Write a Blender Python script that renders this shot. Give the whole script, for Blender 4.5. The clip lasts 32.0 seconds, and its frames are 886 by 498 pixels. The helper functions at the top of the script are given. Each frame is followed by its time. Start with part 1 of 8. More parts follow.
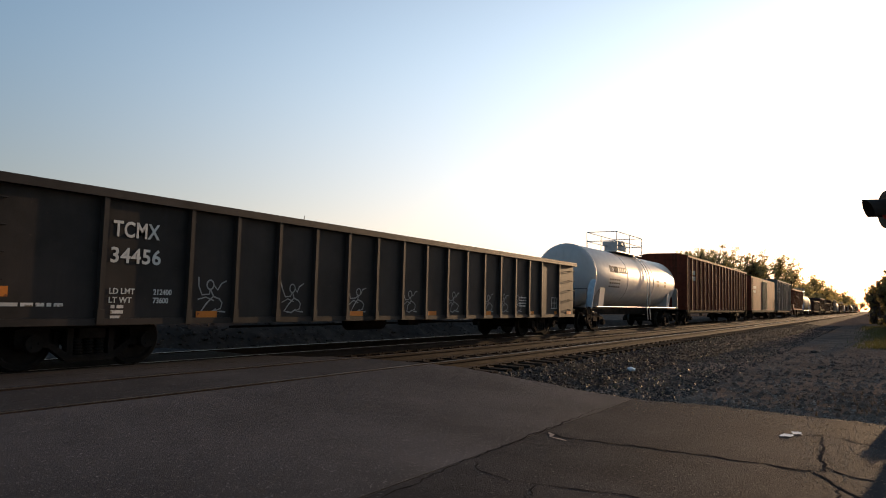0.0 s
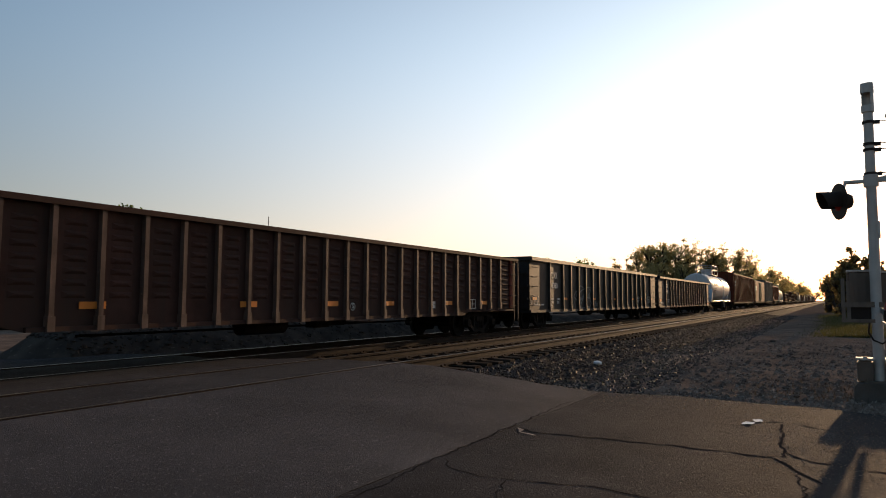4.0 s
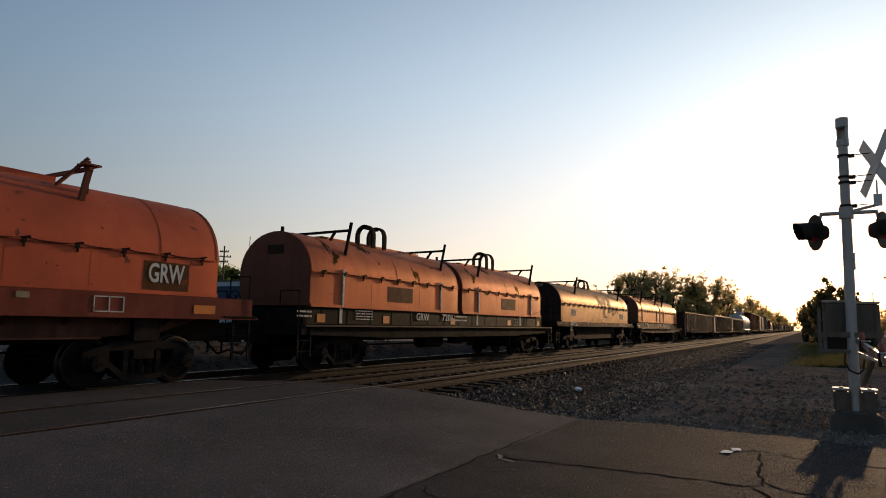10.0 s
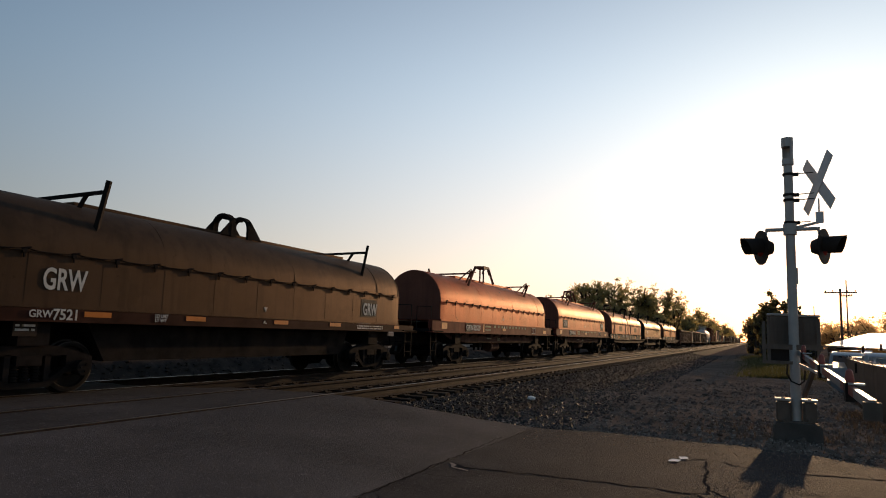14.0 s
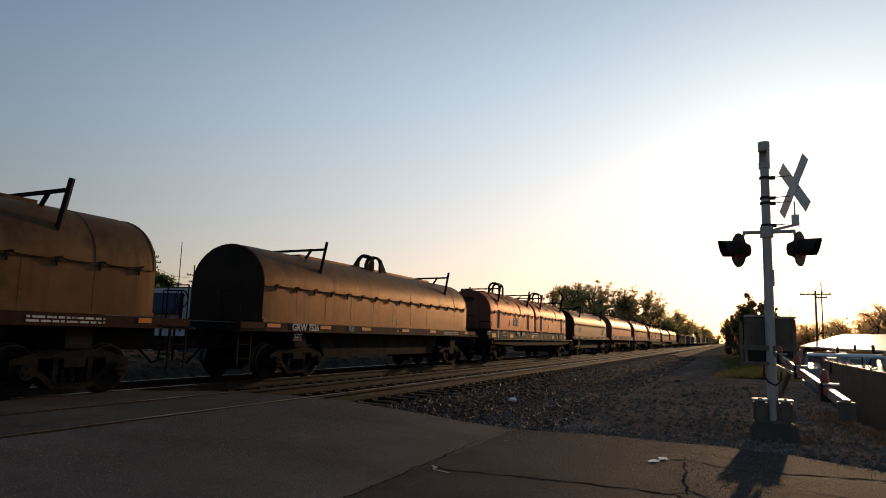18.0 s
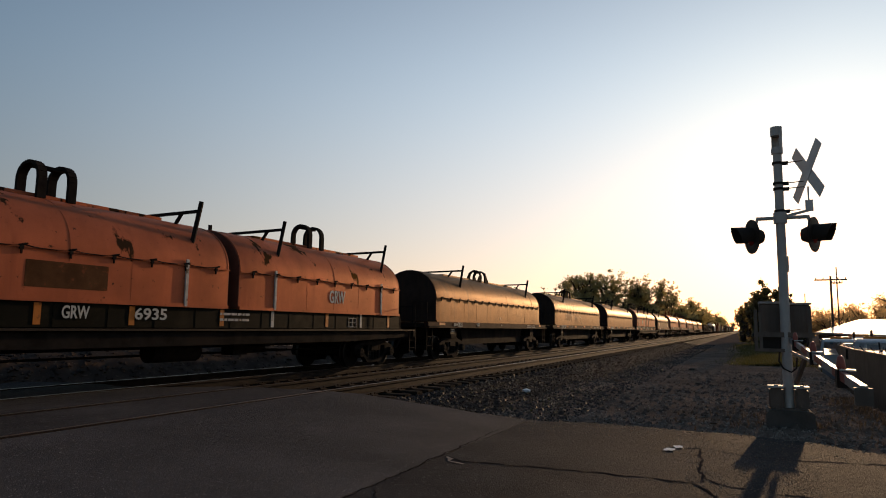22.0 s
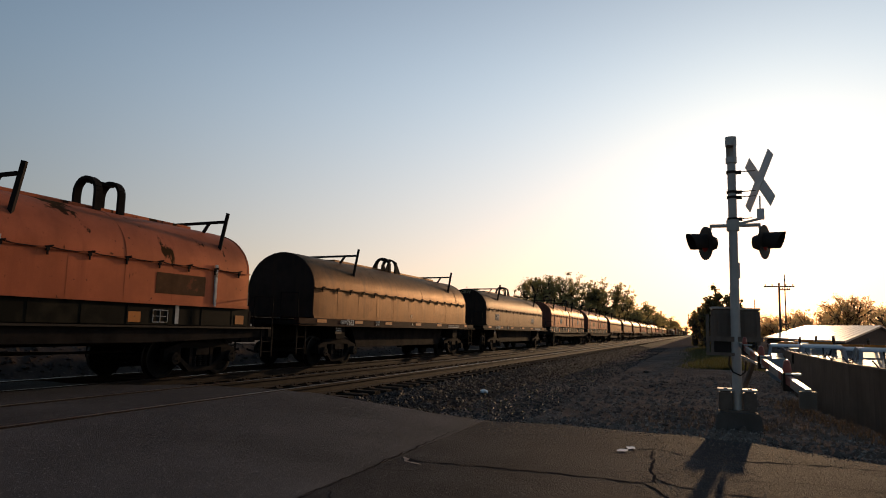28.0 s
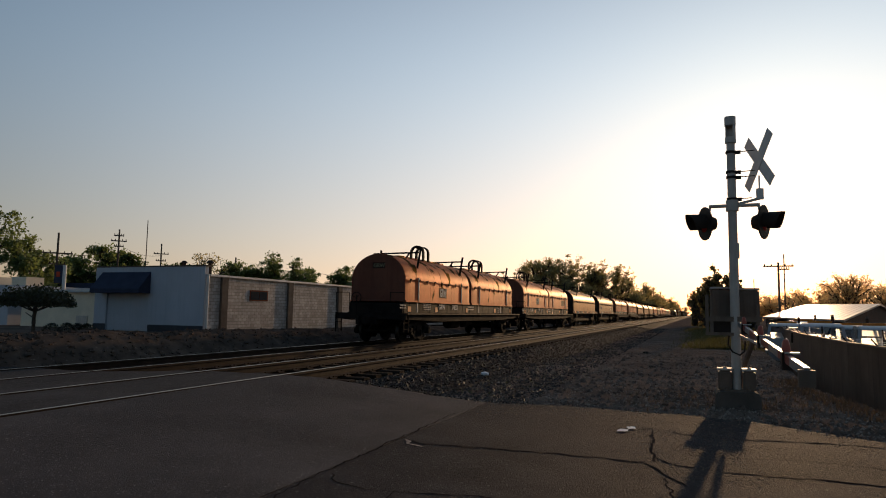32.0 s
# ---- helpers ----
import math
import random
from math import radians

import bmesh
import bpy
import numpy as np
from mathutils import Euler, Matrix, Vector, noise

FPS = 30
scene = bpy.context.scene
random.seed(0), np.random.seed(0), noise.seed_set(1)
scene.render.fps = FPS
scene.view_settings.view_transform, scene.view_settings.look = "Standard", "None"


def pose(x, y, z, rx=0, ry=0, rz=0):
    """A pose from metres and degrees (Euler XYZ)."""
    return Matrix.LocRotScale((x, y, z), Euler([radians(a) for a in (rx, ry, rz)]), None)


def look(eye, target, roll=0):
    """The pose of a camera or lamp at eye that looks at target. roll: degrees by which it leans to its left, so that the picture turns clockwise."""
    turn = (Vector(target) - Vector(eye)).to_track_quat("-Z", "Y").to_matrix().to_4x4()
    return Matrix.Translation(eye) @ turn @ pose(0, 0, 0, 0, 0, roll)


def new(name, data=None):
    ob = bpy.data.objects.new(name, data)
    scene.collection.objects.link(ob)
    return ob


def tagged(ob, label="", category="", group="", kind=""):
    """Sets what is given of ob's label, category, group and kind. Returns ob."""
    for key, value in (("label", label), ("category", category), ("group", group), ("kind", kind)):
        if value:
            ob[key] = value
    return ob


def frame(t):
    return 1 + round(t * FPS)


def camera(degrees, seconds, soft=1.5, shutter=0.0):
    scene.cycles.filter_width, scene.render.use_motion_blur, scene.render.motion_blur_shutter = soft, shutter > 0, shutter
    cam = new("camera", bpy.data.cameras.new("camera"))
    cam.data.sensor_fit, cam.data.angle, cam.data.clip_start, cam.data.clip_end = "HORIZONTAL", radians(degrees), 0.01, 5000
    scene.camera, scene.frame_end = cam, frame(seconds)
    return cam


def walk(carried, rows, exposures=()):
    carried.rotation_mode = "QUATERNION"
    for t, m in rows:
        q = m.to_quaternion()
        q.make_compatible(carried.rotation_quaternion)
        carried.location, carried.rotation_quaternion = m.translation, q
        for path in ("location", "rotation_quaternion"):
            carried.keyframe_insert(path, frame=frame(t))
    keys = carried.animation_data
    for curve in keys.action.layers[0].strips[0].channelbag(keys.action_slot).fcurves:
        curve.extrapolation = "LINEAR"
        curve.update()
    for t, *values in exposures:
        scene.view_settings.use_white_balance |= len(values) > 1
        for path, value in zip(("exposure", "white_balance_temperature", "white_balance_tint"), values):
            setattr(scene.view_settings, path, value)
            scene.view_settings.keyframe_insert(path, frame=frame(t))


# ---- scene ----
cam = camera(68.0, 32.0, soft=1.0)
PATH = [
    (0, pose(0, 0, 1.42, 94.46, -1.48, -56.73)),
    (0.5, pose(0, 0, 1.42, 94.29, -0.86, -57.53)),
    (1, pose(0, 0, 1.42, 93.84, -1.03, -58.71)),
    (1.5, pose(0, 0, 1.42, 93.60, -0.67, -60.11)),
    (2, pose(0, 0, 1.42, 93.64, -0.80, -60.98)),
    (2.5, pose(0, 0, 1.42, 93.74, -0.38, -60.61)),
    (3, pose(0, 0, 1.42, 94.10, -0.18, -59.63)),
    (3.5, pose(0, 0, 1.42, 94.27, -0.05, -59.15)),
    (5.5, pose(0, 0, 1.42, 95.03, -1.06, -62.60)),
    (6, pose(0, 0, 1.42, 95.14, -0.79, -63.15)),
    (6.5, pose(0, 0, 1.42, 95.18, -0.51, -63.40)),
    (7, pose(0, 0, 1.42, 95.34, -0.72, -62.91)),
    (7.5, pose(0, 0, 1.42, 95.90, -1.07, -63.84)),
    (8, pose(0, 0, 1.42, 96.13, -0.82, -64.56)),
    (8.5, pose(0, 0, 1.42, 96.30, -0.94, -63.46)),
    (9, pose(0, 0, 1.42, 96.39, -0.81, -61.98)),
    (9.5, pose(0, 0, 1.42, 96.40, -0.77, -61.52)),
    (10, pose(0, 0, 1.42, 96.43, -1.12, -61.17)),
    (10.5, pose(0, 0, 1.42, 96.56, -1.40, -61.44)),
    (11, pose(0, 0, 1.42, 96.64, -1.29, -61.69)),
    (11.5, pose(0, 0, 1.42, 96.74, -1.62, -62.23)),
    (12, pose(0, 0, 1.42, 96.79, -1.60, -62.42)),
    (12.5, pose(0, 0, 1.42, 96.90, -2.14, -63.13)),
    (13, pose(0, 0, 1.42, 97.01, -1.90, -63.80)),
    (13.5, pose(0, 0, 1.42, 97.12, -1.98, -64.41)),
    (14, pose(0, 0, 1.42, 97.22, -1.81, -64.99)),
    (14.5, pose(0, 0, 1.42, 97.39, -1.90, -65.52)),
    (16.5, pose(0, 0, 1.42, 97.51, -0.58, -66.35)),
    (17, pose(0, 0, 1.42, 97.55, -1.07, -66.45)),
    (17.5, pose(0, 0, 1.42, 97.47, -1.78, -66.53)),
    (18, pose(0, 0, 1.42, 97.45, -1.65, -66.60)),
    (18.5, pose(0, 0, 1.42, 97.43, -1.56, -66.49)),
    (19, pose(0, 0, 1.42, 97.30, -1.77, -66.25)),
    (19.5, pose(0, 0, 1.42, 97.17, -1.71, -66.21)),
    (20, pose(0, 0, 1.42, 97.09, -1.47, -66.28)),
    (20.5, pose(0, 0, 1.42, 96.92, -1.35, -66.19)),
    (21, pose(0, 0, 1.42, 96.81, -0.82, -65.84)),
    (21.5, pose(0, 0, 1.42, 96.77, -0.70, -65.69)),
    (22, pose(0, 0, 1.42, 96.76, -0.70, -65.51)),
    (22.5, pose(0, 0, 1.42, 96.76, -0.91, -65.51)),
    (23, pose(0, 0, 1.42, 96.77, -0.71, -65.57)),
    (23.5, pose(0, 0, 1.42, 96.71, -0.14, -65.70)),
    (24, pose(0, 0, 1.42, 96.69, -0.05, -65.95)),
    (24.5, pose(0, 0, 1.42, 96.76, -0.43, -66.32)),
    (25, pose(0, 0, 1.42, 96.78, -0.34, -66.62)),
    (25.5, pose(0, 0, 1.42, 96.82, -0.35, -67.06)),
    (27.5, pose(0, 0, 1.42, 96.85, -1.27, -68.64)),
    (28, pose(0, 0, 1.42, 96.85, -1.49, -69.03)),
    (28.5, pose(0, 0, 1.42, 96.76, -1.28, -69.37)),
    (29, pose(0, 0, 1.42, 96.77, -1.09, -69.56)),
    (29.5, pose(0, 0, 1.42, 96.78, -1.11, -69.54)),
    (30, pose(0, 0, 1.42, 96.71, -1.09, -69.43)),
    (30.5, pose(0, 0, 1.42, 96.66, -1.10, -69.37)),
    (31, pose(0, 0, 1.42, 96.52, -1.75, -69.28)),
    (31.5, pose(0, 0, 1.42, 96.08, -1.75, -69.18)),
    (32, pose(0, 0, 1.42, 95.41, -0.84, -69.01)),
]
EXPOSURES = [(0, 0.58, 6300, 7), (6, 0.28, 6300, 7), (13, 0.08, 6300, 7), (19, -0.08, 6300, 7), (25, -0.13, 6300, 7), (32, -0.16, 6300, 7)]
walk(cam, PATH, EXPOSURES)

# ---- daylight: low evening sun almost along the tracks ----
SUN_AZ, SUN_EL = -6.4, 7.7
world = bpy.data.worlds.new("sky")
scene.world = world
world.use_nodes = True
wn = world.node_tree
sky = wn.nodes.new("ShaderNodeTexSky")
sky.sky_type = "NISHITA"
sky.sun_disc = False
sky.sun_elevation = radians(SUN_EL)
sky.sun_rotation = radians(90 - SUN_AZ)
sky.air_density, sky.dust_density, sky.ozone_density = 1.1, 0.45, 2.2
wn.nodes["Background"].inputs["Strength"].default_value = 0.125
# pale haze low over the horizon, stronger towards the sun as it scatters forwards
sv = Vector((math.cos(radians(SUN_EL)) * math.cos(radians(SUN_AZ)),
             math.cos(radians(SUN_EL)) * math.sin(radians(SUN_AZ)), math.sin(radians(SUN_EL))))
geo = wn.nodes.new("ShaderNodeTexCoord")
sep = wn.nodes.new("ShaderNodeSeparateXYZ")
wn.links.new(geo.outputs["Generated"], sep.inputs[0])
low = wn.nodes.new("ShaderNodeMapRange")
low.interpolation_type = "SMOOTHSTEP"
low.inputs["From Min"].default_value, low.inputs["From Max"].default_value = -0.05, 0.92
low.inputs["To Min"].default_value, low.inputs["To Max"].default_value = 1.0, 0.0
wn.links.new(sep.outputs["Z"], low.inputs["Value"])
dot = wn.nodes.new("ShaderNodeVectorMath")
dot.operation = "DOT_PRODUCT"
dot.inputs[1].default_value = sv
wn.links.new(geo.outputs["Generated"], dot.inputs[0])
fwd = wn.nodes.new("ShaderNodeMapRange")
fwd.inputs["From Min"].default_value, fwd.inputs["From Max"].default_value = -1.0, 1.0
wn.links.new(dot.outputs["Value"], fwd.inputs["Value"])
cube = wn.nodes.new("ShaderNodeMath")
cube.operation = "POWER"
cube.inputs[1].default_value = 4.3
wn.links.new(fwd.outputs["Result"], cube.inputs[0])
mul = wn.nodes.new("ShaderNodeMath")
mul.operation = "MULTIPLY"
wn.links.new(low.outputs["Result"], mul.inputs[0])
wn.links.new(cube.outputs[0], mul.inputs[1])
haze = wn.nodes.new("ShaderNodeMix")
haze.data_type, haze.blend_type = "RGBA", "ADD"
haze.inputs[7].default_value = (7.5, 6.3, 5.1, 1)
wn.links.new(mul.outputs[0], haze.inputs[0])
# the thick low air also takes light away, green and blue more than red
thick = wn.nodes.new("ShaderNodeMapRange")
thick.interpolation_type = "SMOOTHSTEP"
thick.inputs["From Min"].default_value, thick.inputs["From Max"].default_value = 0.0, 0.42
thick.inputs["To Min"].default_value, thick.inputs["To Max"].default_value = 1.0, 0.0
wn.links.new(sep.outputs["Z"], thick.inputs["Value"])
dim = wn.nodes.new("ShaderNodeMix")
dim.data_type, dim.blend_type = "RGBA", "MULTIPLY"
dim.inputs[7].default_value = (0.80, 0.62, 0.60, 1)
wn.links.new(thick.outputs["Result"], dim.inputs[0])
wn.links.new(sky.outputs["Color"], dim.inputs[6])
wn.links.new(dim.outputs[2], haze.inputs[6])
# dusty yellow close to the horizon, clear blue-green above
dust = wn.nodes.new("ShaderNodeMapRange")
dust.interpolation_type = "SMOOTHSTEP"
dust.inputs["From Min"].default_value, dust.inputs["From Max"].default_value = 0.0, 0.40
wn.links.new(sep.outputs["Z"], dust.inputs["Value"])
shade = wn.nodes.new("ShaderNodeMix")
shade.data_type = "RGBA"
shade.inputs[7].default_value = (0.87, 0.935, 1.0, 1)
wn.links.new(dust.outputs["Result"], shade.inputs[0])
warm = wn.nodes.new("ShaderNodeMix")
warm.data_type = "RGBA"
warm.inputs[6].default_value = (0.82, 0.80, 0.85, 1)
warm.inputs[7].default_value = (0.94, 0.83, 0.82, 1)
wn.links.new(cube.outputs[0], warm.inputs[0])
wn.links.new(warm.outputs[2], shade.inputs[6])
air = wn.nodes.new("ShaderNodeMix")
air.data_type, air.blend_type = "RGBA", "MULTIPLY"
air.inputs[0].default_value = 1.0
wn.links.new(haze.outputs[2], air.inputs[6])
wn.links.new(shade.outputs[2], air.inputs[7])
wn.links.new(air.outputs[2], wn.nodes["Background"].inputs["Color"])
sun = new("sun", bpy.data.lights.new("sun", "SUN"))
sun.data.energy = 2.8
sun.data.angle = radians(0.6)
sun.data.color = (1.0, 0.62, 0.33)
sun.matrix_world = look(sv * 200, (0, 0, 0))

# ---- plan ----
YN, ZN = 7.17, 0.34      # near track: centre and rail top
YF, ZF = 11.10, 0.24     # far track
GAUGE = 1.51
ROAD_X = 9.55            # edge of the crossing road


# ---- mesh helpers ----
def box(bm, x0, x1, y0, y1, z0, z1):
    v = [bm.verts.new((x, y, z)) for x in (x0, x1) for y in (y0, y1) for z in (z0, z1)]
    for f in ((0, 1, 3, 2), (4, 6, 7, 5), (0, 4, 5, 1), (2, 3, 7, 6), (0, 2, 6, 4), (1, 5, 7, 3)):
        bm.faces.new([v[i] for i in f])
    return v


def tube(bm, p0, p1, r0, r1=None, n=8, caps=True):
    p0, p1 = Vector(p0), Vector(p1)
    r1 = r0 if r1 is None else r1
    d = p1 - p0
    q = d.to_track_quat("Z", "Y")
    rings = []
    for p, r in ((p0, r0), (p1, r1)):
        rings.append([bm.verts.new(p + q @ Vector((r * math.cos(a), r * math.sin(a), 0)))
                      for a in (2 * math.pi * i / n for i in range(n))])
    for i in range(n):
        bm.faces.new((rings[0][i], rings[0][(i + 1) % n], rings[1][(i + 1) % n], rings[1][i]))
    if caps:
        bm.faces.new(rings[0][::-1])
        bm.faces.new(rings[1])


def bar(bm, p0, p1, w, h):
    """A square bar between two points."""
    p0, p1 = Vector(p0), Vector(p1)
    q = (p1 - p0).to_track_quat("Z", "Y")
    c = [Vector((sx * w / 2, sy * h / 2, 0)) for sx, sy in ((-1, -1), (1, -1), (1, 1), (-1, 1))]
    a = [bm.verts.new(p0 + q @ v) for v in c]
    b = [bm.verts.new(p1 + q @ v) for v in c]
    for i in range(4):
        bm.faces.new((a[i], a[(i + 1) % 4], b[(i + 1) % 4], b[i]))
    bm.faces.new(a[::-1])
    bm.faces.new(b)


def prism(bm, pts, axis, c0, c1):
    """A closed outline pushed along an axis from c0 to c1."""
    def place(u, w, c):
        return {"x": (c, u, w), "y": (u, c, w), "z": (u, w, c)}[axis]
    a = [bm.verts.new(place(u, w, c0)) for u, w in pts]
    b = [bm.verts.new(place(u, w, c1)) for u, w in pts]
    n = len(pts)
    sides = [bm.faces.new((a[i], a[(i + 1) % n], b[(i + 1) % n], b[i])) for i in range(n)]
    ends = [bm.faces.new(a[::-1]), bm.faces.new(b)]
    return sides, ends


def path_tube(bm, pts, r, n=6):
    """One unbroken tube through points."""
    pts = [Vector(p) for p in pts]
    rings = []
    for i, p in enumerate(pts):
        d = pts[min(i + 1, len(pts) - 1)] - pts[max(i - 1, 0)]
        q = d.to_track_quat("Z", "Y")
        rings.append([bm.verts.new(p + q @ Vector((r * math.cos(a), r * math.sin(a), 0))) for a in (2 * math.pi * k / n for k in range(n))])
    for ra, rb in zip(rings, rings[1:]):
        # start each ring's round at the vertex nearest to the ring before
        k0 = min(range(n), key=lambda k: (rb[k].co - ra[0].co).length)
        rb[:] = rb[k0:] + rb[:k0]
        for k in range(n):
            bm.faces.new((ra[k], ra[(k + 1) % n], rb[(k + 1) % n], rb[k]))
    bm.faces.new(rings[0][::-1])
    bm.faces.new(rings[-1])


def lathe(bm, prof, axis_p, n=20, axis="y"):
    """Turns an outline of (along, radius) round an axis through axis_p."""
    ax = Vector(axis_p)
    rings = []
    for s, r in prof:
        ring = []
        for i in range(n):
            a = 2 * math.pi * i / n
            u, w = r * math.cos(a), r * math.sin(a)
            ring.append(bm.verts.new(ax + Vector({"y": (u, s, w), "x": (s, u, w), "z": (u, w, s)}[axis])))
        rings.append(ring)
    for a, b in zip(rings, rings[1:]):
        for i in range(n):
            bm.faces.new((a[i], a[(i + 1) % n], b[(i + 1) % n], b[i]))
    bm.faces.new(rings[0])
    bm.faces.new(rings[-1][::-1])


def finish(bm, name, smooth=35):
    bmesh.ops.recalc_face_normals(bm, faces=bm.faces)
    me = bpy.data.meshes.new(name)
    bm.to_mesh(me)
    bm.free()
    if smooth:
        me.polygons.foreach_set("use_smooth", [True] * len(me.polygons))
        me.set_sharp_from_angle(angle=radians(smooth))
    return me


CACHE = {}


def cached(key, build):
    if key not in CACHE:
        bm = bmesh.new()
        build(bm)
        CACHE[key] = finish(bm, key.split(":")[0])
        CACHE[key].materials.append(None)
    return CACHE[key]


def part(name, data, material, parent=None, label="", at=None):
    """One mesh object (from a bmesh or a mesh), under a thing or a part."""
    me = finish(data, name) if isinstance(data, bmesh.types.BMesh) else data
    if not me.materials:
        me.materials.append(None)
    ob = new(name, me)
    if material is not None:
        ob.material_slots[0].link = "OBJECT"
        ob.material_slots[0].material = material
    if parent is not None:
        ob.parent = parent
    if at is not None:
        ob.matrix_basis = at
    if label:
        ob["label"] = label
    return ob


# ---- materials ----
def mat(name, base, rough=0.6, metal=0.0, var=0.25, scale=2.0, bump=0.15, grain=60.0, second=None, amount=0.5,
        spots=None, spot_scale=4.0, spot_cut=0.62, streak=None, coat=0.0, stretch=(1, 1, 1), random_tint=0.0, soft_spots=0.04, spec=0.2, tint=None, specks=None, spot_stretch=(1, 1, 1), spot_roof=0.0):
    m = bpy.data.materials.new(name)
    m.use_nodes = True
    nt = m.node_tree
    N, L = nt.nodes, nt.links
    bs = N["Principled BSDF"]
    bs.inputs["Metallic"].default_value = metal
    bs.inputs["Coat Weight"].default_value = coat
    bs.inputs["Specular IOR Level"].default_value = spec
    if tint:
        bs.inputs["Specular Tint"].default_value = (*tint, 1)
    tc = N.new("ShaderNodeTexCoord")
    mp = N.new("ShaderNodeMapping")
    mp.inputs["Scale"].default_value = stretch
    L.new(tc.outputs["Object"], mp.inputs["Vector"])

    def noise_tex(s, detail=5.0, rough_=0.6):
        n = N.new("ShaderNodeTexNoise")
        n.inputs["Scale"].default_value = s
        n.inputs["Detail"].default_value = detail
        n.inputs["Roughness"].default_value = rough_
        L.new(mp.outputs["Vector"], n.inputs["Vector"])
        return n.outputs["Fac"]

    def ramp(src, lo, hi):
        r = N.new("ShaderNodeMapRange")
        r.inputs["From Min"].default_value, r.inputs["From Max"].default_value = lo, hi
        L.new(src, r.inputs["Value"])
        return r.outputs["Result"]

    def mix(f, a, b):
        x = N.new("ShaderNodeMix")
        x.data_type = "RGBA"
        if isinstance(f, float):
            x.inputs[0].default_value = f
        else:
            L.new(f, x.inputs[0])
        for sock, c in ((x.inputs[6], a), (x.inputs[7], b)):
            if isinstance(c, tuple):
                sock.default_value = (*c[:3], 1)
            else:
                L.new(c, sock)
        return x.outputs[2]

    dark = tuple(c * (1 - var) for c in base)
    light = tuple(min(1, c * (1 + var)) for c in base)
    col = mix(ramp(noise_tex(scale), 0.3, 0.7), dark, light)
    fine = noise_tex(grain, 3.0, 0.7)
    col = mix(ramp(fine, 0.25, 0.75), mix(0.12 + var * 0.3, col, (0, 0, 0)), col)
    if second:
        col = mix(ramp(noise_tex(scale * 0.37 + 0.11, 6.0), 0.62 - amount * 0.35, 0.72 - amount * 0.2), col, second)
    if streak:
        w = N.new("ShaderNodeMapping")
        w.inputs["Scale"].default_value = (6.0, 6.0, 0.35)
        L.new(tc.outputs["Object"], w.inputs["Vector"])
        n = N.new("ShaderNodeTexNoise")
        n.inputs["Scale"].default_value, n.inputs["Detail"].default_value = 1.0, 5.0
        L.new(w.outputs["Vector"], n.inputs["Vector"])
        col = mix(ramp(n.outputs["Fac"], 0.5, 0.75), col, streak)
    rough_sock = ramp(fine, -0.4 if rough > .3 else 0, 1.4)
    if spots:
        sm = N.new("ShaderNodeMapping")
        sm.inputs["Scale"].default_value = spot_stretch
        L.new(tc.outputs["Object"], sm.inputs["Vector"])
        sn = N.new("ShaderNodeTexNoise")
        sn.inputs["Scale"].default_value, sn.inputs["Detail"].default_value, sn.inputs["Roughness"].default_value = spot_scale, 5.0, 0.6
        L.new(sm.outputs["Vector"], sn.inputs["Vector"])
        worn = sn.outputs["Fac"]
        if spot_roof:
            xyz = N.new("ShaderNodeSeparateXYZ")
            L.new(tc.outputs["Object"], xyz.inputs[0])
            lift = N.new("ShaderNodeMapRange")
            lift.inputs["From Min"].default_value, lift.inputs["From Max"].default_value = 1.6, 3.2
            lift.inputs["To Min"].default_value, lift.inputs["To Max"].default_value = -spot_roof, spot_roof
            L.new(xyz.outputs["Z"], lift.inputs["Value"])
            both = N.new("ShaderNodeMath")
            L.new(worn, both.inputs[0])
            L.new(lift.outputs["Result"], both.inputs[1])
            worn = both.outputs[0]
        f = ramp(worn, spot_cut, spot_cut + soft_spots)
        col = mix(f, col, spots)
        if spot_roof:
            dull = N.new("ShaderNodeMapRange")
            dull.inputs["To Min"].default_value, dull.inputs["To Max"].default_value = spec, 0.0
            L.new(f, dull.inputs["Value"])
            L.new(dull.outputs["Result"], bs.inputs["Specular IOR Level"])
    if specks:
        col = mix(ramp(noise_tex(9.0, 3.0, 0.7), 0.66, 0.71), col, specks)
        col = mix(ramp(noise_tex(0.55, 4.0, 0.6), 0.45, 0.75), col, mix(0.35, col, specks))
    if random_tint:
        oi = N.new("ShaderNodeObjectInfo")
        hs = N.new("ShaderNodeHueSaturation")
        L.new(ramp(oi.outputs["Random"], 0, 1), hs.inputs["Value"])
        r = hs.inputs["Value"].links[0].from_node
        r.inputs["To Min"].default_value, r.inputs["To Max"].default_value = 1 - random_tint, 1 + random_tint
        L.new(col, hs.inputs["Color"])
        col = hs.outputs["Color"]
    L.new(col, bs.inputs["Base Color"])
    rr = rough_sock.node
    rr.inputs["To Min"].default_value, rr.inputs["To Max"].default_value = max(0.03, rough - 0.15), min(1, rough + 0.15)
    L.new(rough_sock, bs.inputs["Roughness"])
    if bump:
        b = N.new("ShaderNodeBump")
        b.inputs["Strength"].default_value = bump
        b.inputs["Distance"].default_value = 0.02
        L.new(fine, b.inputs["Height"])
        L.new(b.outputs["Normal"], bs.inputs["Normal"])
    return m


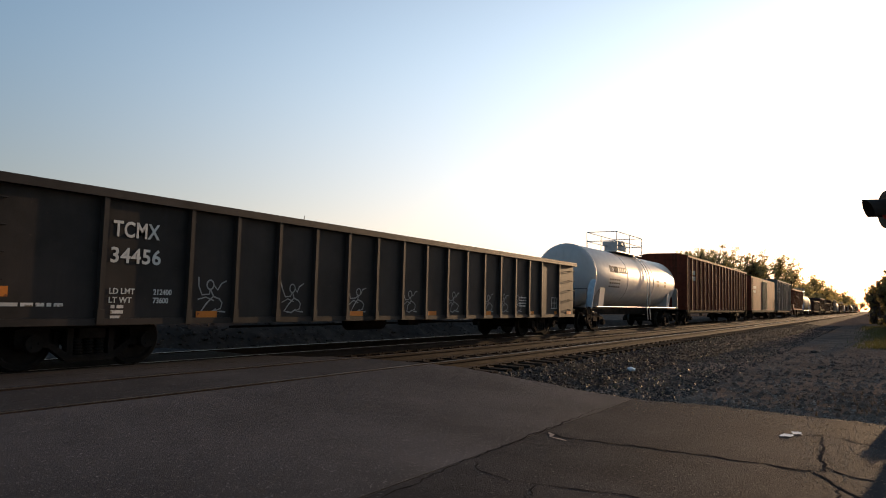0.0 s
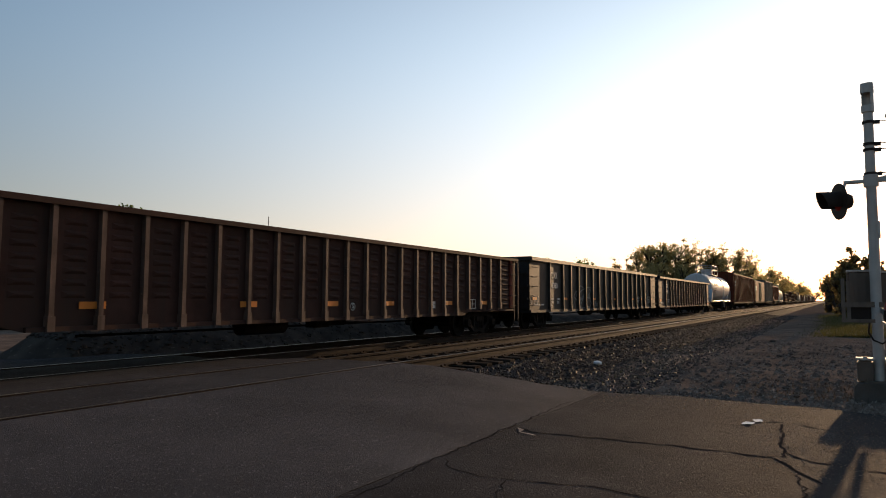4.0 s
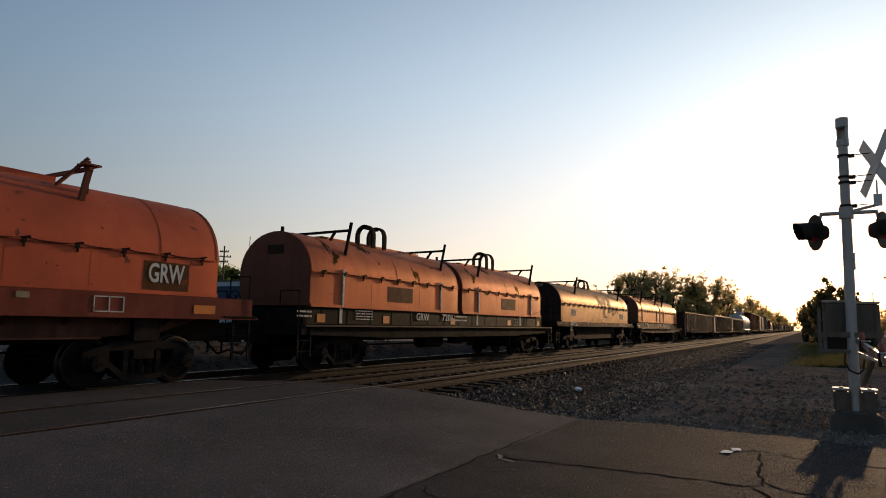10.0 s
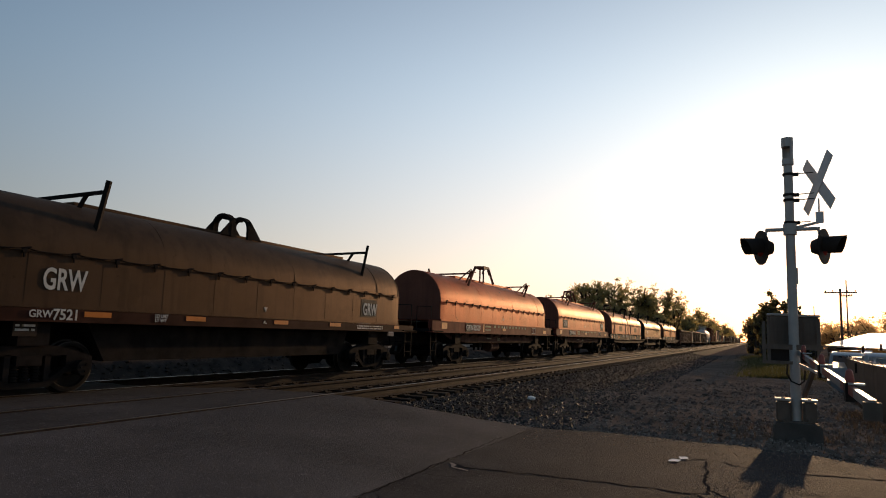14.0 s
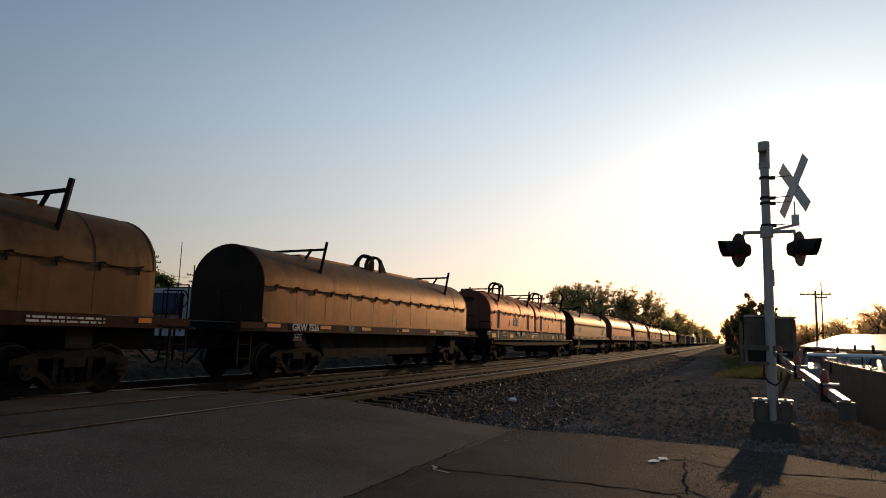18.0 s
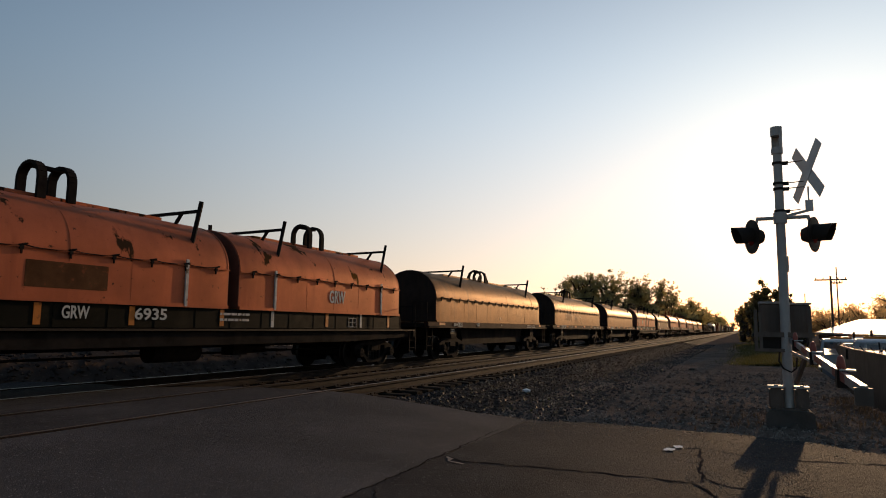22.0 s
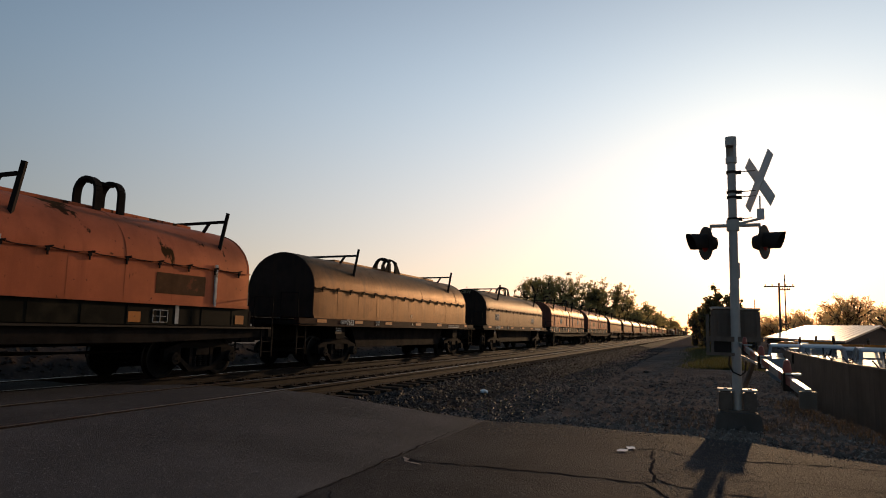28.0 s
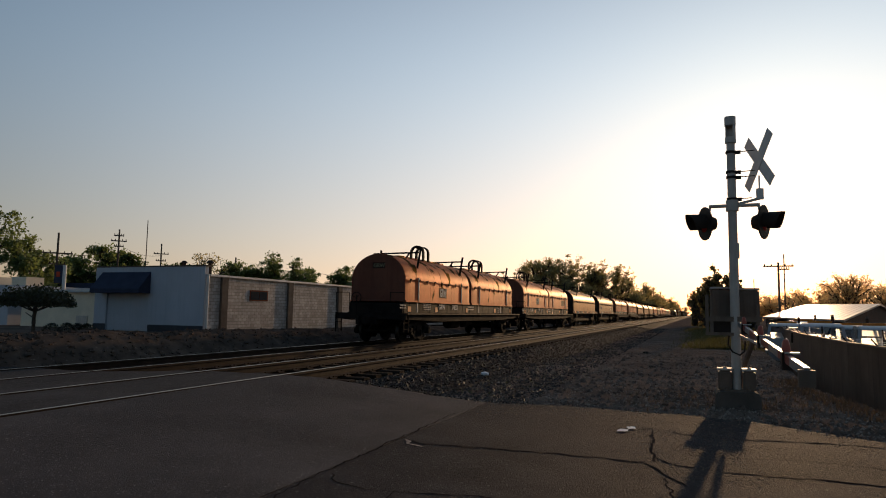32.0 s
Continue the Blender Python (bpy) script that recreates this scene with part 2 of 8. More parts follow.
def leaf_mat(name, base, through_c, k=0.45):
    m = bpy.data.materials.new(name)
    m.use_nodes = True
    nt = m.node_tree
    bs = nt.nodes["Principled BSDF"]
    bs.inputs["Roughness"].default_value = 0.6
    ge = nt.nodes.new("ShaderNodeNewGeometry")
    hs = nt.nodes.new("ShaderNodeHueSaturation")
    hs.inputs["Color"].default_value = (*base, 1)
    mr = nt.nodes.new("ShaderNodeMapRange")
    mr.inputs["To Min"].default_value, mr.inputs["To Max"].default_value = 0.6, 1.4
    nt.links.new(ge.outputs["Random Per Island"], mr.inputs["Value"])
    nt.links.new(mr.outputs["Result"], hs.inputs["Value"])
    nt.links.new(hs.outputs["Color"], bs.inputs["Base Color"])
    tr = nt.nodes.new("ShaderNodeBsdfTranslucent")
    tr.inputs["Color"].default_value = (*through_c, 1)
    mx = nt.nodes.new("ShaderNodeMixShader")
    mx.inputs[0].default_value = k
    nt.links.new(bs.outputs[0], mx.inputs[1])
    nt.links.new(tr.outputs[0], mx.inputs[2])
    nt.links.new(mx.outputs[0], nt.nodes["Material Output"].inputs["Surface"])
    return m


def glass_mat(name, tint=(0.8, 0.85, 0.85)):
    m = bpy.data.materials.new(name)
    m.use_nodes = True
    bs = m.node_tree.nodes["Principled BSDF"]
    bs.inputs["Base Color"].default_value = (*tint, 1)
    bs.inputs["Roughness"].default_value = 0.05
    bs.inputs["Transmission Weight"].default_value = 1.0
    return m


def glow_mat(name, base, strength):
    m = bpy.data.materials.new(name)
    m.use_nodes = True
    bs = m.node_tree.nodes["Principled BSDF"]
    bs.inputs["Base Color"].default_value = (*base, 1)
    bs.inputs["Emission Color"].default_value = (*base, 1)
    bs.inputs["Emission Strength"].default_value = strength
    return m


M_GROUND = mat("dirt_gravel", (0.20, 0.142, 0.105), 0.95, spec=0.0, var=0.4, scale=0.8, grain=25, bump=0.9, second=(0.11, 0.08, 0.061), amount=0.5,
               spots=(0.36, 0.275, 0.21), spot_scale=26, spot_cut=0.6, soft_spots=0.1)
M_ROAD = mat("chip_seal_asphalt", (0.078, 0.071, 0.069), 0.85, spec=0.05, var=0.3, scale=0.45, grain=110, bump=0.7, second=(0.050, 0.046, 0.045), amount=0.5,
             spots=(0.27, 0.25, 0.235), spot_scale=58, spot_cut=0.60, soft_spots=0.1)
M_APRON = mat("old_asphalt", (0.043, 0.039, 0.039), 0.85, spec=0.04, var=0.5, scale=0.7, grain=60, bump=0.9, second=(0.028, 0.026, 0.0265), amount=0.5,
              spots=(0.14, 0.130, 0.122), spot_scale=30, spot_cut=0.60, soft_spots=0.1, specks=(0.030, 0.028, 0.027))
M_PANEL = mat("crossing_asphalt", (0.064, 0.057, 0.053), 0.85, spec=0.04, var=0.35, scale=0.9, grain=80, bump=0.5, second=(0.045, 0.040, 0.037), amount=0.5, spots=(0.12, 0.11, 0.10), spot_scale=35, spot_cut=0.6)
M_CRACK = mat("crack_filler", (0.03, 0.026, 0.024), 0.95, spec=0.0, var=0.2, bump=0.4)
M_BALLAST = mat("ballast_stone", (0.030, 0.024, 0.020), 0.9, spec=0.02, var=0.4, scale=3, grain=30, bump=1.0, spots=(0.07, 0.057, 0.047), spot_scale=16, spot_cut=0.6)
M_STONE = mat("crushed_stone", (0.32, 0.245, 0.19), 0.7, spec=0.05, var=0.4, scale=6, grain=40, bump=0.3)
M_BSTONE = mat("dark_ballast_stone", (0.050, 0.039, 0.031), 0.6, spec=0.12, var=0.5, scale=6, grain=40, bump=0.3)
M_PATCHGREY = mat("grey_worn_patch", (0.10, 0.08, 0.057), 0.6, spec=0.03, var=0.3, scale=3)
M_TIE = mat("creosoted_wood", (0.035, 0.026, 0.02), 0.95, spec=0.02, var=0.35, scale=3, grain=40, bump=0.5, stretch=(4, .6, 4), random_tint=0.3)
M_BANK = mat("dusty_bank_dirt", (0.105, 0.080, 0.062), 0.95, spec=0.0, var=0.4, scale=1.5, grain=25, bump=0.8, second=(0.07, 0.054, 0.043), amount=0.5, spots=(0.17, 0.135, 0.108), spot_scale=14, spot_cut=0.62)
M_RAIL = mat("rusty_rail", (0.026, 0.017, 0.012), 0.75, spec=0.08, var=0.35, scale=2, grain=50, bump=0.2)
M_RAILTOP = mat("polished_rail_head", (0.32, 0.25, 0.18), 0.36, metal=1.0, var=0.25, bump=0.02)
M_BLACK = mat("black_grime_steel", (0.019, 0.016, 0.0145), 0.8, spec=0.02, var=0.45, scale=3, second=(0.028, 0.021, 0.017), amount=0.4, bump=0.2)
M_WHEEL = mat("wheel_steel", (0.02, 0.017, 0.015), 0.8, spec=0.03, var=0.3, scale=4)
M_TREAD = mat("bright_wheel_tread", (0.05, 0.045, 0.04), 0.45, metal=1.0, var=0.1, bump=0.02, spec=0.1)
M_GON = mat("dark_gondola_paint", (0.033, 0.029, 0.0255), 0.55, var=0.3, scale=1.2, second=(0.042, 0.035, 0.031), amount=0.25, streak=(0.028, 0.025, 0.024), bump=0.1, spec=0.08, specks=(0.055, 0.041, 0.033))
# Streaked paint, lighter than M_GON: sun on the post edges is coloured in.
M_GONPOST = mat("worn_sunlit_post_paint", (0.046, 0.038, 0.033), 0.55, var=0.35, scale=1.5, streak=(0.032, 0.027, 0.023), spec=0.12)
M_GONBROWN = mat("rusty_gondola_paint", (0.062, 0.030, 0.022), 0.7, var=0.35, scale=1.6, second=(0.050, 0.028, 0.021), amount=0.5, streak=(0.045, 0.028, 0.021), spec=0.08)
M_POSTBROWN = mat("worn_brown_post_paint", (0.13, 0.083, 0.062), 0.6, var=0.4, scale=2.5, streak=(0.07, 0.045, 0.034), spec=0.1, specks=(0.20, 0.13, 0.09))
M_RED = mat("faded_red_paint", (0.5, 0.112, 0.056), 0.52, metal=0.2, spec=0.06, tint=(1.0, 0.72, 0.36), var=0.2, scale=0.9, streak=(0.4, 0.09, 0.047),
            spots=(0.13, 0.05, 0.033), spot_scale=2.2, spot_cut=0.66, specks=(0.11, 0.042, 0.03))
M_RED2 = mat("oxide_red_paint", (0.47, 0.13, 0.062), 0.52, metal=0.2, spec=0.06, tint=(1.0, 0.72, 0.36), var=0.22, scale=0.8, streak=(0.36, 0.1, 0.05),
             spots=(0.035, 0.022, 0.015), spot_scale=1.6, spot_cut=0.64, soft_spots=0.03, spot_stretch=(1, 1, .5), spot_roof=0.07, specks=(0.085, 0.036, 0.023))
M_ORANGE = mat("peeling_orange_paint", (0.58, 0.18, 0.036), 0.52, metal=0.2, spec=0.06, tint=(1.0, 0.72, 0.36), var=0.2, scale=0.8, streak=(0.39, 0.12, 0.033),
               spots=(0.025, 0.018, 0.013), spot_scale=1.7, spot_cut=0.595, soft_spots=0.02, spot_stretch=(1, 1, .5), spot_roof=0.08, specks=(0.09, 0.04, 0.022))
M_ORANGE2 = mat("worn_orange_paint", (0.45, 0.115, 0.05), 0.52, metal=0.2, spec=0.06, tint=(1.0, 0.72, 0.36), var=0.22, scale=0.9, streak=(0.31, 0.088, 0.038),
                spots=(0.032, 0.022, 0.015), spot_scale=1.7, spot_cut=0.595, soft_spots=0.03, spot_stretch=(1, 1, .45), spot_roof=0.08, specks=(0.08, 0.034, 0.02))
M_BROWN = mat("tan_brown_paint", (0.118, 0.068, 0.036), 0.5, metal=0.3, spec=0.09, tint=(1.0, 0.62, 0.26), var=0.3, scale=0.7, streak=(0.060, 0.036, 0.023),
              spots=(0.04, 0.025, 0.018), spot_scale=1.3, spot_cut=0.54, soft_spots=0.2, specks=(0.036, 0.022, 0.015))
M_DKBROWN = mat("dark_brown_paint", (0.061, 0.040, 0.027), 0.55, metal=0.2, spec=0.07, tint=(1.0, 0.62, 0.26), var=0.25, scale=0.7, streak=(0.034, 0.024, 0.019),
                spots=(0.03, 0.022, 0.017), spot_scale=1.3, spot_cut=0.55, soft_spots=0.18, specks=(0.03, 0.02, 0.015))
M_SILLBROWN = mat("brown_sill_paint", (0.05, 0.021, 0.014), 0.7, spec=0.03, var=0.3, scale=1.5)
M_SILLRED = mat("faded_red_sill_paint", (0.20, 0.055, 0.035), 0.7, spec=0.03, var=0.3, scale=1.5, streak=(0.13, 0.038, 0.026))
M_WEB = mat("grimy_brown_steel", (0.085, 0.042, 0.030), 0.75, spec=0.03, var=0.35, scale=1.8, streak=(0.05, 0.028, 0.021))
M_GREEN = mat("dull_green_panel", (0.0085, 0.0085, 0.006), 0.65, var=0.3, scale=1.6, second=(0.03, 0.024, 0.014), amount=0.3, spec=0.03)
M_DECK = mat("worn_deck_steel", (0.045, 0.034, 0.026), 0.6, metal=0.1, var=0.3, scale=2, spec=0.05)
M_OREFLECT = mat("orange_reflector", (0.62, 0.20, 0.035), 0.45, var=0.15, spec=0.1, spots=(0.25, 0.09, 0.03), spot_scale=9, spot_cut=0.62)
M_WHITE = mat("white_lettering", (0.62, 0.60, 0.55), 0.6, var=0.12, scale=6, spots=(0.3, 0.25, 0.2), spot_scale=12, spot_cut=0.68, spec=0.06)
M_WORNWHITE = mat("worn_white_stripe", (0.60, 0.55, 0.49), 0.6, var=0.25, scale=5, spots=(0.2, 0.15, 0.1), spot_scale=7, spot_cut=0.58, spec=0.06)
M_SPRAY = mat("pale_spray_paint", (0.3, 0.29, 0.275), 0.6, var=0.2, scale=5, spec=0.05)
M_SPRAYDARK = mat("dark_blue_spray_paint", (0.047, 0.049, 0.053), 0.6, metal=0.2, tint=(1.0, 0.78, 0.5), var=0.2, scale=5, spec=0.03)
M_PATCHOLIVE = mat("dull_worn_patch", (0.12, 0.052, 0.022), 0.6, spec=0.02, var=0.3, scale=3, spots=(0.2, 0.06, 0.025), spot_scale=6, spot_cut=0.6)
M_ENDDARK = mat("dark_end_paint", (0.040, 0.026, 0.020), 0.75, var=0.35, scale=1.4, second=(0.018, 0.013, 0.011), amount=0.5, streak=(0.045, 0.027, 0.018), spec=0.05)
M_ENDRED = mat("dull_red_end_paint", (0.20, 0.074, 0.045), 0.65, var=0.25, scale=0.9, second=(0.10, 0.045, 0.031), amount=0.4, streak=(0.14, 0.053, 0.034), spec=0.08, specks=(0.05, 0.025, 0.017))
M_SPRAYBLUE = mat("faded_blue_spray_paint", (0.072, 0.064, 0.060), 0.7, metal=0.0, tint=(1.0, 0.78, 0.5), var=0.3, scale=3, spec=0.03)
M_TAGFADE = mat("faded_sprayed_paint", (0.30, 0.25, 0.15), 0.6, var=0.3, scale=5, spec=0.05)
M_PATCHDARK = mat("dark_repaint_patch", (0.05, 0.027, 0.018), 0.65, var=0.25, scale=3, spec=0.03)
M_TANK = mat("grey_tank_paint", (0.56, 0.50, 0.45), 0.42, var=0.14, scale=0.8, streak=(0.46, 0.40, 0.35), bump=0.05, spec=0.2, specks=(0.38, 0.33, 0.28))
M_BOXBROWN = mat("boxcar_brown", (0.15, 0.040, 0.022), 0.65, spec=0.04, var=0.25, scale=1.2, streak=(0.055, 0.024, 0.014))
M_BOXGREY = mat("boxcar_grey", (0.17, 0.16, 0.14), 0.65, var=0.2, scale=1.2, streak=(0.2, 0.18, 0.15), spec=0.05)
M_SAND = mat("sand_paint", (0.42, 0.33, 0.2), 0.6, var=0.2, scale=1.2, spec=0.05)
M_SILVER = mat("galvanised_steel", (0.55, 0.54, 0.52), 0.45, metal=0.75, var=0.15, scale=5, bump=0.05)
M_MAST = mat("weathered_aluminium_mast", (0.56, 0.48, 0.41), 0.5, metal=0.1, var=0.15, scale=3, streak=(0.40, 0.34, 0.29), bump=0.05)
M_SIGNALBLACK = mat("black_signal_housing", (0.05, 0.035, 0.027), 0.6, var=0.25, spec=0.06)
M_REDGLASS = mat("red_lens", (0.35, 0.03, 0.02), 0.2, var=0.1, bump=0)
M_REDLIT = glow_mat("lit_red_lens", (1.0, 0.16, 0.08), 3.0)
M_GATEBOX = mat("weathered_gate_housing", (0.20, 0.142, 0.104), 0.6, var=0.2, scale=3, streak=(0.12, 0.086, 0.065), spec=0.06)
M_CROSSBUCK = mat("crossbuck_white", (0.74, 0.68, 0.62), 0.5, var=0.1, scale=4)
M_CONC = mat("old_concrete", (0.13, 0.105, 0.085), 0.9, var=0.25, scale=2, grain=50, bump=0.5, spec=0.03)
M_LAMPRED = mat("faded_red_lens", (0.42, 0.11, 0.075), 0.35, var=0.15)
M_ARMRED = mat("gate_arm_red", (0.22, 0.03, 0.02), 0.45, var=0.15)
M_ARMWHITE = mat("gate_arm_white", (0.26, 0.24, 0.22), 0.4, var=0.1)
M_WALLPAINT = mat("pale_blue_block_paint", (0.46, 0.47, 0.50), 0.85, var=0.08, scale=0.6, grain=30, bump=0.15, streak=(0.39, 0.40, 0.43))
M_AWNING = mat("blue_awning_cloth", (0.035, 0.042, 0.07), 0.85, var=0.15, scale=2)
M_TAN = mat("tan_stucco", (0.80, 0.67, 0.49), 0.9, var=0.1, scale=1)
M_TRIM = mat("white_trim", (0.6, 0.59, 0.56), 0.6, var=0.1)
M_ROOF = mat("bitumen_roof", (0.06, 0.06, 0.065), 0.9, var=0.2)
M_METALROOF = mat("metal_roof_sheet", (0.30, 0.27, 0.25), 0.42, metal=0.5, var=0.14, scale=0.8, streak=(0.22, 0.19, 0.17))
M_POLE = mat("weathered_pole_wood", (0.12, 0.09, 0.07), 0.9, var=0.3, scale=2, stretch=(5, 5, .4))
M_BARK = mat("bark", (0.085, 0.065, 0.05), 0.95, var=0.35, scale=4, bump=0.8)
M_LEAF = leaf_mat("spring_leaves", (0.135, 0.125, 0.055), (0.58, 0.47, 0.19), 0.62)
M_LEAFGOLD = leaf_mat("sunlit_leaves", (0.24, 0.16, 0.075), (0.95, 0.66, 0.30), 0.75)
M_LEAFDARK = leaf_mat("dark_leaves", (0.08, 0.068, 0.034), (0.36, 0.27, 0.10), 0.6)
M_LEAFGREEN = leaf_mat("fresh_green_leaves", (0.085, 0.105, 0.036), (0.26, 0.32, 0.09), 0.5)
M_LEAFPINE = leaf_mat("dense_dark_needles", (0.040, 0.042, 0.020), (0.09, 0.085, 0.03), 0.3)
M_GRASS = leaf_mat("grass_blades", (0.06, 0.06, 0.018), (0.10, 0.09, 0.022))
M_DRYWEED = leaf_mat("dry_weeds", (0.10, 0.075, 0.05), (0.07, 0.05, 0.03))
M_FENCE = mat("brown_solid_fence", (0.175, 0.108, 0.07), 0.85, var=0.2, scale=1.0, streak=(0.12, 0.076, 0.052), spec=0.05)
M_WIRE = mat("fence_wire", (0.35, 0.33, 0.3), 0.45, metal=0.7, var=0.1)
M_CABWHITE = mat("white_cab_paint", (0.36, 0.34, 0.32), 0.4, var=0.06, scale=2, coat=0.4, bump=0)
M_TYRE = mat("tyre_rubber", (0.03, 0.03, 0.03), 0.85, var=0.2)
M_GLASS = glass_mat("clear_glass")
M_DARKGLASS = mat("dark_window_glass", (0.03, 0.035, 0.04), 0.08, var=0.1, bump=0)
M_LITTER = mat("white_litter", (0.75, 0.74, 0.72), 0.5, var=0.08)
M_FAR = mat("far_woods", (0.06, 0.065, 0.03), 0.9, var=0.4, scale=0.05, bump=0)

# ---- ground, tracks and road ----
def lerp(v, pts):
    for (a, za), (b, zb) in zip(pts, pts[1:]):
        if v <= b:
            return za + (zb - za) * max(0.0, min(1.0, (v - a) / (b - a)))
    return pts[-1][1]


def smooth(e0, e1, v):
    t = max(0.0, min(1.0, (v - e0) / (e1 - e0)))
    return t * t * (3 - 2 * t)


def crest_y(x):
    """Where the verge breaks off down into the yard."""
    return lerp(x, [(6, -3.6), (11.4, -2.75), (14.8, -2.2), (20, -2.2), (34, -2.6), (60, -3.4), (90, -5)])


def ground_z(x, y):
    # railway bank, nearly flat street, sunken yard behind the fence
    z = lerp(y, [(2.0, 0.0), (3.9, 0.0), (5.0, -0.10), (12.8, -0.10), (14.0, 0.02), (18.0, 0.0)]) - 0.06
    if x > ROAD_X - .6 and x < 60:
        z += 0.025 * noise.noise((x * 0.9, y * 0.9, 0)) + 0.03 * noise.noise((x * 0.25, y * 0.25, 3))
        if x < 30 and -4 < y < 5.6:
            # loose clods, flattened where wheels have run
            worn = 1 - .75 * smooth(12, 16, x) * math.exp(-((y - 1.2) / 1.0) ** 2)
            lump = max(0.0, noise.noise((x * 2.6, y * 2.6, 8)))
            z += worn * (0.014 * noise.noise((x * 3.3, y * 3.3, 5)) + 0.008 * noise.noise((x * 9, y * 9, 6)) + 0.06 * lump * lump)
    d = crest_y(x) - y
    if x > 4:
        z -= 1.4 * smooth(0.0, 1.3, d) * smooth(4, 8, x) * (1 - smooth(120, 180, x)) * smooth(-90, -60, y)
    return z


def steps(*runs):
    out = []
    for a, b, n in runs:
        out += [a + (b - a) * i / n for i in range(n)]
    return out + [runs[-1][1]]


def sheet(name, xs, ys, zf, material, kind="structure", label="", category="", parent=None):
    nx, ny = len(xs), len(ys)
    verts = [(x, y, zf(x, y)) for y in ys for x in xs]
    faces = [(j * nx + i, j * nx + i + 1, (j + 1) * nx + i + 1, (j + 1) * nx + i) for j in range(ny - 1) for i in range(nx - 1)]
    me = bpy.data.meshes.new(name)
    me.from_pydata(verts, [], faces)
    me.polygons.foreach_set("use_smooth", [True] * len(faces))
    ob = part(name, me, material, parent)
    return tagged(ob, label, category, kind=kind) if parent is None else ob


GX = steps((-400, -40, 12), (-40, 0, 20), (0, 8.8, 20), (8.8, 20, 210), (20, 30, 90), (30, 40, 40), (40, 120, 60), (120, 600, 24), (600, 3000, 6))
GY = steps((-1500, -120, 8), (-120, -12, 24), (-12, -4.4, 20), (-4.4, 5.4, 170), (5.4, 30, 36), (30, 150, 20), (150, 1500, 8))
sheet("ground", GX, GY, ground_z, M_GROUND, label="dusty brown gravel and dirt beside the railway", category="ground")


def bed_z(x, y):
    zn = lerp(y - YN, [(-3.2, -0.12), (-2.5, -0.02), (-1.55, ZN - 0.25), (-.9, ZN - 0.26), (1.9, ZN - 0.26), (2.4, ZF - 0.25), (5.4, ZF - 0.25), (6.6, -0.12)])
    return zn + 0.022 * noise.noise((x * 5, y * 5, 1)) + 0.02 * noise.noise((x * 1.3, y * 1.3, 7))


BX = steps((ROAD_X + 0.1, 40, 200), (40, 120, 120), (120, 600, 60), (600, 2500, 20))
BY = steps((YN - 3.2, YF + 2.75, 60))
sheet("ballast_bed", BX, BY, bed_z, M_BALLAST, label="dark crushed stone ballast under the railway tracks", category="ballast")
sheet("ballast_bed", steps((-400, -60, 10), (-60, -34, 40)), BY, bed_z, M_BALLAST, label="dark crushed stone ballast beyond the crossing", category="ballast")


def rail_mesh(x0, x1):
    bm = bmesh.new()
    prof = [(-0.075, -0.171), (0.075, -0.171), (0.075, -0.16), (0.014, -0.14), (0.011, -0.05), (0.036, -0.038), (0.036, -0.006), (0.026, 0.0),
            (-0.026, 0.0), (-0.036, -0.006), (-0.036, -0.038), (-0.011, -0.05), (-0.014, -0.14), (-0.075, -0.16)]
    prism(bm, prof, "x", x0, x1)
    me = finish(bm, "rail", 20)
    me.materials.append(M_RAIL)
    me.materials.append(M_RAILTOP)
    for p in me.polygons:
        if p.normal.z > 0.9 and p.center.z > -0.01:
            p.material_index = 1
    return me


def tie_build(bm):
    prism(bm, [(-0.115, -0.17), (0.115, -0.17), (0.115, -0.012), (0.10, 0), (-0.10, 0), (-0.115, -0.012)], "y", -1.3, 1.3)


TIE = cached("crosstie", tie_build)


def plate_build(bm):
    box(bm, -0.1, 0.1, -0.18, 0.18, 0, 0.018)
    for sx in (-0.07, 0.07):
        for sy in (-0.12, 0.12):
            tube(bm, (sx, sy, 0.018), (sx, sy, 0.045), 0.018, n=6)


PLATE = cached("tie_plate", plate_build)
RAILMESH = rail_mesh(-400, 2400)


def railway(y, z, label, n_ties):
    tr = tagged(new("railway_track"), label, "railway track", "parallel tracks", "structure")
    tr.location = (0, y, z)
    for s in (-1, 1):
        part("rail", RAILMESH, None, tr, at=pose(0, s * GAUGE / 2, 0))
    rnd = random.Random(int(y * 10))
    x = ROAD_X + 0.12
    rest = bmesh.new()
    i = 0
    while x < 420:
        m = pose(x, rnd.uniform(-.04, .04), -0.185 + rnd.uniform(-.008, .006), 0, 0, rnd.uniform(-1, 1))
        if i < n_ties:
            part("crosstie", TIE, M_TIE, tr, at=m)
            if x < 26:
                for s in (-1, 1):
                    part("tie_plate", PLATE, M_RAIL, tr, at=pose(x, s * GAUGE / 2, -0.188))
        else:
            box(rest, x - .115, x + .115, -1.3, 1.3, -0.34, -0.185)
        x += 0.53
        i += 1
    tagged(part("crosstie_rest", rest, M_TIE, tr), kind="stuff")
    return tr


railway(YN, ZN, "empty rusty track with worn wooden ties in ballast", 150)
railway(YF, ZF, "track with shiny rails under the moving freight train", 110)


# the road over the tracks: a ramp up to the near track, panels between the rails
def road_z(x, y):
    z = lerp(y, [(3.1, 0.0), (5.7, ZN - 0.03), (6.3, ZN - 0.012), (YN + .9, ZN - 0.012), (YF - .9, ZF - 0.012), (YF + .9, ZF - 0.012), (YF + 2.2, ZF - 0.05), (16.5, 0.02), (60, 0.0)])
    return z + 0.010 * noise.noise((x * 0.4, y * 0.4, 2))


